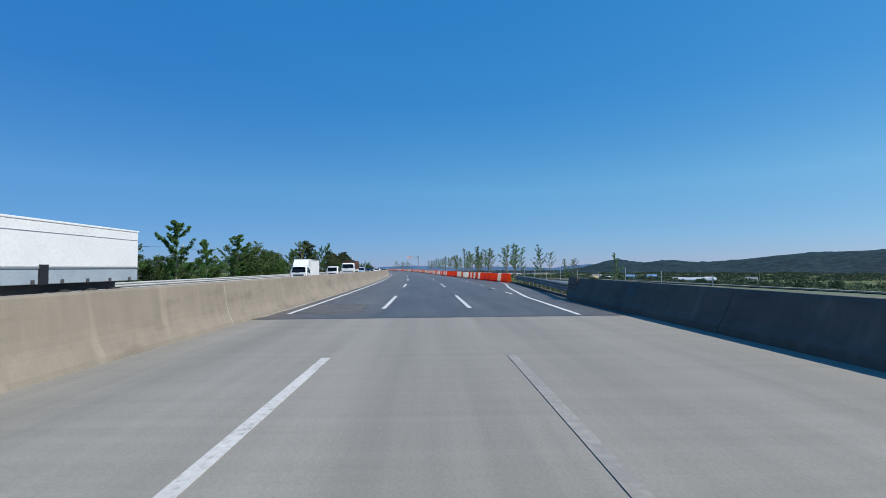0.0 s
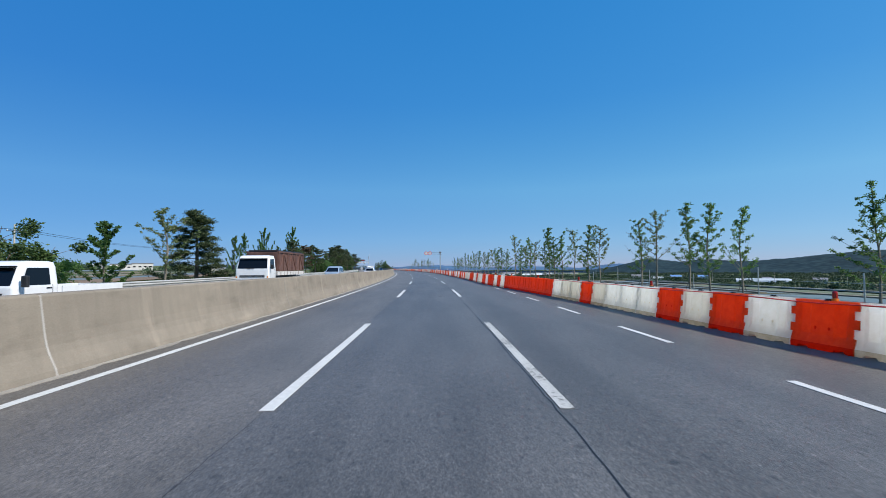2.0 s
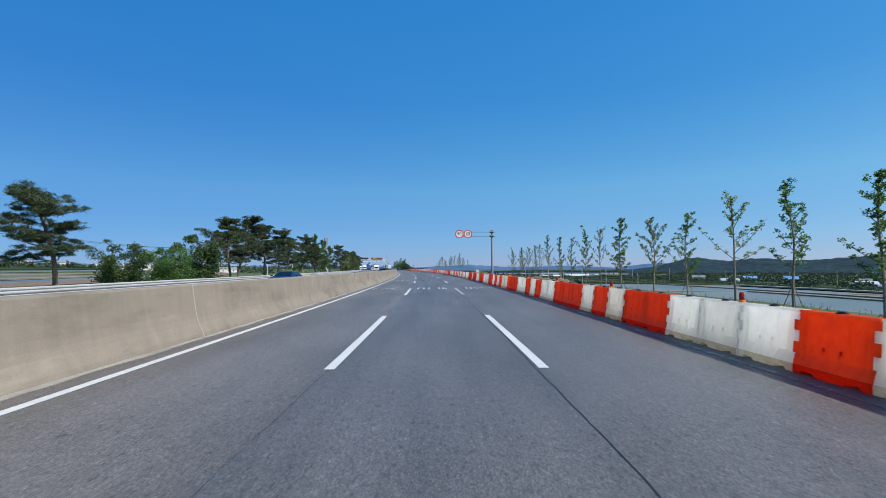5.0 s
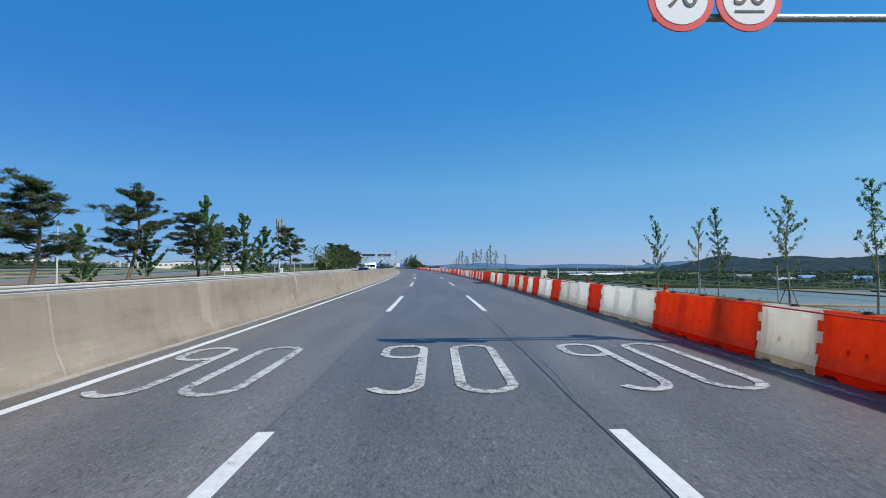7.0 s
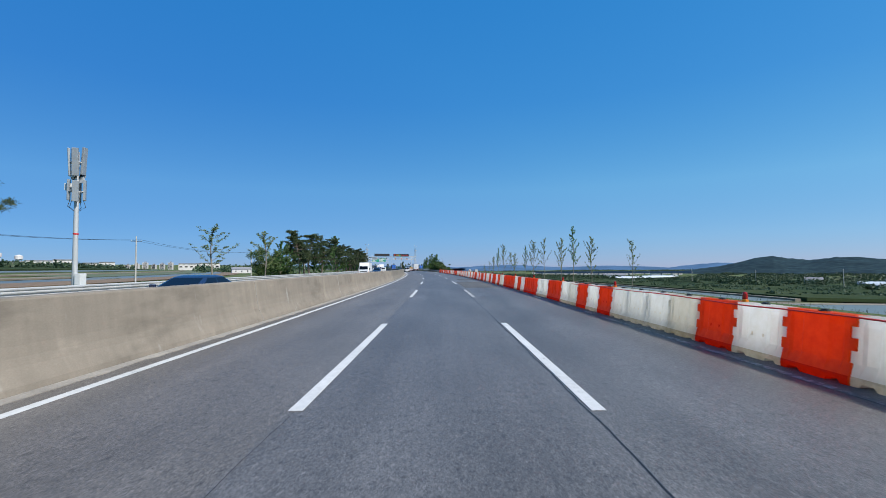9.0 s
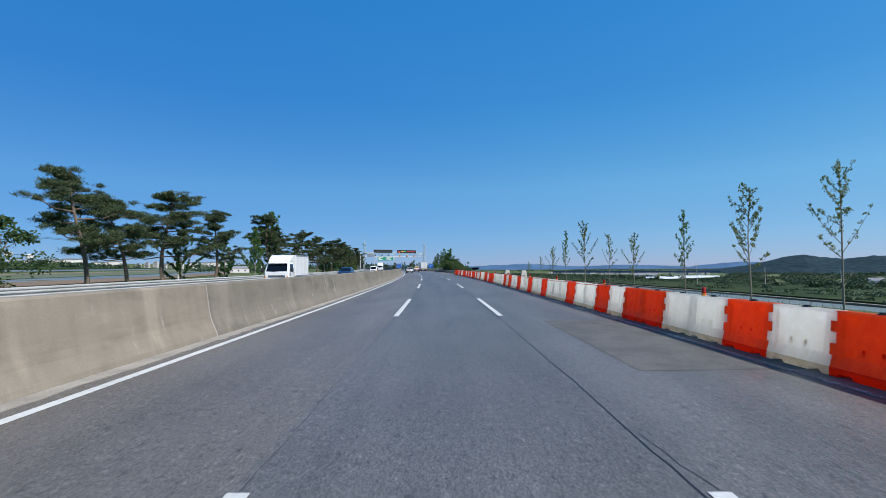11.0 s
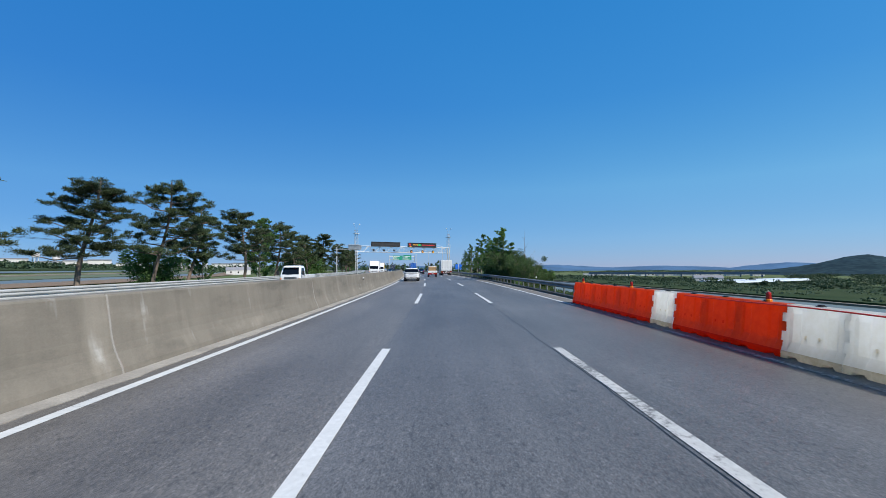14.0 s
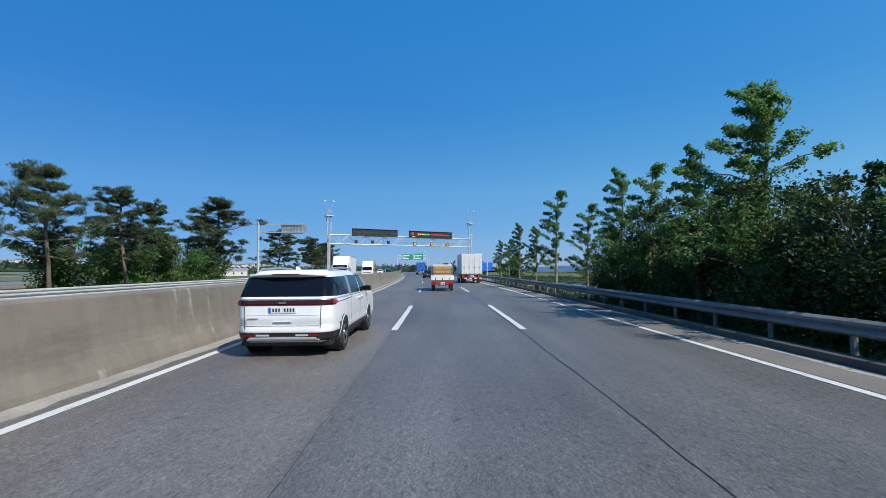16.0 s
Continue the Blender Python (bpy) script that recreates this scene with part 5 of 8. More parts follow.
# one dead stem stands over the thicket
_bm = bmesh.new()
add_tube(_bm, [(0, 0, -0.2), (0.05, 0, 2.2), (0.0, 0.05, 4.4), (0.04, 0.02, 7.0)], [0.06, 0.045, 0.028, 0.006], 6)
for _z, _a, _l in ((3.1, 0.4, 1.5), (3.8, 2.8, 1.2), (4.5, 5.0, 0.9), (5.0, 1.6, 0.8), (5.6, 3.6, 0.5)):
    add_tube(_bm, [(0, 0, _z), (math.cos(_a) * _l * 0.5, math.sin(_a) * _l * 0.5, _z + 0.3 * _l), (math.cos(_a) * _l, math.sin(_a) * _l, _z + 0.75 * _l)], [0.016, 0.010, 0.004], 4)
_dead = part("dead_tree", _bm, GREY_BARK)
_dead.matrix_world = stand(420.0, 10.4, land_height(10.4, 420.0))
tagged(_dead, "bare dead sapling standing over the thicket", "tree")
plant(WIND[0], 428.3, 9.2, 0.99, 0, "tall windswept tree with branches streaming aside", "tree", "windswept trees")
for s, u, h in ((424.4, 9.4, 4.7), (431.0, 8.8, 5.6), (434.6, 8.8, 5.8), (437.3, 8.7, 6.2), (442.8, 8.9, 5.3), (452.2, 9.6, 7.7), (461.5, 10.2, 5.8), (467.3, 9.7, 6.6), (480.0, 11.0, 6.0), (489.0, 11.5, 6.5)):
    plant(WIND[1 + int(s) % 2], s, u, (h + 0.4) / 6.6, rng.uniform(-25, 25), "windswept roadside tree with thin tiers of leaves", "tree", "windswept trees", 0.9)
for i in range(40):
    s = 500 + 9 * i + rng.uniform(-3, 3)
    side = (1, -1)[i % 2]
    plant((PINES[i % 5], WIND[1], COLUMN[i % 3])[i % 3], s, 13.5 + rng.uniform(0, 4) if side > 0 else -23 - rng.uniform(0, 4), rng.uniform(0.7, 1.0), rng.uniform(0, 360), "roadside tree further along the motorway", "tree", "trees further along")


def grass_band(label, spans, count, seed, size):
    rnd = np.random.default_rng(seed)
    pts = []
    for s0, s1, u0, u1, share in spans:
        for _ in range(int(count * share)):
            s, u = s0 + (s1 - s0) * rnd.random(), u0 + (u1 - u0) * rnd.random()
            pts.append(np.array(at(s, u, land_height(u, s) - 0.04 + 0.06 * rnd.random())))
    ob = new("grass", quads("grass", pts, GRASS, size, rnd, 1.0, 0.06, (0, 0, 2.2)))
    tagged(ob, label, "grass", kind="stuff")


grass_band("unmown green grass and weeds under the guard rails", [(34, 47, 9.4, 13, 0.2), (47, 60, 10.8, 14, 0.2), (387, 470, 7.1, 9.8, 0.45), (33, 480, -21.5, -19.7, 0.35)], 64000, 7, 0.30)
grass_band("dry tufts of grass on the verge", [(60, 230, 8, 19, 0.5), (230, 400, 7.6, 19, 0.5)], 24000, 8, 0.26)


# ---- small things on the verge ----
def spoil(s0, s1, u0, u1, height, seed):
    bm = bmesh.new()
    ns, nu = int((s1 - s0) / 0.5), int((u1 - u0) / 0.4)
    rows = []
    for i in range(ns + 1):
        row = []
        for j in range(nu + 1):
            s, u = s0 + 0.5 * i, u0 + 0.4 * j
            rim = min(i, ns - i, 6) / 6 * min(j, nu - j, 4) / 4
            z = land_height(u, s) - 0.25 + rim * (0.25 + height * (0.5 + noise.noise(Vector((s * 0.5, u * 0.6, seed)))) + 0.18 * noise.noise(Vector((s * 2.1, u * 2.3, seed))))
            row.append(bm.verts.new(at(s, u, z)))
        rows.append(row)
    for a, b in zip(rows, rows[1:]):
        for k in range(nu):
            bm.faces.new((a[k], a[k + 1], b[k + 1], b[k]))
    tagged(part("spoil_heap", bm, SOIL), "low bank of brown dug soil behind the barriers", "soil heap", kind="structure")


spoil(180, 203, 8.0, 15.0, 0.9, 1.0)
spoil(106, 150, 8.5, 15.0, 0.45, 2.0)
spoil(330, 384, 7.4, 12.5, 0.3, 3.0)


def concrete_block(s, u):
    root = thing("marker_block", "white tapered concrete block with a black patch for a hollow's shade", "concrete block", stand(s, u, land_height(u, s) - 0.02), "concrete blocks on the verge")
    bm = boxy(-0.5, 0.5, -0.4, 0.4, 0, 1.42, 0.03)
    for v in bm.verts:
        k = 1 - 0.44 * v.co.z / 1.42
        v.co.x, v.co.y = v.co.x * k, v.co.y * k
    part("body", bm, CONC_BLOCK, root)
    # black slip laid on the face in place of a recess and its shade
    bm = boxy(-0.08, 0.08, -0.006, 0.02, 0.62, 0.86, 0.004)
    for v in bm.verts:
        v.co.y -= 0.4 * (1 - 0.44 * v.co.z / 1.42)
    part("niche", bm, BLACK, root)


for s, u in ((239.3, 12.4), (352.4, 12.1), (363.6, 12.05)):
    concrete_block(s, u)

_bm = tube([(0, 0, -0.2), (0, 0, 1.64)], 0.11, 14)
_post = part("concrete_post", _bm, CONC_BLOCK)
_post.matrix_world = stand(256.1, 19.2, land_height(19.2, 256.1))
tagged(_post, "stout round grey concrete post on the verge", "post")


def fence(s0, s1, u, gap):
    n = int((s1 - s0) / gap)
    root = thing("wire_fence", "thin wire fence on grey steel posts", "fence", stand(s0, u, 0), "verge fence")
    inv = root.matrix_world.inverted()
    for i in range(n + 1):
        s = s0 + i * gap
        g = land_height(u, s)
        bm = tube([at(s, u, g - 0.1), at(s, u, g + 1.5 + 0.25 * (i % 3))], 0.035, 7)
        bm.transform(inv)
        part("post", bm, STEEL, root)
    for h in (0.5, 0.95, 1.3):
        bm = tube([at(s0 + i * gap, u, land_height(u, s0 + i * gap) + h) for i in range(n + 1)], 0.008, 4)
        bm.transform(inv)
        part("wire", bm, STEEL, root)


fence(38, 128, 19.0, 6.2)
fence(180, 222, 18.6, 7.0)


def hose_coil(s, u):
    root = thing("hose_coil", "coil of black corrugated hose behind the barriers", "hose", stand(s, u, land_height(u, s)))
    for k in range(7):
        r = 0.85 - 0.05 * (k % 2)
        bm = tube([(r * 0.55 * math.cos(t), r * math.sin(t), 0.07 + 0.115 * k * (1 - 0.35 * math.sin(t)) + 0.01 * math.sin(3 * t)) for t in (2 * math.pi * i / 26 for i in range(27))], 0.08, 8)
        part("turn", bm, BLACK, root)


hose_coil(245.5, 11.8)


# ---- signs, masts and gantry ----
def text_mesh(body, size, depth=0.006):
    cu = bpy.data.curves.new("figures", "FONT")
    cu.body, cu.size, cu.extrude, cu.align_x, cu.align_y = body, size, depth, "CENTER", "CENTER"
    tmp = bpy.data.objects.new("figures", cu)
    scene.collection.objects.link(tmp)
    dg = bpy.context.evaluated_depsgraph_get()
    me = bpy.data.meshes.new_from_object(tmp.evaluated_get(dg))
    bpy.data.objects.remove(tmp)
    bm = bmesh.new()
    bm.from_mesh(me)
    bm.transform(Matrix.Rotation(math.pi / 2, 4, "X"))
    return bm


def disc(r, y0, y1, sides=40):
    return tube([(0, y0, 0), (0, y1, 0)], r, sides)


# round delineators on the rail and the median
for s, u, z in ((400.0, 6.93, 0.86), (440.0, 6.93, 0.86), (398.55, -5.62, 0.95)):
    root = thing("delineator", "small white round delineator on a short dark stalk", "delineator", stand(s, u, z - 0.12))
    part("stalk", tube([(0, 0, 0), (0, 0, 0.13)], 0.018, 6), DARK_STEEL, root)
    part("reflector", disc(0.055, -0.015, 0.015, 16), SIGN_WHITE, root).location = (0, 0, 0.17)


def speed_sign():
    root = thing("speed_sign", "grey cantilever pole with two round red-rimmed limit signs", "road sign", stand(198.6, 8.45, -0.56))
    part("pole", tube([(0, 0, 0), (0, 0, 6.98)], [0.145, 0.125], 18), POLE_GREY, root)
    part("base_plate", boxy(-0.3, 0.3, -0.3, 0.3, 0.0, 0.34, 0.02), CONC_BLOCK, root)
    for z in (6.22, 6.76):
        part("arm", tube([(0.45, -0.16, z), (-4.65, -0.16, z)], 0.062, 12), POLE_GREY, root)
        bm = boxy(-0.24, 0.24, -0.20, 0.16, z - 0.13, z + 0.13, 0.05)
        add_box(bm, -0.40, -0.24, -0.20, -0.08, z - 0.09, z + 0.09, 0.02)
        part("clamp", bm, DARK_STEEL, root)
    part("cap", tube([(0, 0, 6.98), (0, 0, 7.02)], [0.14, 0.06], 16), POLE_GREY, root)
    for x, figures in ((-4.26, "90"), (-3.16, "30")):
        plate = part("sign_plate", disc(0.535, -0.30, -0.27), SIGN_RED, root, "round white limit sign with a red rim")
        plate.location = (x, 0, 6.46)
        part("face", disc(0.425, -0.306, -0.298), SIGN_WHITE, plate)
        f = part("figures", text_mesh(figures, 0.56), INK, plate)
        f.location = (0, -0.310, 0.03 if figures == "90" else 0.07)
        f.scale = (1.0, 1, 1.0)
        if figures == "30":
            part("underline", boxy(-0.24, 0.24, -0.314, -0.304, -0.23, -0.195), INK, plate)
        part("backing_rail", boxy(-0.4, 0.4, -0.27, -0.22, -0.25, -0.18), POLE_GREY, plate)
        part("backing_rail", boxy(-0.4, 0.4, -0.27, -0.22, 0.24, 0.31), POLE_GREY, plate)


speed_sign()


def antenna_mast():
    root = thing("antenna_mast", "pale steel telecom mast with two tiers of antenna panels", "mast", stand(275.4, -26.0, land_height(-26, 275) - 0.1))
    part("pole", tube([(0, 0, 0), (0, 0, 11.2)], [0.19, 0.12], 16), GANTRY, root)
    part("band", tube([(0, 0, 5.2), (0, 0, 5.3)], 0.175, 16), SIGN_RED, root)
    for z, n, h, flare in ((10.4, 5, 2.0, 3), (8.3, 4, 1.5, 0)):
        part("ring", tube([(0.46 * math.cos(t), 0.46 * math.sin(t), z) for t in (2 * math.pi * i / 16 for i in range(17))], 0.03, 6), GANTRY, root)
        for k in range(n):
            a = 2 * math.pi * (k + 0.3) / n
            bm = boxy(-0.19, 0.19, -0.08, 0.08, -h / 2, h / 2, 0.02)
            p = part("antenna_panel", bm, POLE_GREY, root)
            p.matrix_basis = Matrix.Rotation(a, 4, "Z") @ Matrix.Translation((0, -0.46, z + 0.12 * (k % 2))) @ Matrix.Rotation(radians(flare), 4, "X")
            p = part("bracket", tube([(0, -0.15, 0), (0, -0.5, 0)], 0.025, 6), GANTRY, root)
            p.matrix_basis = Matrix.Rotation(a, 4, "Z") @ Matrix.Translation((0, 0, z))
    for k in range(4):
        a = 1.3 * k + 0.4
        part("radio_unit", boxy(math.cos(a) * 0.30 - 0.13, math.cos(a) * 0.30 + 0.13, math.sin(a) * 0.30 - 0.09, math.sin(a) * 0.30 + 0.09, 8.95 + 0.12 * k, 9.40 + 0.12 * k, 0.02), GANTRY, root)
        part("cable", tube([(math.cos(a) * 0.4, math.sin(a) * 0.4, 7.7), (math.cos(a) * 0.55, math.sin(a) * 0.55, 7.2), (math.cos(a) * 0.15, math.sin(a) * 0.15, 6.9)], 0.02, 5), BLACK, root)
    part("equipment_box", boxy(0.2, 0.62, -0.3, 0.3, 1.4, 2.4, 0.03), BOX_WHITE, root)
    part("equipment_box", boxy(-0.75, -0.25, -0.2, 0.2, 8.4, 8.9, 0.02), BOX_WHITE, root)


antenna_mast()


def lattice(root, x, y, z0, z1, w):
    """A square lattice tower of tubes."""
    for sx, sy in ((-1, -1), (1, -1), (1, 1), (-1, 1)):
        part("leg", tube([(x + sx * w, y + sy * w, z0), (x + sx * w * 0.75, y + sy * w * 0.75, z1)], 0.045, 6), GANTRY, root)
    n = int((z1 - z0) / (2.4 * w))
    for i in range(n):
        a, b = z0 + (z1 - z0) * i / n, z0 + (z1 - z0) * (i + 1) / n
        for p, q in (((-1, -1), (1, -1)), ((1, -1), (1, 1)), ((1, 1), (-1, 1)), ((-1, 1), (-1, -1))):
            part("diagonal_brace", tube([(x + p[0] * w, y + p[1] * w, a), (x + q[0] * w, y + q[1] * w, b)], 0.022, 4), GANTRY, root)
            part("cross_brace", tube([(x + p[0] * w, y + p[1] * w, b), (x + q[0] * w, y + q[1] * w, b)], 0.022, 4), GANTRY, root)


def gantry():
    a, b = at(505.0, -19.3, -0.2), at(520.5, 10.6, -0.2)
    span = (b - a).length
    m = Matrix.Translation(a) @ Matrix.Rotation(math.atan2(b.y - a.y, b.x - a.x), 4, "Z")
    root = thing("sign_gantry", "pale steel lattice gantry with message boards across the motorway", "gantry", m)
    for x in (0.0, span):
        for y in (-0.55, 0.55):
            part("leg", tube([(x, y, 0), (x, y, 8.8)], 0.16, 10), GANTRY, root)
        lattice(root, x, 0.0, 8.6, 13.4, 0.42)
        bm = boxy(x - 0.75, x + 0.75, -0.75, 0.75, 12.3, 12.42, 0.02)
        part("platform", bm, GANTRY, root)
        for k in (-1, 1):
            part("lamp_arm", tube([(x, 0, 13.4), (x + k * 0.9, -0.2, 15.2)], 0.025, 5), GANTRY, root)
            part("floodlight", boxy(x + k * 0.9 - 0.16, x + k * 0.9 + 0.16, -0.38, -0.1, 15.1, 15.35, 0.04), BOX_WHITE, root)
    for z in (6.9, 8.7):
        for y in (-0.5, 0.5):
            part("chord", tube([(0, y, z), (span, y, z)], 0.085, 8), GANTRY, root)
    n = 17
    for i in range(n):
        x0, x1 = span * i / n, span * (i + 1) / n
        bm = bmesh.new()
        for y in (-0.5, 0.5):
            add_tube(bm, [(x0, y, 6.9 if i % 2 else 8.7), (x1, y, 8.7 if i % 2 else 6.9)], 0.045, 6)
            add_tube(bm, [(x0, y, 6.9), (x0, y, 8.7)], 0.035, 6)
        add_tube(bm, [(x0, -0.5, 8.7), (x1, 0.5, 8.7)], 0.03, 5)
        part("web", bm, GANTRY, root)
    # message boards
    for f0, f1, lit in ((0.135, 0.43, False), (0.515, 0.835, True)):
        x0, x1 = span * f0, span * f1
        board = part("message_board", boxy(x0, x1, -0.95, -0.55, 8.65, 10.0, 0.04), INK, root, "dark message board" if not lit else "message board with lit red and green writing")
        part("hood", boxy(x0 - 0.05, x1 + 0.05, -1.1, -0.55, 10.0, 10.06), DARK_STEEL, board)
        if lit:
            w = x1 - x0
            part("character_bar", boxy(x0 + w * 0.04, x0 + w * 0.09, -0.962, -0.948, 9.15, 9.75), LED_RED, board)
            for p, n, lm in ((0.18, 4, LED_AMBER), (0.34, 3, LED_GREEN), (0.49, 11, LED_RED)):
                for k in range(n):
                    q = x0 + w * (p + 0.041 * k)
                    part("character_bar", boxy(q, q + w * 0.030, -0.962, -0.948, 9.22, 9.50), lm, board)
            part("character_bar", boxy(x0 + w * 0.05, x0 + w * 0.12, -0.962, -0.948, 8.78, 8.92), LED_AMBER, board)
        else:
            for k in range(1, 8):
                x = x0 + (x1 - x0) * k / 8
                part("module_joint", boxy(x - 0.02, x + 0.02, -0.962, -0.948, 8.7, 9.95), DARK_STEEL, board)
            part("module_joint", boxy(x0 + 0.1, x1 - 0.1, -0.962, -0.948, 9.30, 9.34), DARK_STEEL, board)
    for f in (0.16, 0.265, 0.37):
        part("lane_signal", boxy(span * f - 0.28, span * f + 0.28, -0.75, -0.52, 7.15, 7.75, 0.03), INK, root)
    for f in (0.555, 0.68, 0.80):
        s = part("lane_signal", boxy(span * f - 0.36, span * f + 0.36, -0.75, -0.52, 6.85, 7.65, 0.03), INK, root, "lane signal with an amber sign")
        for k in (-1, 1):
            bm = boxy(-0.06, 0.06, -0.01, 0.01, -0.36, 0.36)
            bm.transform(Matrix.Translation((span * f, -0.762, 7.25)) @ Matrix.Rotation(k * 0.75, 4, "Y"))
            part("signal_bar", bm, LED_AMBER, s)
        part("cage", boxy(span * f - 0.40, span * f + 0.40, -0.765, -0.755, 6.80, 6.88), LAMP_AMBER, s)


gantry()


def arm_sign_back():
    root = thing("arm_sign", "steel post with an arm and ribbed sign backs", "road sign", stand(467.0, -19.9, -0.2))
    part("pole", tube([(0, 0, 0), (0, 0, 7.3)], [0.14, 0.11], 12), GANTRY, root)
    for z in (6.1, 7.0):
        part("arm", tube([(-0.3, 0, z), (5.0, 0, z)], 0.06, 8), GANTRY, root)
    board = part("sign_board", boxy(2.5, 4.9, 0.1, 0.18, 5.95, 7.15, 0.02), STEEL, root)
    for k in range(7):
        part("rib", boxy(2.6 + 0.36 * k, 2.66 + 0.36 * k, 0.04, 0.1, 6.0, 7.1), STEEL, board)
    part("round_board", disc(0.6, 0.1, 0.14, 24), STEEL, root).location = (4.75, 0.06, 6.55)


arm_sign_back()


def direction_sign():
    root = thing("direction_sign", "green overhead direction boards on a steel frame", "road sign", stand(700, 13.0, 0))
    for x0, x1, z0, z1 in ((-6.8, 0.4, 7.6, 11.0), (1.0, 7.0, 7.6, 11.4)):
        b = part("board", boxy(x0, x1, -0.15, 0, z0, z1, 0.04), SIGN_GREEN, root, "green direction board with white writing bars")
        for k in range(3):
            part("writing_bar", boxy(x0 + 0.8, x0 + 0.8 + (3.6, 2.4, 4.2)[k], -0.17, -0.15, z0 + 0.5 + 0.9 * k, z0 + 0.95 + 0.9 * k), SIGN_WHITE, b)
        part("arrow_bar", boxy(x0 + 0.25, x0 + 0.5, -0.17, -0.15, z0 + 0.5, z1 - 0.6), SIGN_WHITE, b)
    for x in (-9.5, 9.5):
        part("leg", tube([(x, 0, -1), (x, 0, 11.2)], 0.22, 10), GANTRY, root)
    for z in (8.2, 10.2):
        part("beam", tube([(-9.5, 0.1, z), (9.5, 0.1, z)], 0.13, 8), GANTRY, root)
    lift = thing("information_sign", "two blue roadside boards on a post", "road sign", stand(500, 11.0, -0.5))
    part("post", tube([(0, 0, -0.5), (0, 0, 3.4)], 0.07, 10), GANTRY, lift)
    for x in (-0.55, 0.6):
        part("board", boxy(x - 0.42, x + 0.42, -0.14, -0.07, 1.7, 3.3, 0.03), SIGN_BLUE, lift)


direction_sign()


def lamp_post(s, u):
    root = thing("lamp_post", "tall thin grey lamp post", "lamp post", stand(s, u, land_height(u, s)), "lamp posts")
    part("pole", tube([(0, 0, 0), (0, 0, 10.6)], [0.10, 0.05], 10), GANTRY, root)
    part("bracket", tube([(0, 0, 10.5), (-0.8, 0, 10.9), (-1.5, 0, 10.95)], 0.04, 6), GANTRY, root)
    part("lantern", boxy(-2.1, -1.4, -0.14, 0.14, 10.88, 11.02, 0.04), BOX_WHITE, root)


for s, u in ((540, 11.0), (585, 11.2), (630, 11.2)):
    lamp_post(s, u)


# utility line across the fields
pole_tops = []
for i in range(8):
    s, u = 60 + 68 * i, -56.0
    g = land_height(u, s)
    root = thing("utility_pole", "grey concrete utility pole with a crossarm", "utility pole", stand(s, u, g, 15), "utility poles in the fields")
    part("pole", tube([(0, 0, -0.2), (0, 0, 14.0)], [0.17, 0.10], 10), CONC_BLOCK, root)
    arm = part("crossarm", boxy(-0.9, 0.9, -0.05, 0.05, 13.0, 13.1), DARK_STEEL, root)
    for x in (-0.8, 0.0, 0.8):
        part("insulator", tube([(x, 0, 13.1), (x, 0, 13.3)], [0.05, 0.03], 8), BOX_WHITE, arm)
    pole_tops.append((s, u, g + 13.3))
for (s0, u0, z0), (s1, u1, z1) in zip(pole_tops, pole_tops[1:]):
    for dx in (-0.8, 0.8):
        bm = tube([at(s0 + (s1 - s0) * k / 12, u0 + dx, z0 + (z1 - z0) * k / 12 - 4 * 1.1 * (k / 12) * (1 - k / 12)) for k in range(13)], 0.022, 4)
        tagged(part("power_line", bm, INK), "thin sagging power line between poles", "cable", "power lines")


# a sandbag left on the parapet
def sandbag(s, u, z):
    bm = bmesh.new()
    bmesh.ops.create_icosphere(bm, subdivisions=3, radius=1.0)
    for v in bm.verts:
        x, y, h = v.co
        e = 1.0 + 0.10 * noise.noise(Vector((x * 2, y * 2, h * 2)))
        v.co = Vector((math.copysign(abs(x) ** 0.7, x) * 0.17 * e, math.copysign(abs(y) ** 0.7, y) * 0.33 * e, max(-0.075, math.copysign(abs(h) ** 0.8, h) * 0.085 * e + 0.03 * noise.noise(Vector((x * 4, y * 4, 3))))))
    bmesh.ops.translate(bm, verts=bm.verts, vec=(0, 0, 0.075))
    ob = part("sandbag", bm, two_scale("sacking", (0.27, 0.23, 0.11), (0.36, 0.31, 0.17), 4.0, 60, 0.9), smooth=True)
    ob.matrix_world = stand(s, u, z, 4)
    tagged(ob, "yellowish slumped sandbag lying on the parapet", "sandbag")


sandbag(29.6, 7.88, 1.07)


# ---- vehicles ----
def ring_points(z, y0, y1, w, r, ny=44, nx=10, nc=5):
    """A rounded rectangle in plan at height z: from y0 to y1, half width w, corner radius r."""
    pts = []
    def run(a, b, n):
        for i in range(n):
            pts.append((a[0] + (b[0] - a[0]) * i / n, a[1] + (b[1] - a[1]) * i / n))
    def arc(cx, cy, a0, n):
        for i in range(n):
            t = a0 + math.pi / 2 * i / n
            pts.append((cx + r * math.cos(t), cy + r * math.sin(t)))
    run((w, y0 + r), (w, y1 - r), ny)
    arc(w - r, y1 - r, 0, nc)
    run((w - r, y1), (-w + r, y1), nx)
    arc(-w + r, y1 - r, math.pi / 2, nc)
    run((-w, y1 - r), (-w, y0 + r), ny)
    arc(-w + r, y0 + r, math.pi, nc)
    run((-w + r, y0), (w - r, y0), nx)
    arc(w - r, y0 + r, -math.pi / 2, nc)
    return [(x, y, z) for x, y in pts]


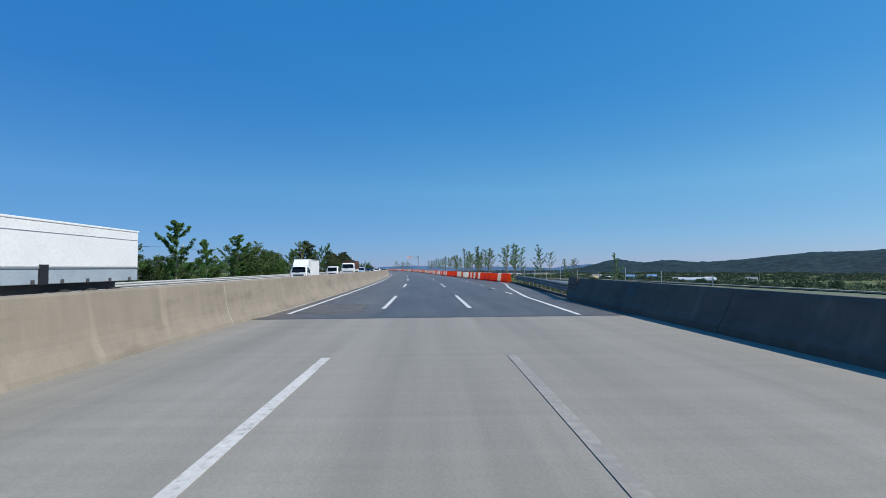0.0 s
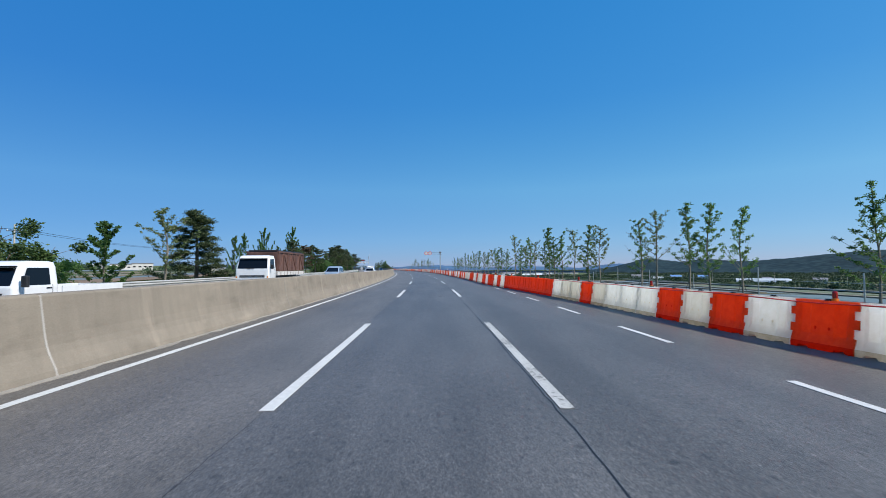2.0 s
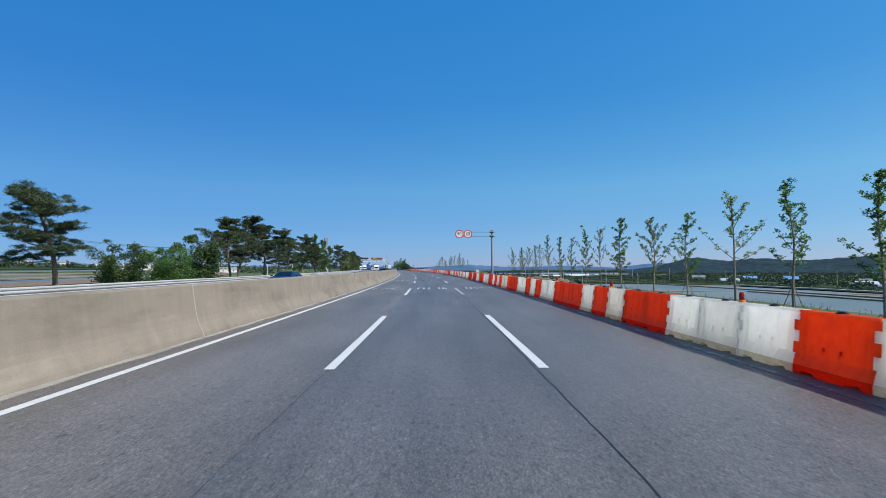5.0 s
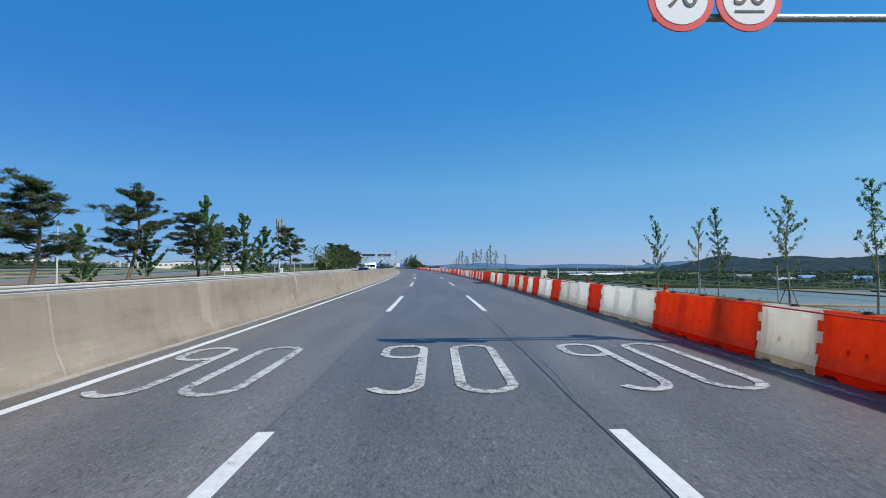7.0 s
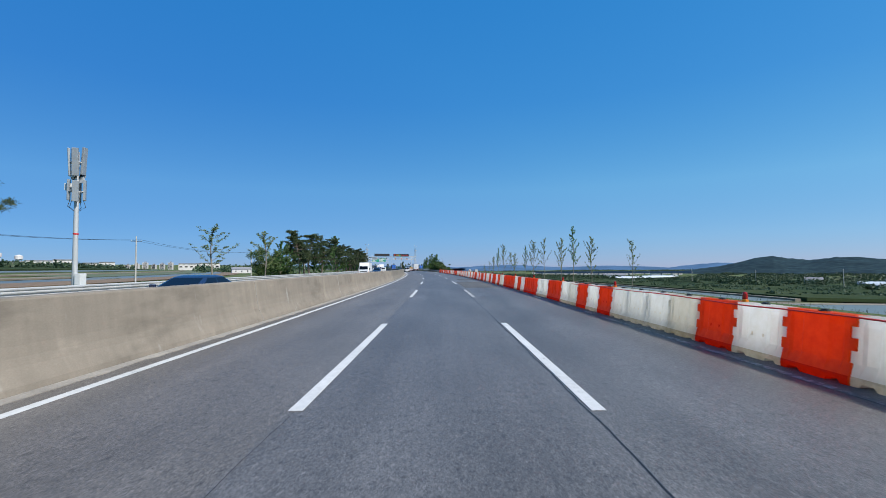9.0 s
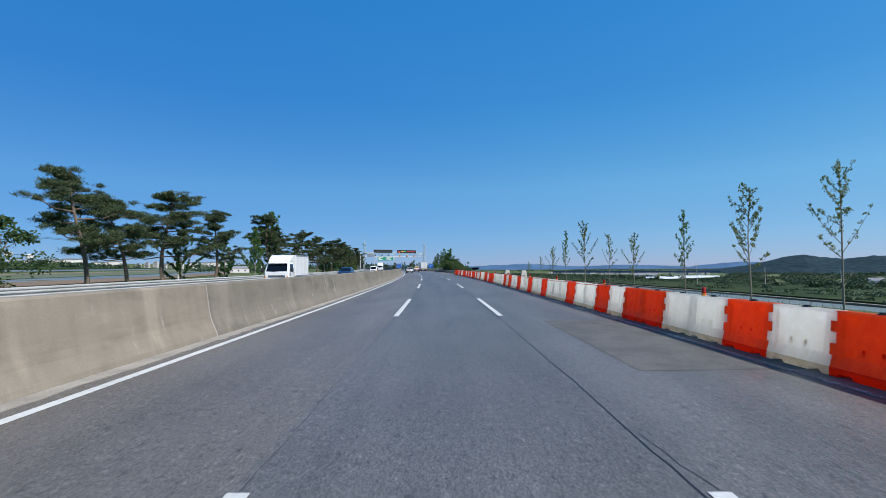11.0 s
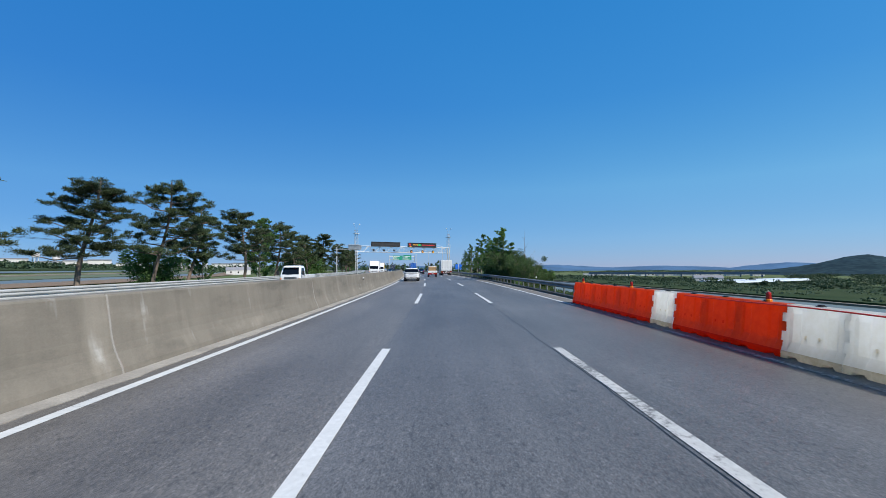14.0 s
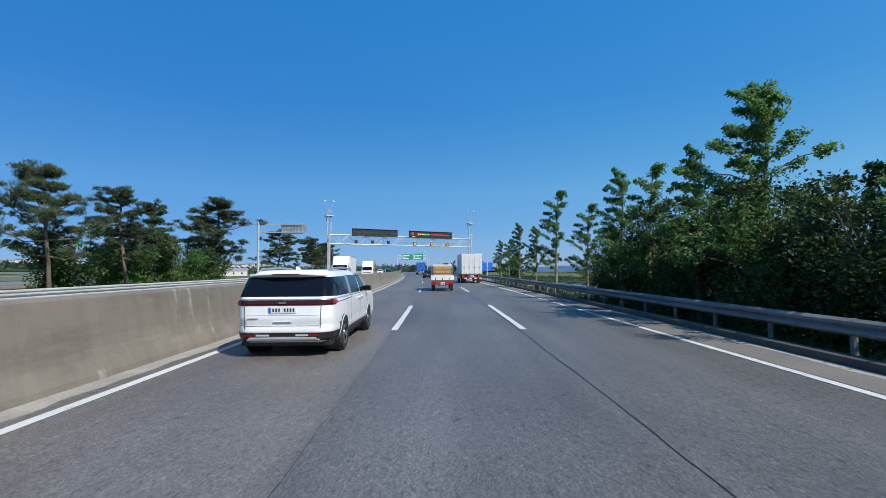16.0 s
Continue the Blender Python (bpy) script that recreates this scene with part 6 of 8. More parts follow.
class Shell:
    """A vehicle body as a stack of rounded plans; rows are (z, rear y, front y, half width, corner radius)."""

    def __init__(self, rows, tail=0.0):
        self.tail = tail
        self.z = [r[0] for r in rows]
        self.rows = rows

    def narrow(self, y):
        """How far the body draws in towards its tail."""
        k = max(0.0, (0.05 + self.tail - y) / self.tail) if self.tail else 0.0
        return 1.0 - 0.11 * k * k

    def row(self, z):
        return [float(np.interp(z, self.z, [r[k] for r in self.rows])) for k in range(1, 5)]

    def mesh(self, wheels, wheel_r):
        bm = bmesh.new()
        zs = sorted(set(np.round(np.concatenate([self.z, np.arange(self.z[0], self.z[-1], 0.07)]), 3)))
        rings = [[bm.verts.new((p[0] * self.narrow(p[1]), p[1], p[2])) for p in ring_points(z, *self.row(z))] for z in zs]
        n = len(rings[0])
        for a, b in zip(rings, rings[1:]):
            for k in range(n):
                c = [a[k], a[(k + 1) % n], b[(k + 1) % n], b[k]]
                mid = sum((v.co for v in c), Vector()) / 4
                if any((mid.y - wy) ** 2 + (mid.z - wheel_r) ** 2 < (wheel_r + 0.045) ** 2 for wy in wheels) and abs(mid.x) > 0.5:
                    continue
                bm.faces.new(c)
        bm.faces.new(rings[-1])
        bm.faces.new(rings[0][::-1])
        return bm

    def side(self, side, corners, out=0.005, n=8):
        """A pane on the side from four (y, z) corners: lower rear, lower front, upper front, upper rear."""
        return self.pane(lambda y, z: Vector((side * (self.row(z)[2] * self.narrow(y) + out), y, z)), corners, n, Vector((-side, 0, 0)))

    def rear(self, corners, out=0.006, n=8):
        return self.pane(lambda x, z: Vector((x, self.row(z)[0] - out, z)), corners, n, Vector((0, 1, 0)))

    def front(self, corners, out=0.006, n=8):
        return self.pane(lambda x, z: Vector((x, self.row(z)[1] + out, z)), corners, n, Vector((0, -1, 0)))

    def pane(self, place, c, n, inward):
        bm = bmesh.new()
        grid = []
        for j in range(n + 1):
            v = j / n
            row = []
            for i in range(n + 1):
                h = i / n
                a = [(1 - h) * (1 - v) * c[0][k] + h * (1 - v) * c[1][k] + h * v * c[2][k] + (1 - h) * v * c[3][k] for k in (0, 1)]
                row.append(bm.verts.new(place(*a)))
            grid.append(row)
        for a, b in zip(grid, grid[1:]):
            for i in range(n):
                bm.faces.new((a[i], a[i + 1], b[i + 1], b[i]))
        low = bmesh.ops.extrude_face_region(bm, geom=bm.faces[:])
        bmesh.ops.translate(bm, verts=[v for v in low["geom"] if isinstance(v, bmesh.types.BMVert)], vec=inward * 0.02)
        bmesh.ops.recalc_face_normals(bm, faces=bm.faces)
        return bm

    def band(self, z0, z1, reach, out, end="rear"):
        """A strip that wraps round the rear (or front) end and along both sides by reach."""
        bm = bmesh.new()
        rows = []
        for z in np.linspace(z0, z1, 4):
            y0, y1, w, r = self.row(z)
            pts = ring_points(z, y0 - out, y1 + out, w + out, r + out)
            keep = [p for p in pts if (p[1] < y0 + reach if end == "rear" else p[1] > y1 - reach)]
            keep.sort(key=lambda p: math.atan2(p[0], (y0 + reach + 0.5 - p[1]) if end == "rear" else (p[1] - y1 + reach + 0.5)))
            rows.append([(p[0] * self.narrow(p[1]), p[1], p[2]) for p in keep])
        n = min(len(r) for r in rows)
        rows = [[bm.verts.new(p) for p in r[(len(r) - n) // 2:(len(r) - n) // 2 + n]] for r in rows]
        for a, b in zip(rows, rows[1:]):
            for i in range(n - 1):
                bm.faces.new((a[i], a[i + 1], b[i + 1], b[i]))
        bmesh.ops.recalc_face_normals(bm, faces=bm.faces)
        bmesh.ops.solidify(bm, geom=bm.faces[:], thickness=0.012)
        return bm


def wheel(parent, x, y, r, width, rim_mat=ALLOY, spokes=7):
    """A tyre with a dished, spoked rim; x at its outer face."""
    side = math.copysign(1, x)
    prof = [(r * 0.66, 0.0), (r * 0.80, 0.015), (r * 0.93, 0.0), (r, 0.035), (r, width - 0.035), (r * 0.92, width), (r * 0.6, width)]
    bm = bmesh.new()
    n = 28
    rows = [[bm.verts.new((x - side * d, y + q * math.cos(t), r + q * math.sin(t))) for q, d in prof] for t in (2 * math.pi * i / n for i in range(n))]
    for i in range(n):
        a, b = rows[i], rows[(i + 1) % n]
        for k in range(len(prof) - 1):
            bm.faces.new((a[k], a[k + 1], b[k + 1], b[k]))
    bmesh.ops.recalc_face_normals(bm, faces=bm.faces)
    w = part("wheel", bm, TYRE, parent, smooth=False)
    bm = bmesh.new()
    dish = tube([(x - side * 0.06, y, r), (x - side * 0.05, y, r)], r * 0.66, 24)
    part("rim_dish", dish, BLACK, w)
    for k in range(spokes):
        a = 2 * math.pi * k / spokes
        s = boxy(0.0, 0.025, -0.045 * r / 0.35, 0.045 * r / 0.35, r * 0.1, r * 0.66, 0.006)
        s.transform(Matrix.Translation((x - side * 0.045 - 0.0125, y, r)) @ Matrix.Rotation(a, 4, "X"))
        part("spoke", s, rim_mat, w)
    bm = tube([(x - side * 0.05, y, r), (x - side * 0.008, y, r)], [r * 0.20, r * 0.13], 14)
    part("hub", bm, rim_mat, w)
    ringm = bmesh.new()
    add_tube(ringm, [(x - side * 0.02, y + r * 0.665 * math.cos(t), r + r * 0.665 * math.sin(t)) for t in (2 * math.pi * i / 24 for i in range(25))], 0.014, 5)
    part("rim_edge", ringm, rim_mat, w)


def arch(shell, parent, side, y, r, mat=BLACK):
    """The lip round a wheel opening, and the dark well behind it."""
    bm = bmesh.new()
    rows = []
    for k in range(25):
        t = math.pi * (k / 24 * 1.16 - 0.08)
        ring = []
        for q, o in ((r + 0.015, -0.03), (r + 0.022, 0.005), (r + 0.06, 0.006), (r + 0.075, 0.001)):
            yy, zz = y + q * math.cos(t), r - 0.02 + q * math.sin(t)
            ring.append(bm.verts.new((side * (shell.row(max(zz, shell.z[0]))[2] + o), yy, max(zz, shell.z[0]))))
        rows.append(ring)
    for a, b in zip(rows, rows[1:]):
        for i in range(3):
            bm.faces.new((a[i], a[i + 1], b[i + 1], b[i]))
    bmesh.ops.recalc_face_normals(bm, faces=bm.faces)
    part("wheel_arch", bm, mat, parent)
    w = shell.row(r)[2]
    part("wheel_well", tube([(side * (w - 0.35), y, r), (side * (w - 0.02), y, r)], r + 0.04, 24), INK, parent)


def number_plate(parent, x, y, z, w, h, facing=-1):
    p = part("number_plate", boxy(x - w / 2, x + w / 2, min(y, y + facing * 0.012), max(y, y + facing * 0.012), z - h / 2, z + h / 2, 0.003), PLATE, parent, "white number plate")
    y1 = y + facing * 0.014
    part("blue_band", boxy(x - w / 2 + 0.004, x - w / 2 + w * 0.09, min(y1, y), max(y1, y), z - h * 0.42, z + h * 0.42), PLATE_BLUE, p)
    for k in range(8):
        if k != 3:
            a = x - w * 0.36 + w * 0.104 * k
            part("character_bar", boxy(a, a + w * 0.06, min(y1, y), max(y1, y), z - h * 0.30, z + h * 0.30), INK, p)


def minivan(m):
    """The large white people carrier, in full."""
    sh = Shell([(0.28, 0.16, 4.98, 0.90, 0.30), (0.36, 0.07, 5.10, 0.955, 0.28), (0.50, 0.02, 5.15, 0.985, 0.27), (0.62, 0.05, 5.15, 0.985, 0.26), (0.75, 0.03, 5.12, 0.992, 0.24), (0.95, 0.045, 5.00, 0.990, 0.22),
                (1.02, 0.05, 4.86, 0.985, 0.22), (1.08, 0.06, 4.30, 0.975, 0.22), (1.13, 0.09, 4.08, 0.962, 0.20), (1.23, 0.15, 3.92, 0.938, 0.19), (1.40, 0.26, 3.60, 0.890, 0.18), (1.53, 0.34, 3.30, 0.848, 0.18),
                (1.525, 0.34, 3.08, 0.81, 0.20), (1.635, 0.48, 2.80, 0.72, 0.24), (1.66, 0.75, 2.4, 0.52, 0.28)], 1.2)
    root = thing("minivan", "white people carrier with tinted glass and red light bar", "car", m)
    ry, fy, wr = 0.98, 4.07, 0.355
    body = part("body", sh.mesh((ry, fy), wr), PAINT_WHITE, root, smooth=True)
    for side in (-1, 1):
        for y in (ry, fy):
            arch(sh, body, side, y, wr, PAINT_WHITE)
            wheel(root, side * 0.985, y, wr, 0.235)
        for name, c in (("side_window", ((0.62, 1.14), (1.46, 1.14), (1.46, 1.515), (0.80, 1.515))), ("side_window", ((1.68, 1.13), (2.72, 1.12), (2.66, 1.525), (1.70, 1.525))), ("side_window", ((2.80, 1.12), (3.78, 1.115), (3.16, 1.505), (2.74, 1.525)))):
            part(name, sh.side(side, c), GLASS, root, "dark tinted window")
        part("pillar_trim", sh.side(side, ((1.42, 1.10), (1.68, 1.10), (1.68, 1.545), (1.50, 1.545)), 0.009), SATIN, root, "satin silver pillar trim")
        part("window_sill", sh.side(side, ((0.50, 1.095), (3.86, 1.095), (3.86, 1.112), (0.52, 1.112)), 0.008, 14), SATIN, root)
        part("sill_trim", sh.side(side, ((1.38, 0.285), (3.66, 0.285), (3.66, 0.44), (1.38, 0.44)), 0.012, 10), BLACK, root)
        part("slide_rail", sh.side(side, ((0.42, 1.02), (1.72, 1.045), (1.72, 1.057), (0.42, 1.032)), 0.006, 10), BLACK, root)
        for y in (2.50, 2.92):
            h = part("door_handle", boxy(-0.018, 0.018, -0.11, 0.11, -0.02, 0.02, 0.012), PAINT_WHITE, root)
            h.location = (side * (sh.row(0.99)[2] + 0.02), y, 0.99)
        for y in (1.62, 2.70, 3.72):
            part("door_gap", sh.side(side, ((y, 0.45), (y + 0.008, 0.45), (y + 0.008, 1.09), (y, 1.09)), 0.003, 6), INK, root)
        mir = part("door_mirror", boxy(-0.095, 0.095, -0.06, 0.06, -0.075, 0.075, 0.045), BLACK, root, "black door mirror")
        mir.location = (side * 1.045, 3.52, 1.17)
        part("mirror_arm", tube([(side * 0.93, 3.55, 1.12), (side * 1.03, 3.52, 1.13)], 0.03, 8), BLACK, mir).matrix_parent_inverse = Matrix.Translation((-side * 1.045, -3.52, -1.17))
        part("mirror_glass", boxy(-0.075, 0.075, -0.064, -0.06, -0.055, 0.055), GLASS, mir)
        part("roof_rail", tube([(side * 0.70, 0.72, 1.625), (side * 0.705, 0.86, 1.675), (side * 0.71, 1.9, 1.70), (side * 0.71, 2.75, 1.675), (side * 0.70, 2.92, 1.625)], 0.024, 8), SATIN, root)
        part("quarter_glass", sh.side(side, ((0.40, 1.14), (0.64, 1.14), (0.82, 1.515), (0.62, 1.515)), 0.004), GLASS, root)
    part("rear_window", sh.band(1.15, 1.515, 0.42, 0.006), GLASS, root, "dark tinted rear window")
    lip = boxy(-0.74, 0.74, 0.20, 0.62, 1.555, 1.60, 0.018)
    bmesh.ops.subdivide_edges(lip, edges=[e for e in lip.edges if abs(e.verts[0].co.x - e.verts[1].co.x) > 0.8], cuts=9, use_grid_fill=True)
    for v in lip.verts:
        k = abs(v.co.x) / 0.74
        v.co.y += 0.10 * k * k if v.co.y < 0.4 else 0.0
        v.co.z -= 0.03 * k * k
    part("spoiler", lip, PAINT_WHITE, root)
    part("brake_light", boxy(-0.26, 0.26, 0.193, 0.215, 1.565, 1.582), LAMP_DARK, root)
    bar = part("light_bar", sh.band(0.985, 1.085, 0.40, 0.007), LAMP_DARK, root, "full-width dark red light bar")
    for side in (-1, 1):
        part("tail_lamp", sh.side(side, ((0.22, 1.0), (0.46, 1.02), (0.42, 1.07), (0.22, 1.075)), 0.016, 4), LAMP_RED, bar)
    part("trim_strip", sh.band(1.094, 1.112, 0.42, 0.010), SATIN, root, "thin satin strip under the rear window")
    for side in (-1, 1):
        part("tailgate_gap", sh.rear(((side * 0.705 - 0.004, 0.56), (side * 0.705 + 0.004, 0.56), (side * 0.72 + 0.004, 0.975), (side * 0.72 - 0.004, 0.975)), 0.003), INK, root)
        part("fender_gap", sh.side(side, ((0.30, 0.62), (0.308, 0.62), (0.60, 0.60), (0.592, 0.60)), 0.003, 4), INK, root)
    part("maker_badge", boxy(-0.075, 0.075, 0.012, 0.028, 1.02, 1.055, 0.006), CHROME, root)
    part("tailgate_gap", sh.rear(((-0.68, 0.60), (0.68, 0.60), (0.68, 0.608), (-0.68, 0.608)), 0.003), INK, root)
    part("crease", sh.rear(((-0.68, 0.805), (0.68, 0.805), (0.68, 0.811), (-0.68, 0.811)), 0.006), BOX_WHITE, root)
    part("lid_handle", boxy(-0.17, 0.17, 0.02, 0.035, 0.672, 0.70, 0.008), BOX_WHITE, root)
    part("model_badge", boxy(-0.66, -0.46, 0.022, 0.034, 0.735, 0.752), SATIN, root)
    part("bumper_cladding", sh.band(0.31, 0.475, 0.72, 0.012), BLACK, root, "black lower bumper")
    part("skid_strip", sh.rear(((-0.70, 0.325), (0.70, 0.325), (0.61, 0.395), (-0.61, 0.395)), 0.035), BOX_WHITE, root, "silver skid strip")
    for side in (-1, 1):
        part("fog_lamp", sh.rear(((side * 0.60 - 0.11, 0.415), (side * 0.60 + 0.11, 0.415), (side * 0.60 + 0.11, 0.45), (side * 0.60 - 0.11, 0.45)), 0.030, 3), LAMP_RED, root)
        part("reversing_lamp", sh.rear(((side * 0.37 - 0.12, 0.415), (side * 0.37 + 0.12, 0.415), (side * 0.37 + 0.12, 0.445), (side * 0.37 - 0.12, 0.445)), 0.030, 3), LAMP_CLEAR, root)
    number_plate(root, 0.0, 0.035, 0.90, 0.52, 0.115)
    fin = boxy(-0.03, 0.03, -0.10, 0.10, 0, 0.07, 0.008)
    for v in fin.verts:
        if v.co.z > 0.04:
            v.co.y = v.co.y * 0.35 - 0.04
    part("roof_fin", fin, PAINT_WHITE, root).location = (0, 0.98, 1.655)
    part("windscreen", sh.front(((-0.85, 1.12), (0.85, 1.12), (0.74, 1.53), (-0.74, 1.53)), 0.008), GLASS, root)
    part("underbody", boxy(-0.86, 0.86, 0.25, 4.9, 0.20, 0.30, 0.02), INK, root)


minivan(stand(423.85, -3.20, 0.0))


def car(name, label, m, rows, mat, wheels, wr, windows, rear_c, front_c, group=""):
    """A smaller passenger vehicle, simpler than the first but with glass, lamps, wheels and plates of its own."""
    sh = Shell(rows)
    root = thing(name, label, "car", m, group)
    body = part("body", sh.mesh(wheels, wr), mat, root, smooth=True)
    L = max(r[2] for r in rows)
    W = max(r[3] for r in rows)
    for side in (-1, 1):
        for y in wheels:
            arch(sh, body, side, y, wr)
            wheel(root, side * (W - 0.01), y, wr, 0.2, ALLOY, 5)
        for c in windows:
            part("side_window", sh.side(side, c), GLASS, root)
        mir = part("door_mirror", boxy(-0.11, 0.11, -0.06, 0.06, -0.07, 0.07, 0.03), mat, root)
        mir.location = (side * (W + 0.09), windows[-1][1][0] - 0.12, windows[-1][1][1] + 0.06)
        part("tail_lamp", sh.rear(((side * (W - 0.30) - 0.13, 0.72), (side * (W - 0.30) + 0.13, 0.72), (side * (W - 0.30) + 0.13, 0.92), (side * (W - 0.30) - 0.13, 0.92)), 0.02, 3), LAMP_RED, root)
        part("headlamp", sh.front(((side * (W - 0.36) - 0.16, 0.62), (side * (W - 0.36) + 0.16, 0.62), (side * (W - 0.36) + 0.16, 0.76), (side * (W - 0.36) - 0.16, 0.76)), 0.02, 3), LAMP_CLEAR, root)
    part("rear_window", sh.rear(rear_c, 0.008), GLASS, root)
    part("windscreen", sh.front(front_c, 0.008), GLASS, root)
    part("grille", sh.front(((-0.45, 0.50), (0.45, 0.50), (0.45, 0.66), (-0.45, 0.66)), 0.012, 4), BLACK, root)
    part("bumper", sh.band(0.30, 0.44, 0.5, 0.010), BLACK, root)
    number_plate(root, 0, sh.row(0.75)[0], 0.62, 0.5, 0.11, -1)
    number_plate(root, 0, sh.row(0.42)[1] + 0.01, 0.42, 0.5, 0.11, 1)
    part("underbody", boxy(-W + 0.12, W - 0.12, 0.3, L - 0.3, 0.17, 0.32), INK, root)


SALOON = [(0.25, 0.15, 4.65, 0.82, 0.3), (0.45, 0.0, 4.8, 0.91, 0.3), (0.75, 0.02, 4.75, 0.92, 0.28), (0.90, 0.10, 4.45, 0.90, 0.28), (0.98, 0.35, 3.55, 0.86, 0.26), (1.20, 0.85, 3.05, 0.76, 0.25), (1.38, 1.25, 2.65, 0.66, 0.25), (1.44, 1.5, 2.4, 0.5, 0.25)]
SALOON_WIN = [((0.95, 1.0), (2.0, 1.0), (2.0, 1.34), (1.35, 1.34)), ((2.06, 1.0), (3.3, 1.0), (2.6, 1.34), (2.06, 1.34))]
SALOON_R, SALOON_F = ((-0.66, 1.0), (0.66, 1.0), (0.55, 1.34), (-0.55, 1.34)), ((-0.68, 1.0), (0.68, 1.0), (0.55, 1.34), (-0.55, 1.34))
SUV = [(0.30, 0.12, 4.6, 0.86, 0.3), (0.50, 0.0, 4.7, 0.93, 0.28), (0.85, 0.03, 4.65, 0.94, 0.26), (1.02, 0.08, 4.3, 0.92, 0.25), (1.10, 0.16, 3.55, 0.90, 0.24), (1.40, 0.38, 3.05, 0.78, 0.24), (1.60, 0.55, 2.65, 0.68, 0.25), (1.68, 0.9, 2.3, 0.5, 0.25)]
SUV_WIN = [((0.5, 1.1), (1.25, 1.1), (1.25, 1.52), (0.78, 1.52)), ((1.32, 1.1), (2.25, 1.1), (2.2, 1.54), (1.32, 1.54)), ((2.32, 1.1), (3.35, 1.1), (2.72, 1.52), (2.27, 1.54))]
SUV_R, SUV_F = ((-0.72, 1.12), (0.72, 1.12), (0.6, 1.54), (-0.6, 1.54)), ((-0.74, 1.13), (0.74, 1.13), (0.6, 1.56), (-0.6, 1.56))
MPV = [(0.28, 0.12, 5.0, 0.86, 0.25), (0.5, 0.0, 5.12, 0.94, 0.22), (0.95, 0.02, 4.95, 0.955, 0.2), (1.08, 0.04, 4.5, 0.95, 0.2), (1.35, 0.10, 4.05, 0.90, 0.2), (1.75, 0.2, 3.45, 0.80, 0.2), (1.88, 0.35, 3.2, 0.72, 0.22), (1.92, 0.6, 2.9, 0.55, 0.22)]
MPV_WIN = [((0.3, 1.12), (1.5, 1.12), (1.5, 1.68), (0.4, 1.68)), ((1.6, 1.12), (2.85, 1.12), (2.8, 1.7), (1.6, 1.7)), ((2.95, 1.12), (4.15, 1.12), (3.4, 1.68), (2.88, 1.7))]
MPV_R, MPV_F = ((-0.76, 1.15), (0.76, 1.15), (0.66, 1.7), (-0.66, 1.7)), ((-0.80, 1.16), (0.80, 1.16), (0.66, 1.7), (-0.66, 1.7))


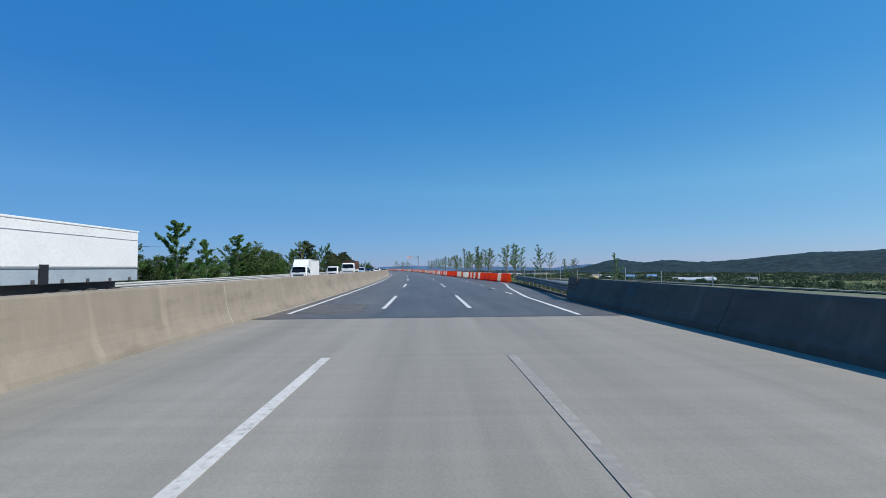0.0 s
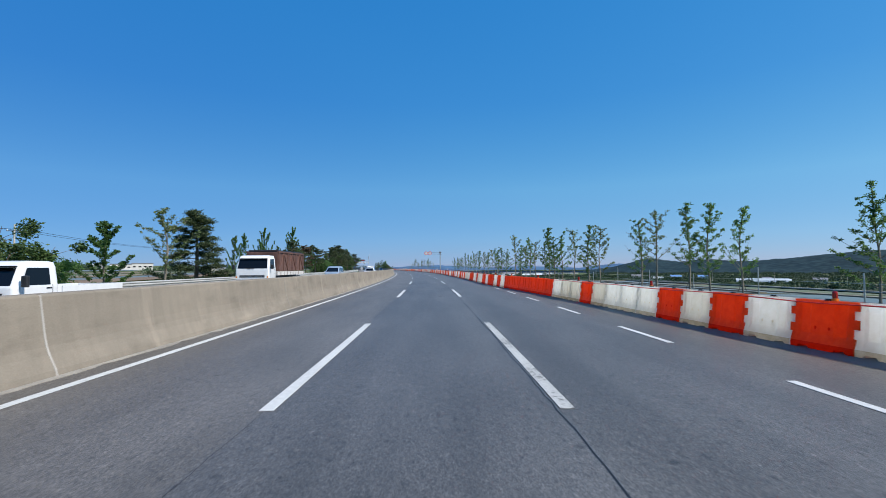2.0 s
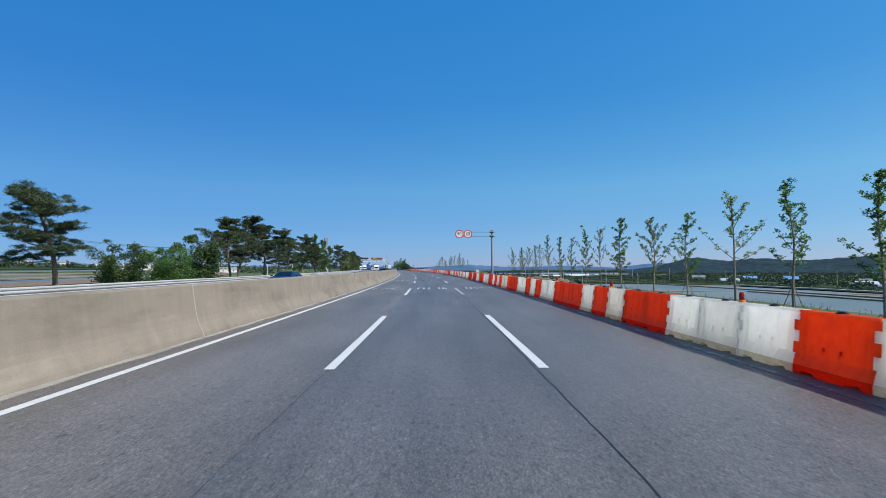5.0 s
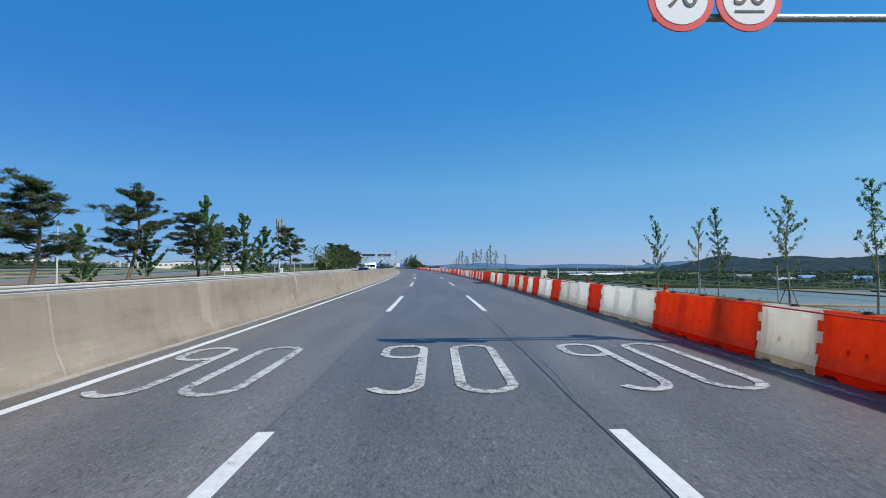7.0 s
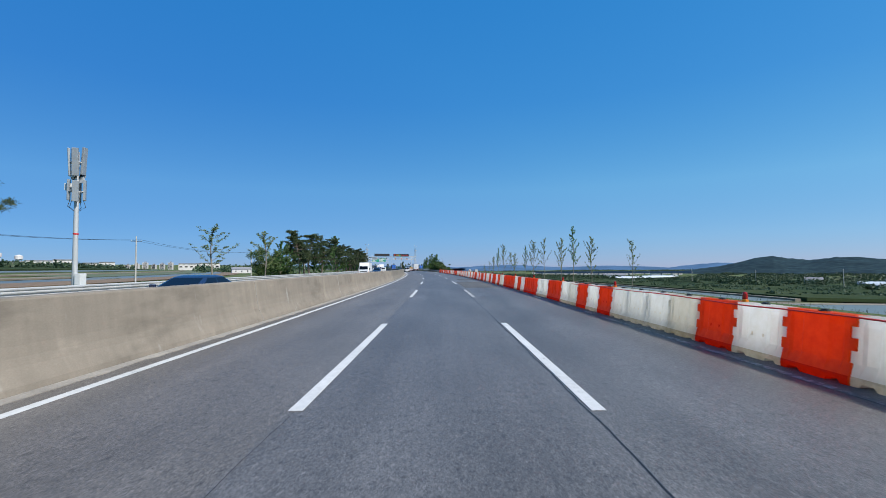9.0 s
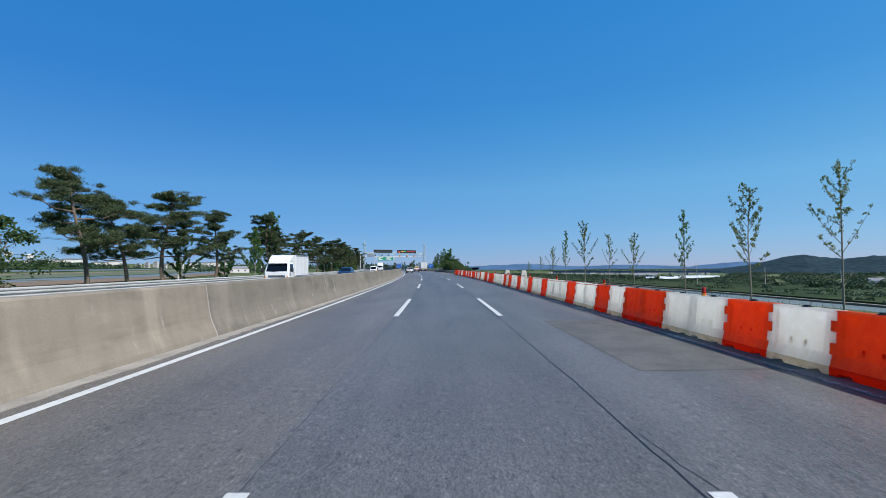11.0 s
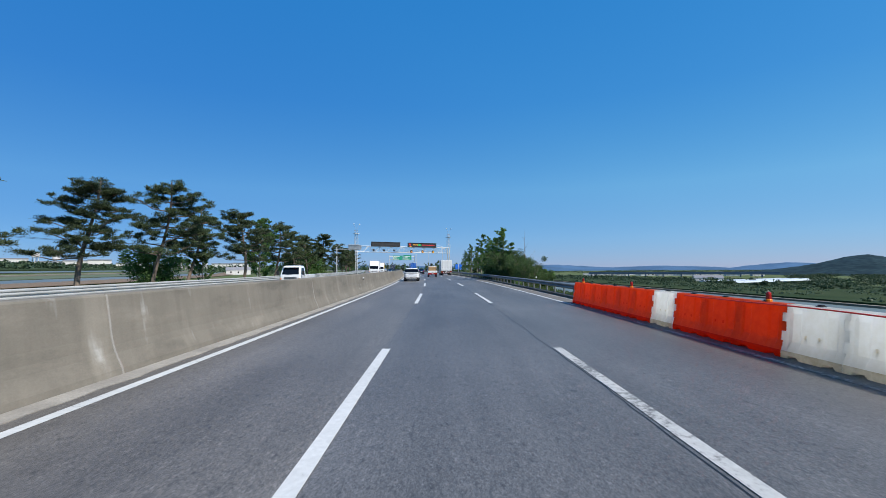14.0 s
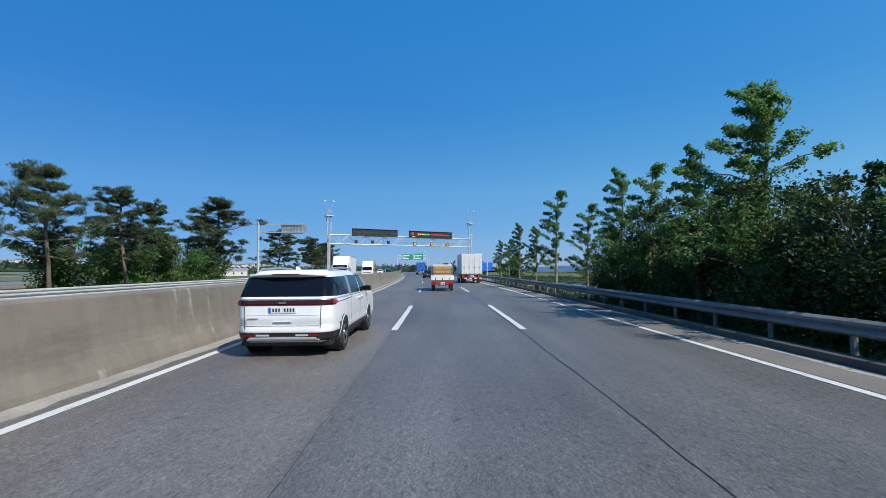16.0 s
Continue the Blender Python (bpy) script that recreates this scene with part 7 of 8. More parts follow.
def truck_cab(root, y0, w, h, mat, z0=0.45):
    """A forward-control cab whose face looks towards +y."""
    sh = Shell([(z0, y0, y0 + 1.55, w, 0.10), (z0 + 0.35, y0, y0 + 1.62, w + 0.02, 0.12), (z0 + (h - z0) * 0.48, y0, y0 + 1.60, w + 0.02, 0.12), (z0 + (h - z0) * 0.88, y0, y0 + 1.28, w - 0.06, 0.14), (h - 0.04, y0, y0 + 1.10, w - 0.12, 0.16), (h, y0 + 0.1, y0 + 0.95, w - 0.22, 0.18)])
    cab = part("cab", sh.mesh((), 0.3), mat, root, smooth=True)
    zb, zt = z0 + (h - z0) * 0.52, z0 + (h - z0) * 0.86
    part("windscreen", sh.front(((-w + 0.12, zb), (w - 0.12, zb), (w - 0.2, zt), (-w + 0.2, zt)), 0.008), GLASS, cab)
    part("grille", sh.front(((-w + 0.3, z0 + 0.42), (w - 0.3, z0 + 0.42), (w - 0.3, z0 + 0.58), (-w + 0.3, z0 + 0.58)), 0.012, 4), BLACK, cab)
    for side in (-1, 1):
        part("side_window", sh.side(side, ((y0 + 0.35, zb), (y0 + 1.36, zb), (y0 + 1.12, zt), (y0 + 0.35, zt)), 0.008), GLASS, cab)
        part("headlamp", sh.front(((side * (w - 0.2) - 0.15, z0 + 0.22), (side * (w - 0.2) + 0.15, z0 + 0.22), (side * (w - 0.2) + 0.15, z0 + 0.38), (side * (w - 0.2) - 0.15, z0 + 0.38)), 0.015, 3), LAMP_CLEAR, cab)
        mir = part("door_mirror", boxy(-0.09, 0.09, -0.06, 0.06, -0.17, 0.17, 0.03), BLACK, cab)
        mir.location = (side * (w + 0.2), y0 + 1.45, zb + 0.12)
        part("door_handle", boxy(side * (w + 0.02) - 0.012, side * (w + 0.02) + 0.012, y0 + 0.3, y0 + 0.5, zb - 0.12, zb - 0.08), BLACK, cab)
        part("door_gap", sh.side(side, ((y0 + 0.26, z0 + 0.2), (y0 + 0.275, z0 + 0.2), (y0 + 0.275, zb), (y0 + 0.26, zb)), 0.004, 5), INK, cab)
        part("wiper", tube([(side * 0.12, y0 + 1.615, zb - 0.02), (side * 0.12 + 0.42 * w, y0 + 1.60, zb + 0.03)], 0.012, 5), BLACK, cab)
        part("indicator", sh.front(((side * (w - 0.08) - 0.05, z0 + 0.40), (side * (w - 0.08) + 0.05, z0 + 0.40), (side * (w - 0.08) + 0.05, z0 + 0.50), (side * (w - 0.08) - 0.05, z0 + 0.50)), 0.014, 3), LAMP_AMBER, cab)
    for k in range(3):
        part("grille_bar", sh.front(((-w + 0.3, z0 + 0.445 + 0.045 * k), (w - 0.3, z0 + 0.445 + 0.045 * k), (w - 0.3, z0 + 0.457 + 0.045 * k), (-w + 0.3, z0 + 0.457 + 0.045 * k)), 0.018, 4), SATIN, cab)
    part("sun_visor", boxy(-w + 0.18, w - 0.18, y0 + 1.28, y0 + 1.46, zt + 0.03, zt + 0.06, 0.01), GLASS, cab)
    part("bumper", sh.front(((-w + 0.02, z0 + 0.02), (w - 0.02, z0 + 0.02), (w - 0.02, z0 + 0.16), (-w + 0.02, z0 + 0.16)), 0.03, 4), BLACK, cab)
    number_plate(cab, 0, y0 + 1.66, z0 + 0.1, 0.4, 0.14, 1)


def box_truck(m, label, length, w, bottom, top, panel, skirt, cab_h, deflector=True, name="box_truck", group=""):
    """A lorry with a panelled box body: doors with locking rods behind, a cab in front."""
    root = thing(name, label, "truck", m, group)
    box = part("cargo_box", boxy(-w, w, 0.0, length, bottom, top, 0.03), panel, root)
    for k in range(1, int(length / 1.2)):
        for side in (-1, 1):
            part("panel_seam", boxy(side * w - 0.006, side * w + 0.006, k * 1.2 - 0.012, k * 1.2 + 0.012, bottom + 0.08, top - 0.08), skirt, box)
    for z in (bottom + 0.04, top - 0.05):
        for side in (-1, 1):
            part("edge_rail", boxy(side * (w + 0.004) - 0.012, side * (w + 0.004) + 0.012, 0.05, length - 0.05, z - 0.05, z + 0.05), SATIN, box)
    for side in (-1, 1):
        door = part("rear_door", boxy(side * w / 2 - w / 2 + 0.05, side * w / 2 + w / 2 - 0.05, -0.03, -0.002, bottom + 0.08, top - 0.1, 0.008), panel, box, "white rear door with locking rods")
        for k in (0.25, 0.72):
            x = side * w * k
            part("locking_rod", tube([(x, -0.045, bottom + 0.06), (x, -0.045, top - 0.08)], 0.014, 6), SATIN, door)
            part("rod_handle", boxy(x - 0.12, x + 0.12, -0.075, -0.045, bottom + 0.75, bottom + 0.80), SATIN, door)
        for z in (bottom + 0.3, (bottom + top) / 2, top - 0.35):
            part("hinge", boxy(side * (w - 0.02) - 0.05, side * (w - 0.02) + 0.05, -0.05, -0.01, z - 0.05, z + 0.05), SATIN, door)
    part("chassis", boxy(-0.42, 0.42, 0.1, length + 1.4, bottom - 0.28, bottom - 0.02), DARK_STEEL, root)
    bar = part("under_run_bar", boxy(-w + 0.05, w - 0.05, -0.02, 0.08, bottom - 0.52, bottom - 0.36, 0.01), DARK_STEEL, root)
    part("bar_bracket", boxy(-0.5, -0.42, 0.0, 0.12, bottom - 0.5, bottom - 0.02), DARK_STEEL, bar)
    part("bar_bracket", boxy(0.42, 0.5, 0.0, 0.12, bottom - 0.5, bottom - 0.02), DARK_STEEL, bar)
    for k in range(8):
        part("reflex_stripe", boxy(-w + 0.06 + k * (2 * w - 0.12) / 8, -w + 0.06 + (k + 1) * (2 * w - 0.12) / 8 - 0.005, -0.03, -0.018, bottom - 0.50, bottom - 0.40), (LAMP_RED, SIGN_WHITE)[k % 2], bar)
    for side in (-1, 1):
        lamp = part("tail_lamp", boxy(side * (w - 0.28) - 0.2, side * (w - 0.28) + 0.2, -0.04, 0.03, bottom - 0.30, bottom - 0.14, 0.01), LAMP_RED, root)
        part("indicator", boxy(side * (w - 0.28) - 0.2, side * (w - 0.28) - 0.08, -0.045, -0.03, bottom - 0.29, bottom - 0.15), LAMP_AMBER, lamp)
        part("mud_flap", boxy(side * (w - 0.35) - 0.25, side * (w - 0.35) + 0.25, 0.75, 0.77, 0.12, bottom - 0.2), BLACK, root)
        part("side_guard", boxy(side * (w - 0.03) - 0.015, side * (w - 0.03) + 0.015, 2.3, length - 1.2, bottom - 0.55, bottom - 0.15), skirt, root)
        for y in (1.5, length + 0.75):
            wheel(root, side * (w - 0.08), y, 0.46, 0.3, SATIN, 6)
    number_plate(root, 0.0, -0.045, bottom - 0.2, 0.4, 0.16)
    truck_cab(root, length + 0.12, w - 0.03, cab_h, PAINT_WHITE, 0.5)
    if deflector:
        d = boxy(-w + 0.12, w - 0.12, length + 0.15, length + 1.1, cab_h - 0.05, top - 0.05, 0.05)
        for v in d.verts:
            if v.co.y > length + 0.6 and v.co.z > cab_h + 0.1:
                v.co.y -= 0.55
        part("air_deflector", d, PAINT_WHITE, root)


# traffic ahead in our direction
box_truck(stand(467.0, 4.15, 0.0), "white box lorry with double rear doors and striped under-run bar", 6.2, 1.2, 1.0, 3.34, BOX_WHITE, SATIN, 2.5, True)


def small_truck(m, cargo, label, mat=PAINT_WHITE, group=""):
    """A one-tonne open lorry: cab, flat bed with drop sides, and what it carries."""
    root = thing("small_truck", label, "truck", m, group)
    truck_cab(root, 2.95, 0.82, 1.95, mat, 0.42)
    bed = part("bed", boxy(-0.85, 0.85, 0.0, 2.88, 0.72, 0.80, 0.01), DARK_STEEL, root)
    for side in (-1, 1):
        part("drop_side", boxy(side * 0.85 - 0.02, side * 0.85 + 0.02, 0.02, 2.86, 0.80, 1.16, 0.008), mat, bed)
        part("tail_lamp", boxy(side * 0.66 - 0.17, side * 0.66 + 0.17, -0.05, 0.02, 0.53, 0.67, 0.01), LAMP_RED, root)
        for y, r in ((0.75, 0.29), (3.75, 0.33)):
            wheel(root, side * 0.80, y, r, 0.2, SATIN, 5)
        part("mud_flap", boxy(side * 0.68 - 0.14, side * 0.68 + 0.14, 0.34, 0.36, 0.12, 0.6), BLACK, root)
    gate = part("tailgate", boxy(-0.84, 0.84, -0.02, 0.02, 0.80, 1.16, 0.008), mat, bed, "tailgate of the bed")
    for x in (-0.5, 0.0, 0.5):
        part("hinge", boxy(x - 0.03, x + 0.03, -0.035, -0.02, 0.74, 1.0), DARK_STEEL, gate)
    part("rear_beam", boxy(-0.8, 0.8, -0.03, 0.06, 0.48, 0.72, 0.01), PAINT_RED, root, "red painted rear beam")
    part("chassis", boxy(-0.35, 0.35, 0.1, 4.3, 0.42, 0.70), DARK_STEEL, root)
    number_plate(root, 0.0, -0.03, 0.56, 0.36, 0.15)
    if cargo:
        part("load", boxy(-0.72, 0.72, 0.15, 2.6, 0.82, 1.86, 0.06), CARGO, root, "brown boxed load under netting")
        for k in range(3):
            part("load_layer", boxy(-0.735, 0.735, 0.13, 2.62, 1.06 + 0.26 * k, 1.08 + 0.26 * k), BARK, root)
        part("load_frame", boxy(-0.82, 0.82, 2.62, 2.7, 0.82, 1.95, 0.01), SATIN, root)
        part("cover", boxy(-0.74, 0.74, 0.3, 2.6, 1.87, 1.97, 0.03), SIGN_WHITE, root)
        for side in (-1, 1):
            part("load_frame", boxy(side * 0.78 - 0.02, side * 0.78 + 0.02, 0.08, 0.12, 1.16, 1.9), SATIN, root)
    return root


small_truck(stand(449.2, 0.2, 0.0), True, "small white and red lorry loaded with brown boxes")
box_truck(stand(548.0, 0.4, 0.0), "blue box lorry seen from behind", 7.2, 1.2, 1.05, 3.6, PAINT_BLUE, PAINT_NAVY, 2.6, True, group="lorries further ahead")
box_truck(stand(640.0, -1.5, 0.0), "dark blue container lorry far ahead", 9.0, 1.22, 1.2, 3.9, PAINT_NAVY, DARK_STEEL, 2.8, True, group="lorries further ahead")
car("saloon_car", "dark car ahead of the loaded lorry", stand(497.0, -0.2, 0.0), SALOON, PAINT_NAVY, (0.95, 3.75), 0.32, SALOON_WIN, SALOON_R, SALOON_F, "cars ahead")
car("saloon_car", "white car far ahead on the road", stand(690.0, -3.0, 0.0), SALOON, PAINT_WHITE, (0.95, 3.75), 0.32, SALOON_WIN, SALOON_R, SALOON_F, "cars ahead")

# oncoming traffic, which faces the camera
ON = lambda s, u: stand(s, u, 0.0, 180)


def trailer_truck(s, u):
    root = thing("trailer_truck", "long white curtain trailer with a grey-blue skirt", "truck", ON(s, u))
    box = part("trailer_box", boxy(-1.24, 1.24, 0, 12.6, 1.75, 3.25, 0.05), BOX_WHITE, root)
    part("roof_edge", boxy(-1.26, 1.26, -0.02, 12.62, 3.22, 3.30, 0.02), BOX_WHITE, box)
    sk = part("skirt", boxy(-1.23, 1.23, 0.02, 12.55, 1.22, 1.75, 0.02), BOX_GREY, root, "grey-blue lower panels with latches")
    for side in (-1, 1):
        part("edge_rail", boxy(side * 1.25 - 0.012, side * 1.25 + 0.012, 0, 12.6, 1.72, 1.78), SATIN, box)
        part("seam_strip", boxy(side * 1.245 - 0.006, side * 1.245 + 0.006, 0, 12.6, 2.88, 2.90), SATIN, box)
        for k in range(11):
            part("latch", boxy(side * 1.24 - 0.02, side * 1.24 + 0.02, 0.5 + 1.15 * k, 0.62 + 1.15 * k, 1.22, 1.36), DARK_STEEL, sk)
        part("side_marker", boxy(side * 1.245 - 0.01, side * 1.245 + 0.01, 8.3, 8.65, 1.5, 1.58), LAMP_AMBER, sk)
        part("curtain_post", boxy(side * 1.25 - 0.02, side * 1.25 + 0.02, 4.6, 4.95, 1.2, 1.85), INK, sk)
        for y in (1.2, 2.45, 3.7):
            wheel(root, side * 1.2, y, 0.5, 0.32, SATIN, 6)
    part("chassis", boxy(-0.5, 0.5, 0.3, 12.4, 0.9, 1.22), DARK_STEEL, root)
    for side in (-1, 1):
        wheel(root, side * 1.15, 11.0, 0.5, 0.32, SATIN, 6)
        wheel(root, side * 1.15, 14.4, 0.5, 0.32, SATIN, 6)
    truck_cab(root, 13.0, 1.2, 2.9, PAINT_WHITE, 0.6)
    part("tractor_chassis", boxy(-0.5, 0.5, 10.2, 14.6, 0.6, 0.95), DARK_STEEL, root)


trailer_truck(28.9, -13.2)


def dump_truck(s, u):
    root = thing("dump_truck", "white-cabbed lorry with a rusty brown ribbed body", "truck", ON(s, u))
    body = part("steel_body", boxy(-1.2, 1.2, 0, 7.6, 1.45, 2.95, 0.03), RUST, root, "rusty brown ribbed body")
    for side in (-1, 1):
        for k in range(7):
            part("rib", boxy(side * 1.2 - 0.05, side * 1.2 + 0.05, 0.1 + 1.2 * k, 0.25 + 1.2 * k, 1.5, 2.9), RUST, body)
        for k in range(6):
            y = 0.175 + 1.2 * k
            for z0, z1 in ((1.55, 2.85), (2.85, 1.55))[k % 2:k % 2 + 1]:
                part("brace", tube([(side * 1.215, y + 0.1, z0), (side * 1.215, y + 1.1, z1)], 0.045, 6), RUST, body)
        for k in range(9):
            part("hinge_strap", boxy(side * 1.262 - 0.004, side * 1.262 + 0.004, 0.2 + 0.85 * k, 0.29 + 0.85 * k, 1.13, 1.41), RUST, root)
        part("rim_rail", boxy(side * 1.2 - 0.07, side * 1.2 + 0.07, 0, 7.6, 2.9, 3.02), RUST, body)
        part("bed_side", boxy(side * 1.2 - 0.06, side * 1.2 + 0.06, -0.1, 7.8, 1.12, 1.42, 0.01), FAR_WHITE, root)
        for y in (1.2, 2.5, 7.6, 8.9):
            wheel(root, side * 1.15, y, 0.5, 0.32, SATIN, 6)
    part("cover_net", boxy(-1.15, 1.15, 0.1, 7.4, 2.95, 3.12, 0.05), INK, root)
    part("tail_marker", boxy(0.9, 1.25, -0.25, -0.02, 2.55, 2.85, 0.06), PAINT_BLUE, root)
    part("chassis", boxy(-0.5, 0.5, 0, 9.5, 0.75, 1.15), DARK_STEEL, root)
    truck_cab(root, 8.1, 1.2, 2.65, PAINT_WHITE, 0.6)


dump_truck(105.9, -12.7)

G_ON = "oncoming traffic"
box_truck(ON(61.6, -12.3), "small white box lorry with a roof deflector", 4.2, 0.86, 0.85, 2.62, BOX_WHITE, SATIN, 1.98, True, group=G_ON)
small_truck(ON(80.2, -12.4), False, "small white open lorry with an empty bed", group=G_ON)
car("van", "silver-blue van with side windows", ON(130.0, -12.5), MPV, PAINT_SILVER, (0.95, 4.1), 0.34, MPV_WIN, MPV_R, MPV_F, G_ON)
car("suv", "white sport utility car", ON(145.0, -8.9), SUV, PAINT_WHITE, (0.9, 3.65), 0.35, SUV_WIN, SUV_R, SUV_F, G_ON)
car("saloon_car", "dark blue saloon car", ON(182.0, -12.2), SALOON, PAINT_NAVY, (0.95, 3.75), 0.32, SALOON_WIN, SALOON_R, SALOON_F, G_ON)
car("saloon_car", "dark blue saloon car", ON(262.0, -9.2), SALOON, PAINT_NAVY, (0.95, 3.75), 0.32, SALOON_WIN, SALOON_R, SALOON_F, G_ON)
box_truck(ON(334.2, -12.6), "white box lorry with a tall roof deflector", 4.0, 0.98, 0.95, 2.72, BOX_WHITE, SATIN, 2.2, True, group=G_ON)
car("suv", "dark navy sport utility car", ON(361.9, -12.5), SUV, PAINT_NAVY, (0.9, 3.65), 0.35, SUV_WIN, SUV_R, SUV_F, G_ON)
small_truck(ON(408.5, -12.4), False, "small white open lorry with an empty bed", group=G_ON)
box_truck(ON(484.0, -12.5), "white box lorry coming towards the camera", 6.0, 1.15, 1.0, 3.5, BOX_WHITE, SATIN, 2.5, True, group=G_ON)
box_truck(ON(516.0, -12.2), "lorry with a yellow-topped box", 6.0, 1.15, 1.0, 3.4, PAINT_YELLOW, SATIN, 2.4, True, group=G_ON)
car("saloon_car", "dark car in the oncoming lanes", ON(548.0, -9.0), SALOON, PAINT_NAVY, (0.95, 3.75), 0.32, SALOON_WIN, SALOON_R, SALOON_F, G_ON)
car("suv", "white car in the oncoming lanes", ON(575.0, -12.0), SUV, PAINT_WHITE, (0.9, 3.65), 0.35, SUV_WIN, SUV_R, SUV_F, G_ON)
car("van", "silver van in the oncoming lanes", ON(610.0, -9.0), MPV, PAINT_SILVER, (0.95, 4.1), 0.34, MPV_WIN, MPV_R, MPV_F, G_ON)


# ---- fields, water and distance ----
def field(name, label, category, u0, u1, s0, s1, z, mat, thick=0.25, kind="structure"):
    ob = part(name, strip(u0, u1, s0, s1, lambda u: z + land_rise(u), 20.0, thick), mat)
    return tagged(ob, label, category, kind=kind)


WATER_Z = LAND_Z + 0.42
for s0, s1, u0, u1 in ((20, 108, 62, 112), (112, 178, 60, 112), (182, 262, 58, 96), (182, 262, 99, 112), (266, 324, 60, 112), (270, 324, 118, 150), (330, 780, 40, 73), (-120, 16, 90, 140)):
    field("paddy_water", "still grey-blue water of a flooded field", "water", u0, u1, s0, s1, WATER_Z, WATER)
for s0, s1, u0, u1 in ((-80, 300, -146, -135), (304, 480, -146, -132), (486, 1500, -150, -134), (430, 1500, -232, -212)):
    field("paddy_water", "still grey-blue water of a flooded field", "water", u0, u1, s0, s1, WATER_Z, WATER)
for s0, s1, u0, u1 in ((-60, 330, 112.6, 116.5), (180, 264, 96.4, 98.6), (20, 330, 44, 57), (108.6, 111.4, 58, 150), (262.6, 265.4, 58, 150), (325, 329, 44, 150), (-80, 480, -158, -152), (-80, 1500, -184, -178), (330, 900, 73.6, 74.8)):
    field("mud_bank", "pale bank of dried mud between the fields", "bank", u0, u1, s0, s1, LAND_Z + 0.75 + 0.0004 * (u1 - u0) + 0.00002 * s0, MUD, 0.6)
for s0, s1, u0, u1 in ((-300, 330, 152, 420), (332, 900, 78, 420), (-300, 1500, -335, -246)):
    field("marsh", "green marsh and meadow beyond the water", "meadow", u0, u1, s0, s1, LAND_Z + 0.9, MARSH, 0.7)
field("green_paddy", "flooded field with thin green seedlings", "field", -204, -160, -80, 420, LAND_Z + 0.5, SEEDLING, 0.2)
field("brown_paddy", "drained field of bare wet soil", "field", -134, -118, -80, 1500, LAND_Z + 0.5, SOIL, 0.2)
field("green_paddy", "flooded field with thin green seedlings", "field", -176, -153, 484, 1500, LAND_Z + 0.5, SEEDLING, 0.2)
for s0, s1 in ((60, 178), (182, 262)):
    field("green_paddy", "flooded field with thin green seedlings", "field", 117, 150, s0, s1, LAND_Z + 0.5, SEEDLING, 0.2)
field("sand_bar", "pale dry sand along the marsh", "bank", 151, 157, 60, 330, LAND_Z + 1.25, GUTTER, 0.5)


def far_woods(name, label, spots, seed, size, mat):
    """Clumps of crowns far off, each of many large leaves."""
    rnd = np.random.default_rng(seed)
    pts = []
    for x, y, z, r, h, n in spots:
        o = rnd.normal(size=(n, 3))
        o /= np.linalg.norm(o, axis=1)[:, None]
        o *= (0.5 + 0.55 * rnd.random(n))[:, None]
        o[:, 2] = np.abs(o[:, 2])
        pts.append(np.array([x, y, z]) + o * np.array([r, r, h]))
    ob = new(name, quads(name, np.concatenate(pts), mat, size, rnd, 0.9, 0.75))
    tagged(ob, label, "woods", kind="stuff")


_r = random.Random(9)
band = []
for _ in range(560):
    s, u = _r.uniform(-200, 1250), 165 + 480 * _r.random() ** 1.2
    p = at(s, u, LAND_Z + 0.6 + land_rise(u))
    k = min(1.0, 0.35 + (u - 165) / 300)
    band.append((p.x, p.y, p.z, _r.uniform(4, 9) * k, _r.uniform(2.5, 6.5) * k, 150))
far_woods("far_woods", "belt of dark trees beyond the marsh", band, 3, 1.25, FAR_LEAF)
band = []
for _ in range(520):
    s, u = _r.uniform(60, 1000), 160 + 170 * _r.random() ** 1.4
    if s > 340:
        u -= _r.uniform(0, 66)
    p = at(s, u, LAND_Z + 0.7 + land_rise(u))
    band.append((p.x, p.y, p.z, _r.uniform(3.2, 8.0), _r.uniform(0.5, 1.7) * (1.0 if s < 340 else 0.6), 150))
for _ in range(200):
    s, u = _r.uniform(345, 900), 80 + 60 * _r.random() ** 1.5
    p = at(s, u, LAND_Z + 0.7 + land_rise(u))
    band.append((p.x, p.y, p.z, _r.uniform(1.5, 3.6), _r.uniform(0.3, 0.9), 45))
far_woods("marsh_bushes", "scattered green bushes on the marsh", band, 4, 0.6, FAR_LEAF)
band = []
for _ in range(620):
    s, u = _r.uniform(-100, 1500), -_r.uniform(270, 640)
    p = at(s, u, LAND_Z + 0.6 + land_rise(u))
    band.append((p.x, p.y, p.z, _r.uniform(5, 11), _r.uniform(3.5, 8.0), 60))
far_woods("far_woods", "belt of dark trees beyond the flooded fields", band, 5, 2.6, FAR_LEAF)
band = []
for _ in range(260):
    s, u = _r.uniform(900, 1500), _r.uniform(-160, 160)
    p = at(s, u, LAND_Z + 0.6)
    if abs(u) > 26:
        band.append((p.x, p.y, p.z, _r.uniform(5, 10), _r.uniform(9, 16), 60))
far_woods("far_woods", "dark woods on both sides of the far road", band, 6, 2.6, FAR_LEAF)


def bearing(deg, dist, z=0.0):
    """A place by its bearing, degrees to the right of the first stretch of road, and distance."""
    return Vector((-20 + dist * math.sin(radians(deg)), 200 + dist * math.cos(radians(deg)), z))


def plain(p):
    """The height of the far plain under a place."""
    k = int(np.argmin((GRID_X - p.x) ** 2 + (GRID_Y - p.y) ** 2))
    return LAND_Z + land_rise((p.x - GRID_X[k]) * math.cos(GRID_A[k]) + (p.y - GRID_Y[k]) * math.sin(GRID_A[k]))


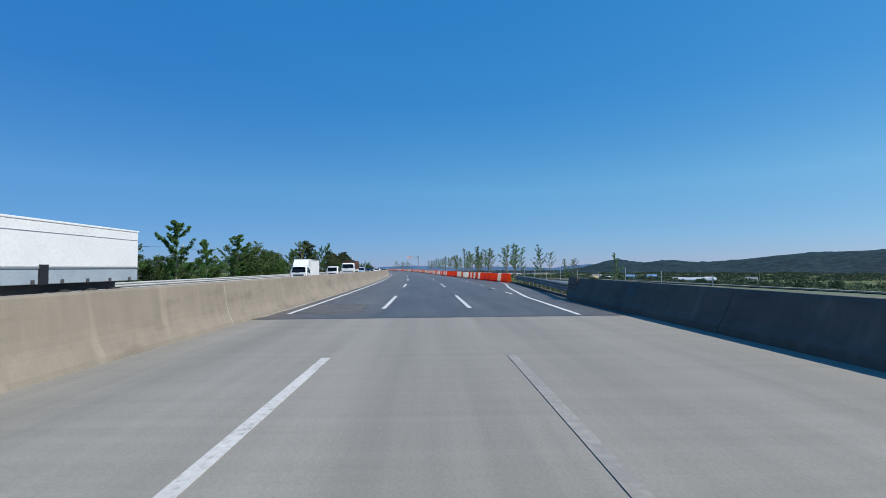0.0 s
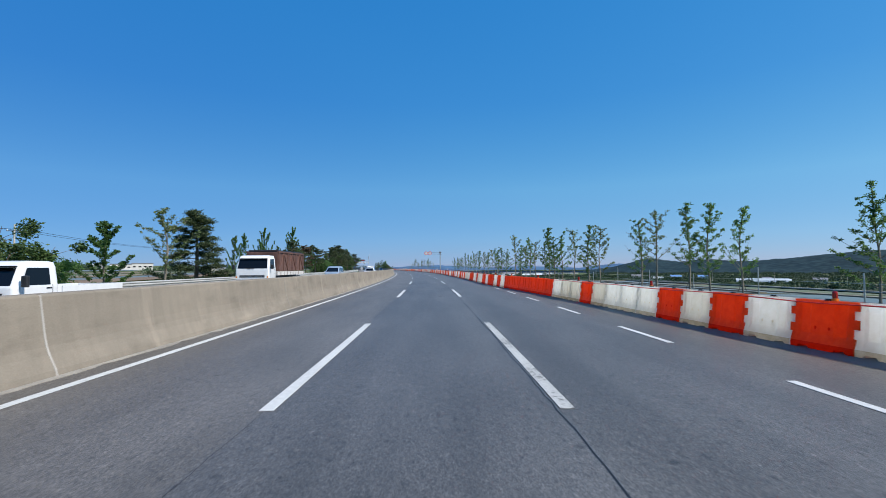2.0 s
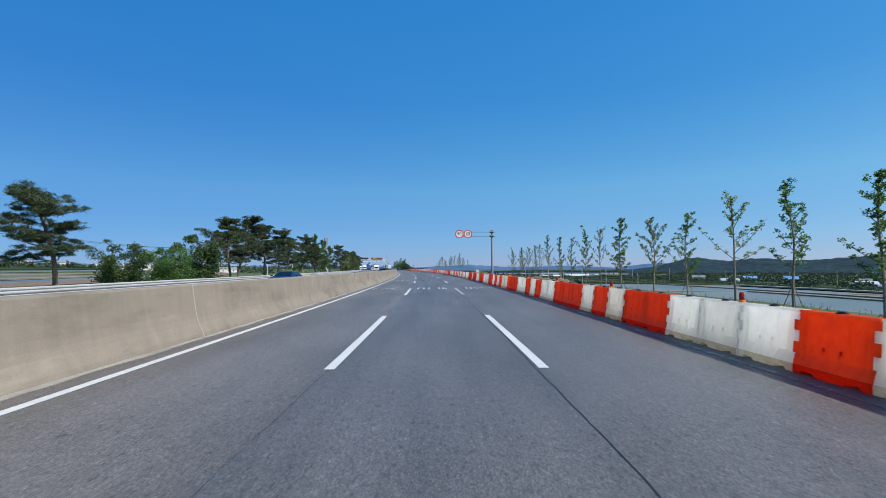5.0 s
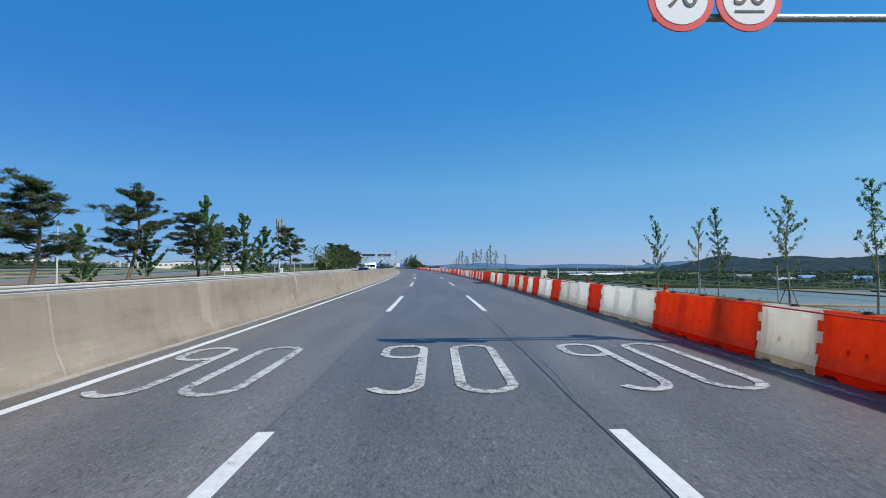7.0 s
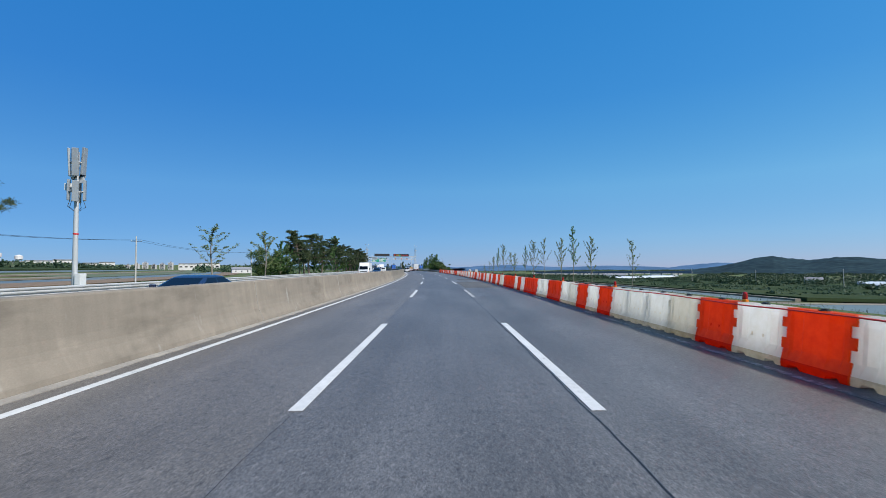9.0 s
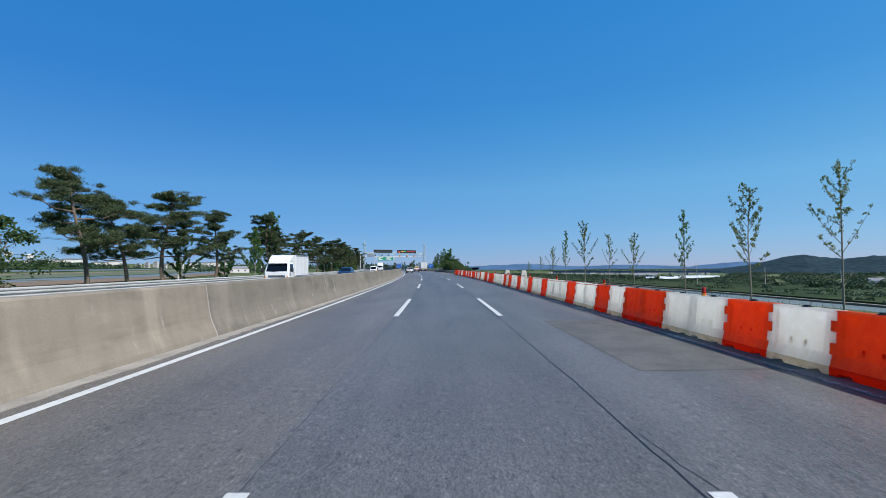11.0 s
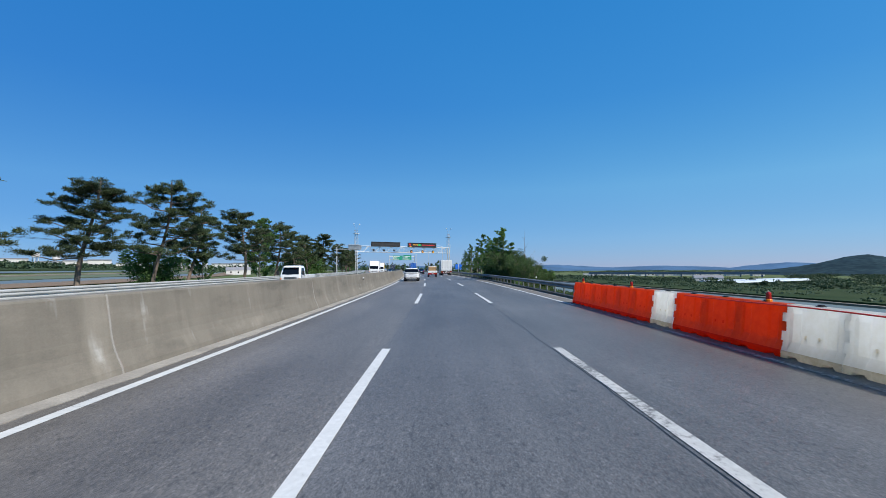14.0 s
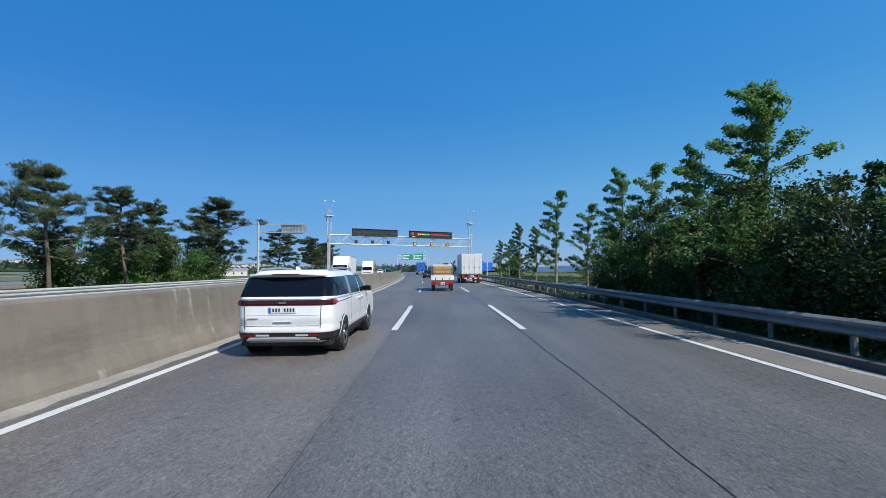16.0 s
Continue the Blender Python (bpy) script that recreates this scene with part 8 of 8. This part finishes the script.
def ridge(name, label, degs, heights, dist, depth, mat, seed, rough, cells):
    bm = bmesh.new()
    d0, d1 = degs[0], degs[-1]
    base = LAND_Z - 21.0 if d1 > 20 else LAND_Z
    n, m = cells, 18
    rows = []
    for i in range(n + 1):
        b = d0 + (d1 - d0) * i / n
        top = ease(b, degs, heights)
        row = []
        for j in range(m + 1):
            t = j / m
            shape = math.sin(math.pi * min(1.0, t * 0.72 + 0.0)) ** 1.3 if t < 0.7 else math.sin(math.pi * (0.5 + (t - 0.7) * 1.6)) ** 1.0
            p = bearing(b, dist - depth * 0.7 + depth * t)
            nz = noise.fractal(Vector((p.x * rough, p.y * rough, seed)), 1.0, 2.0, 5) * 0.14
            p.z = base - 1 + max(0.0, shape) * (top - base) * (1 + nz * (0.35 if t > 0.55 else 1.0)) + (5.0 if t > 0.6 else 3.0) * noise.noise(Vector((p.x * 0.012, p.y * 0.012, seed))) + (3.0 if 0.62 < t < 0.76 else 0.4) * noise.noise(Vector((p.x * 0.05, p.y * 0.05, seed + 3)))
            row.append(bm.verts.new(p))
        rows.append(row)
    for a, b in zip(rows, rows[1:]):
        for k in range(m):
            bm.faces.new((a[k], b[k], b[k + 1], a[k + 1]))
    bmesh.ops.recalc_face_normals(bm, faces=bm.faces)
    tagged(part(name, bm, mat, smooth=True), label, "hill", kind="structure")


ridge("hill_ridge", "dark green wooded hills beyond the fields, blued by painted haze", [14, 16, 18, 20, 21.5, 23, 24.6, 25.8, 27.5, 29.5, 31, 33, 35.5, 38, 40, 42.5, 45, 49, 54, 60, 68, 80],
      [-27, -23, -13, -2, 14, 27, 36, 25, 19, 29, 26, 18, 20, 29, 36, 48, 50, 56, 56, 46, 34, -27], 2250, 900, HILL_HAZED, 2.0, 0.004, 620)
# the range's paleness is haze painted into its material
ridge("far_ridge", "distant hill range, its haze painted in as pale blue", [-14, -8, -2, 1, 4, 6.5, 9, 11.5, 13.5, 15.3, 17, 18.6, 20, 21.5, 24, 30, 40], [-27, 6, 20, 6, -4, 2, 6, 0, -4, -12, 2, 14, 22, 14, 4, 0, -27], 4000, 800, FAR_HILL_HAZED, 5.0, 0.003, 240)
ridge("far_ridge", "distant hill range, its haze painted in as pale blue", [-70, -60, -48, -36, -26, -16, -8], [0, 18, 26, 20, 28, 18, 0], 4000, 700, FAR_HILL_HAZED, 8.0, 0.003, 120)


band = []
for _ in range(800):
    b = _r.uniform(-2, 54)
    p = bearing(b, _r.uniform(850, 1150 if b < 18 else 1750))
    band.append((p.x, p.y, plain(p), _r.uniform(9, 24), _r.uniform(2.5, 4.6 if b < 18 else 6.0), 120))
for _ in range(110):
    p = bearing(_r.uniform(-8, 22), _r.uniform(2300, 3200))
    band.append((p.x, p.y, plain(p), _r.uniform(30, 70), _r.uniform(3.0, 7.0), 150))
far_woods("far_woods", "low tree belt before the far viaduct and the hills", band, 12, 2.6, FAR_LEAF)


def shed(b0, b1, dist, top, mat_wall, mat_roof, label):
    """A long industrial hall with a stepped roofline and a dark band of openings."""
    a, b = bearing(b0, dist), bearing(b1, dist)
    length = (b - a).length
    m = Matrix.Translation((a.x, a.y, min(LAND_Z, plain(a)))) @ Matrix.Rotation(math.atan2(b.y - a.y, b.x - a.x), 4, "Z")
    root = thing("industrial_hall", label, "building", m, "halls of the far works")
    h = top - LAND_Z
    n = max(2, int(length / 60))
    for i in range(n):
        k = h * (0.86 + 0.14 * ((i * 7) % 3) / 2)
        x0, x1 = length * i / n, length * (i + 1) / n - 0.5
        bay = part("bay", boxy(x0, x1, 0, 60, 0, k), mat_wall, root)
        bm = boxy(x0, x1, -1.5, 61, k, k + 2.5)
        part("roof", bm, mat_roof, bay)
        for q in range(4):
            xa = x0 + (x1 - x0) * (q + 0.2) / 4
            part("window", boxy(xa, xa + (x1 - x0) * 0.13, -0.4, 0.0, k * 0.55, k * 0.7), GLASS, bay)


shed(-60.5, -55.0, 2050, 40, FAR_WHITE, FAR_ROOF, "long pale industrial hall with a grey roof")
shed(-54.5, -49.0, 2000, 36, FAR_WHITE, FAR_ROOF, "long pale industrial hall with a grey roof")
shed(-48.6, -46.0, 1950, 30, FAR_WHITE, FAR_ROOF, "lower pale industrial hall")
shed(-40.5, -36.5, 2000, 27, FAR_WHITE, FAR_ROOF, "long low pale industrial hall")
shed(-68.0, -61.5, 2000, 38, FAR_WHITE, FAR_ROOF, "long pale industrial hall with a grey roof")
for b0, b1, top in ((3.2, 3.9, -12), (5.6, 6.6, -10), (8.8, 9.3, -14), (11.0, 11.9, -13)):
    shed(b0, b1, 1900, top + 6, FAR_WHITE, FAR_ROOF, "pale hall far off behind the viaduct")
# the pale town beyond the viaduct
for k in range(54):
    b = 0.4 + 0.29 * k + _r.uniform(-0.12, 0.12)
    p = bearing(b, _r.uniform(1560, 1840))
    w, h = _r.uniform(9, 34), _r.uniform(3.5, 8.5)
    root = thing("town_building", "pale flat-roofed building far off in the town", "building", Matrix.Translation((p.x, p.y, plain(p) - 0.3)) @ Matrix.Rotation(_r.uniform(-0.3, 0.3), 4, "Z"), "buildings of the far town")
    part("wall", boxy(-w / 2, w / 2, -6, 6, 0, h), FAR_WHITE, root)
    part("roof", boxy(-w / 2 - 0.4, w / 2 + 0.4, -6.4, 6.4, h, h + 0.7), FAR_ROOF, root)
    for q in range(3):
        x = -w / 2 + w * (q + 0.3) / 3
        part("window", boxy(x, x + w * 0.13, -6.2, -6.0, h * 0.45, h * 0.72), GLASS, root)
for k in range(6):
    b = -45.0 + 0.75 * k
    p = bearing(b, 2100)
    root = thing("apartment_block", "pale tower block far off over the fields", "building", Matrix.Translation((p.x, p.y, LAND_Z)) @ Matrix.Rotation(0.5, 4, "Z"), "far tower blocks")
    h = 27 + 4 * (k % 3)
    part("wall", boxy(-8, 8, -8, 8, 0, h), FAR_WHITE, root)
    part("roof", boxy(-3, 3, -3, 3, h, h + 4), FAR_ROOF, root)
    for f in range(10):
        part("window", boxy(-6.5, 6.5, -8.3, -8, 2 + f * h / 10.5, 3.6 + f * h / 10.5), GLASS, root)
for b, h in ((-54.6, 66), (-53.2, 58)):
    p = bearing(b, 2080)
    root = thing("water_tower", "white water tower on legs far off", "water tower", Matrix.Translation((p.x, p.y, LAND_Z)), "water towers")
    for k in range(4):
        a = math.pi / 4 + math.pi / 2 * k
        part("leg", tube([(9 * math.cos(a), 9 * math.sin(a), 0), (7 * math.cos(a), 7 * math.sin(a), h - 12)], 1.0, 6), FAR_WHITE, root)
    part("tank", tube([(0, 0, h - 14), (0, 0, h - 12), (0, 0, h - 1), (0, 0, h + 3)], [6, 11, 11, 2], 16), FAR_WHITE, root)


def viaduct():
    a, b = bearing(0.5, 1500), bearing(17.2, 1450)
    length = (b - a).length
    m = Matrix.Translation((a.x, a.y, plain(b) - 1.0)) @ Matrix.Rotation(math.atan2(b.y - a.y, b.x - a.x), 4, "Z")
    root = thing("viaduct", "long low road viaduct across the distance", "bridge", m)
    part("deck", boxy(0, length, -6, 6, 8.0, 11.6), FAR_STEEL, root)
    part("parapet", boxy(0, length, -6.2, -5.9, 11.6, 13.2), FAR_STEEL, root)
    for k in range(int(length / 42)):
        part("pier", boxy(20 + 42 * k - 1.3, 20 + 42 * k + 1.3, -4, 4, 0, 8.0), FAR_STEEL, root)


viaduct()


def greenhouse(deg, dist, length, turn, mat, label, tall=3.2):
    p = bearing(deg, dist)
    p.z = plain(p) + 0.4
    root = thing("greenhouse", label, "greenhouse", Matrix.Translation(p) @ Matrix.Rotation(radians(turn), 4, "Z"), "greenhouses")
    for k in range(4):
        bm = bmesh.new()
        arc = [(3.6 * math.cos(math.pi * i / 10) + 7.4 * k, tall * math.sin(math.pi * i / 10)) for i in range(11)]
        rows = [[bm.verts.new((y, x, z)) for x, z in arc] for y in (0, length / 2, length)]
        for r0, r1 in zip(rows, rows[1:]):
            for i in range(10):
                bm.faces.new((r0[i], r0[i + 1], r1[i + 1], r1[i]))
        for r in (rows[0], rows[-1]):
            bm.faces.new(r)
        tun = part("tunnel", bm, mat, root)
        for j in range(1, 8):
            y = length * j / 8
            part("hoop", tube([(y, x * 1.003 - 0.003 * 7.4 * k, z * 1.01) for x, z in arc], 0.06, 4), STEEL, tun)


greenhouse(43.5, 392, 40, -30, FILM, "row of pale film greenhouses with hoops")
greenhouse(29.5, 560, 18, -20, FILM, "row of pale film greenhouses with hoops")
greenhouse(8.9, 582, 126, 45, FILM, "long low white film greenhouses by the river", 1.7)


def house(deg, dist, w, d, h, turn, roof):
    p = bearing(deg, dist)
    p.z = plain(p) + 0.4
    root = thing("farm_building", "small pale farm building among the fields", "building", Matrix.Translation(p) @ Matrix.Rotation(radians(turn), 4, "Z"), "farm buildings")
    part("wall", boxy(-w / 2, w / 2, -d / 2, d / 2, 0, h), FAR_WHITE, root)
    bm = boxy(-w / 2 - 0.4, w / 2 + 0.4, -d / 2 - 0.4, d / 2 + 0.4, h, h + 0.3)
    top = [v for v in bm.verts if v.co.z > h + 0.2]
    bm.verts.ensure_lookup_table()
    for v in top:
        v.co.y *= 0.12
        v.co.z += d * 0.28
    part("roof", bm, roof, root)
    for k in (-1, 0, 1):
        part("window", boxy(k * w * 0.3 - 0.6, k * w * 0.3 + 0.6, -d / 2 - 0.05, -d / 2, h * 0.35, h * 0.7), GLASS, root)


for deg, dist, w, roof in ((31.8, 640, 14, FAR_BLUE), (26.5, 700, 16, FAR_ROOF), (36.0, 560, 12, FAR_BLUE), (9.0, 760, 30, FAR_ROOF), (-33.0, 640, 22, FAR_ROOF), (46.5, 640, 14, FAR_ROOF), (41.0, 690, 11, FAR_ROOF)):
    house(deg, dist, w, 9, 4.6, deg * -1 + 8, roof)
for i in range(9):
    p = bearing(10 + 5.5 * i, 330 + 40 * (i % 3))
    p.z = plain(p) + 0.5
    root = thing("utility_pole", "thin utility pole standing in the fields", "utility pole", Matrix.Translation(p), "utility poles in the fields")
    part("pole", tube([(0, 0, -0.3), (0, 0, 9.5)], [0.16, 0.10], 8), CONC_BLOCK, root)
    part("crossarm", boxy(-0.9, 0.9, -0.06, 0.06, 8.8, 8.92), DARK_STEEL, root)
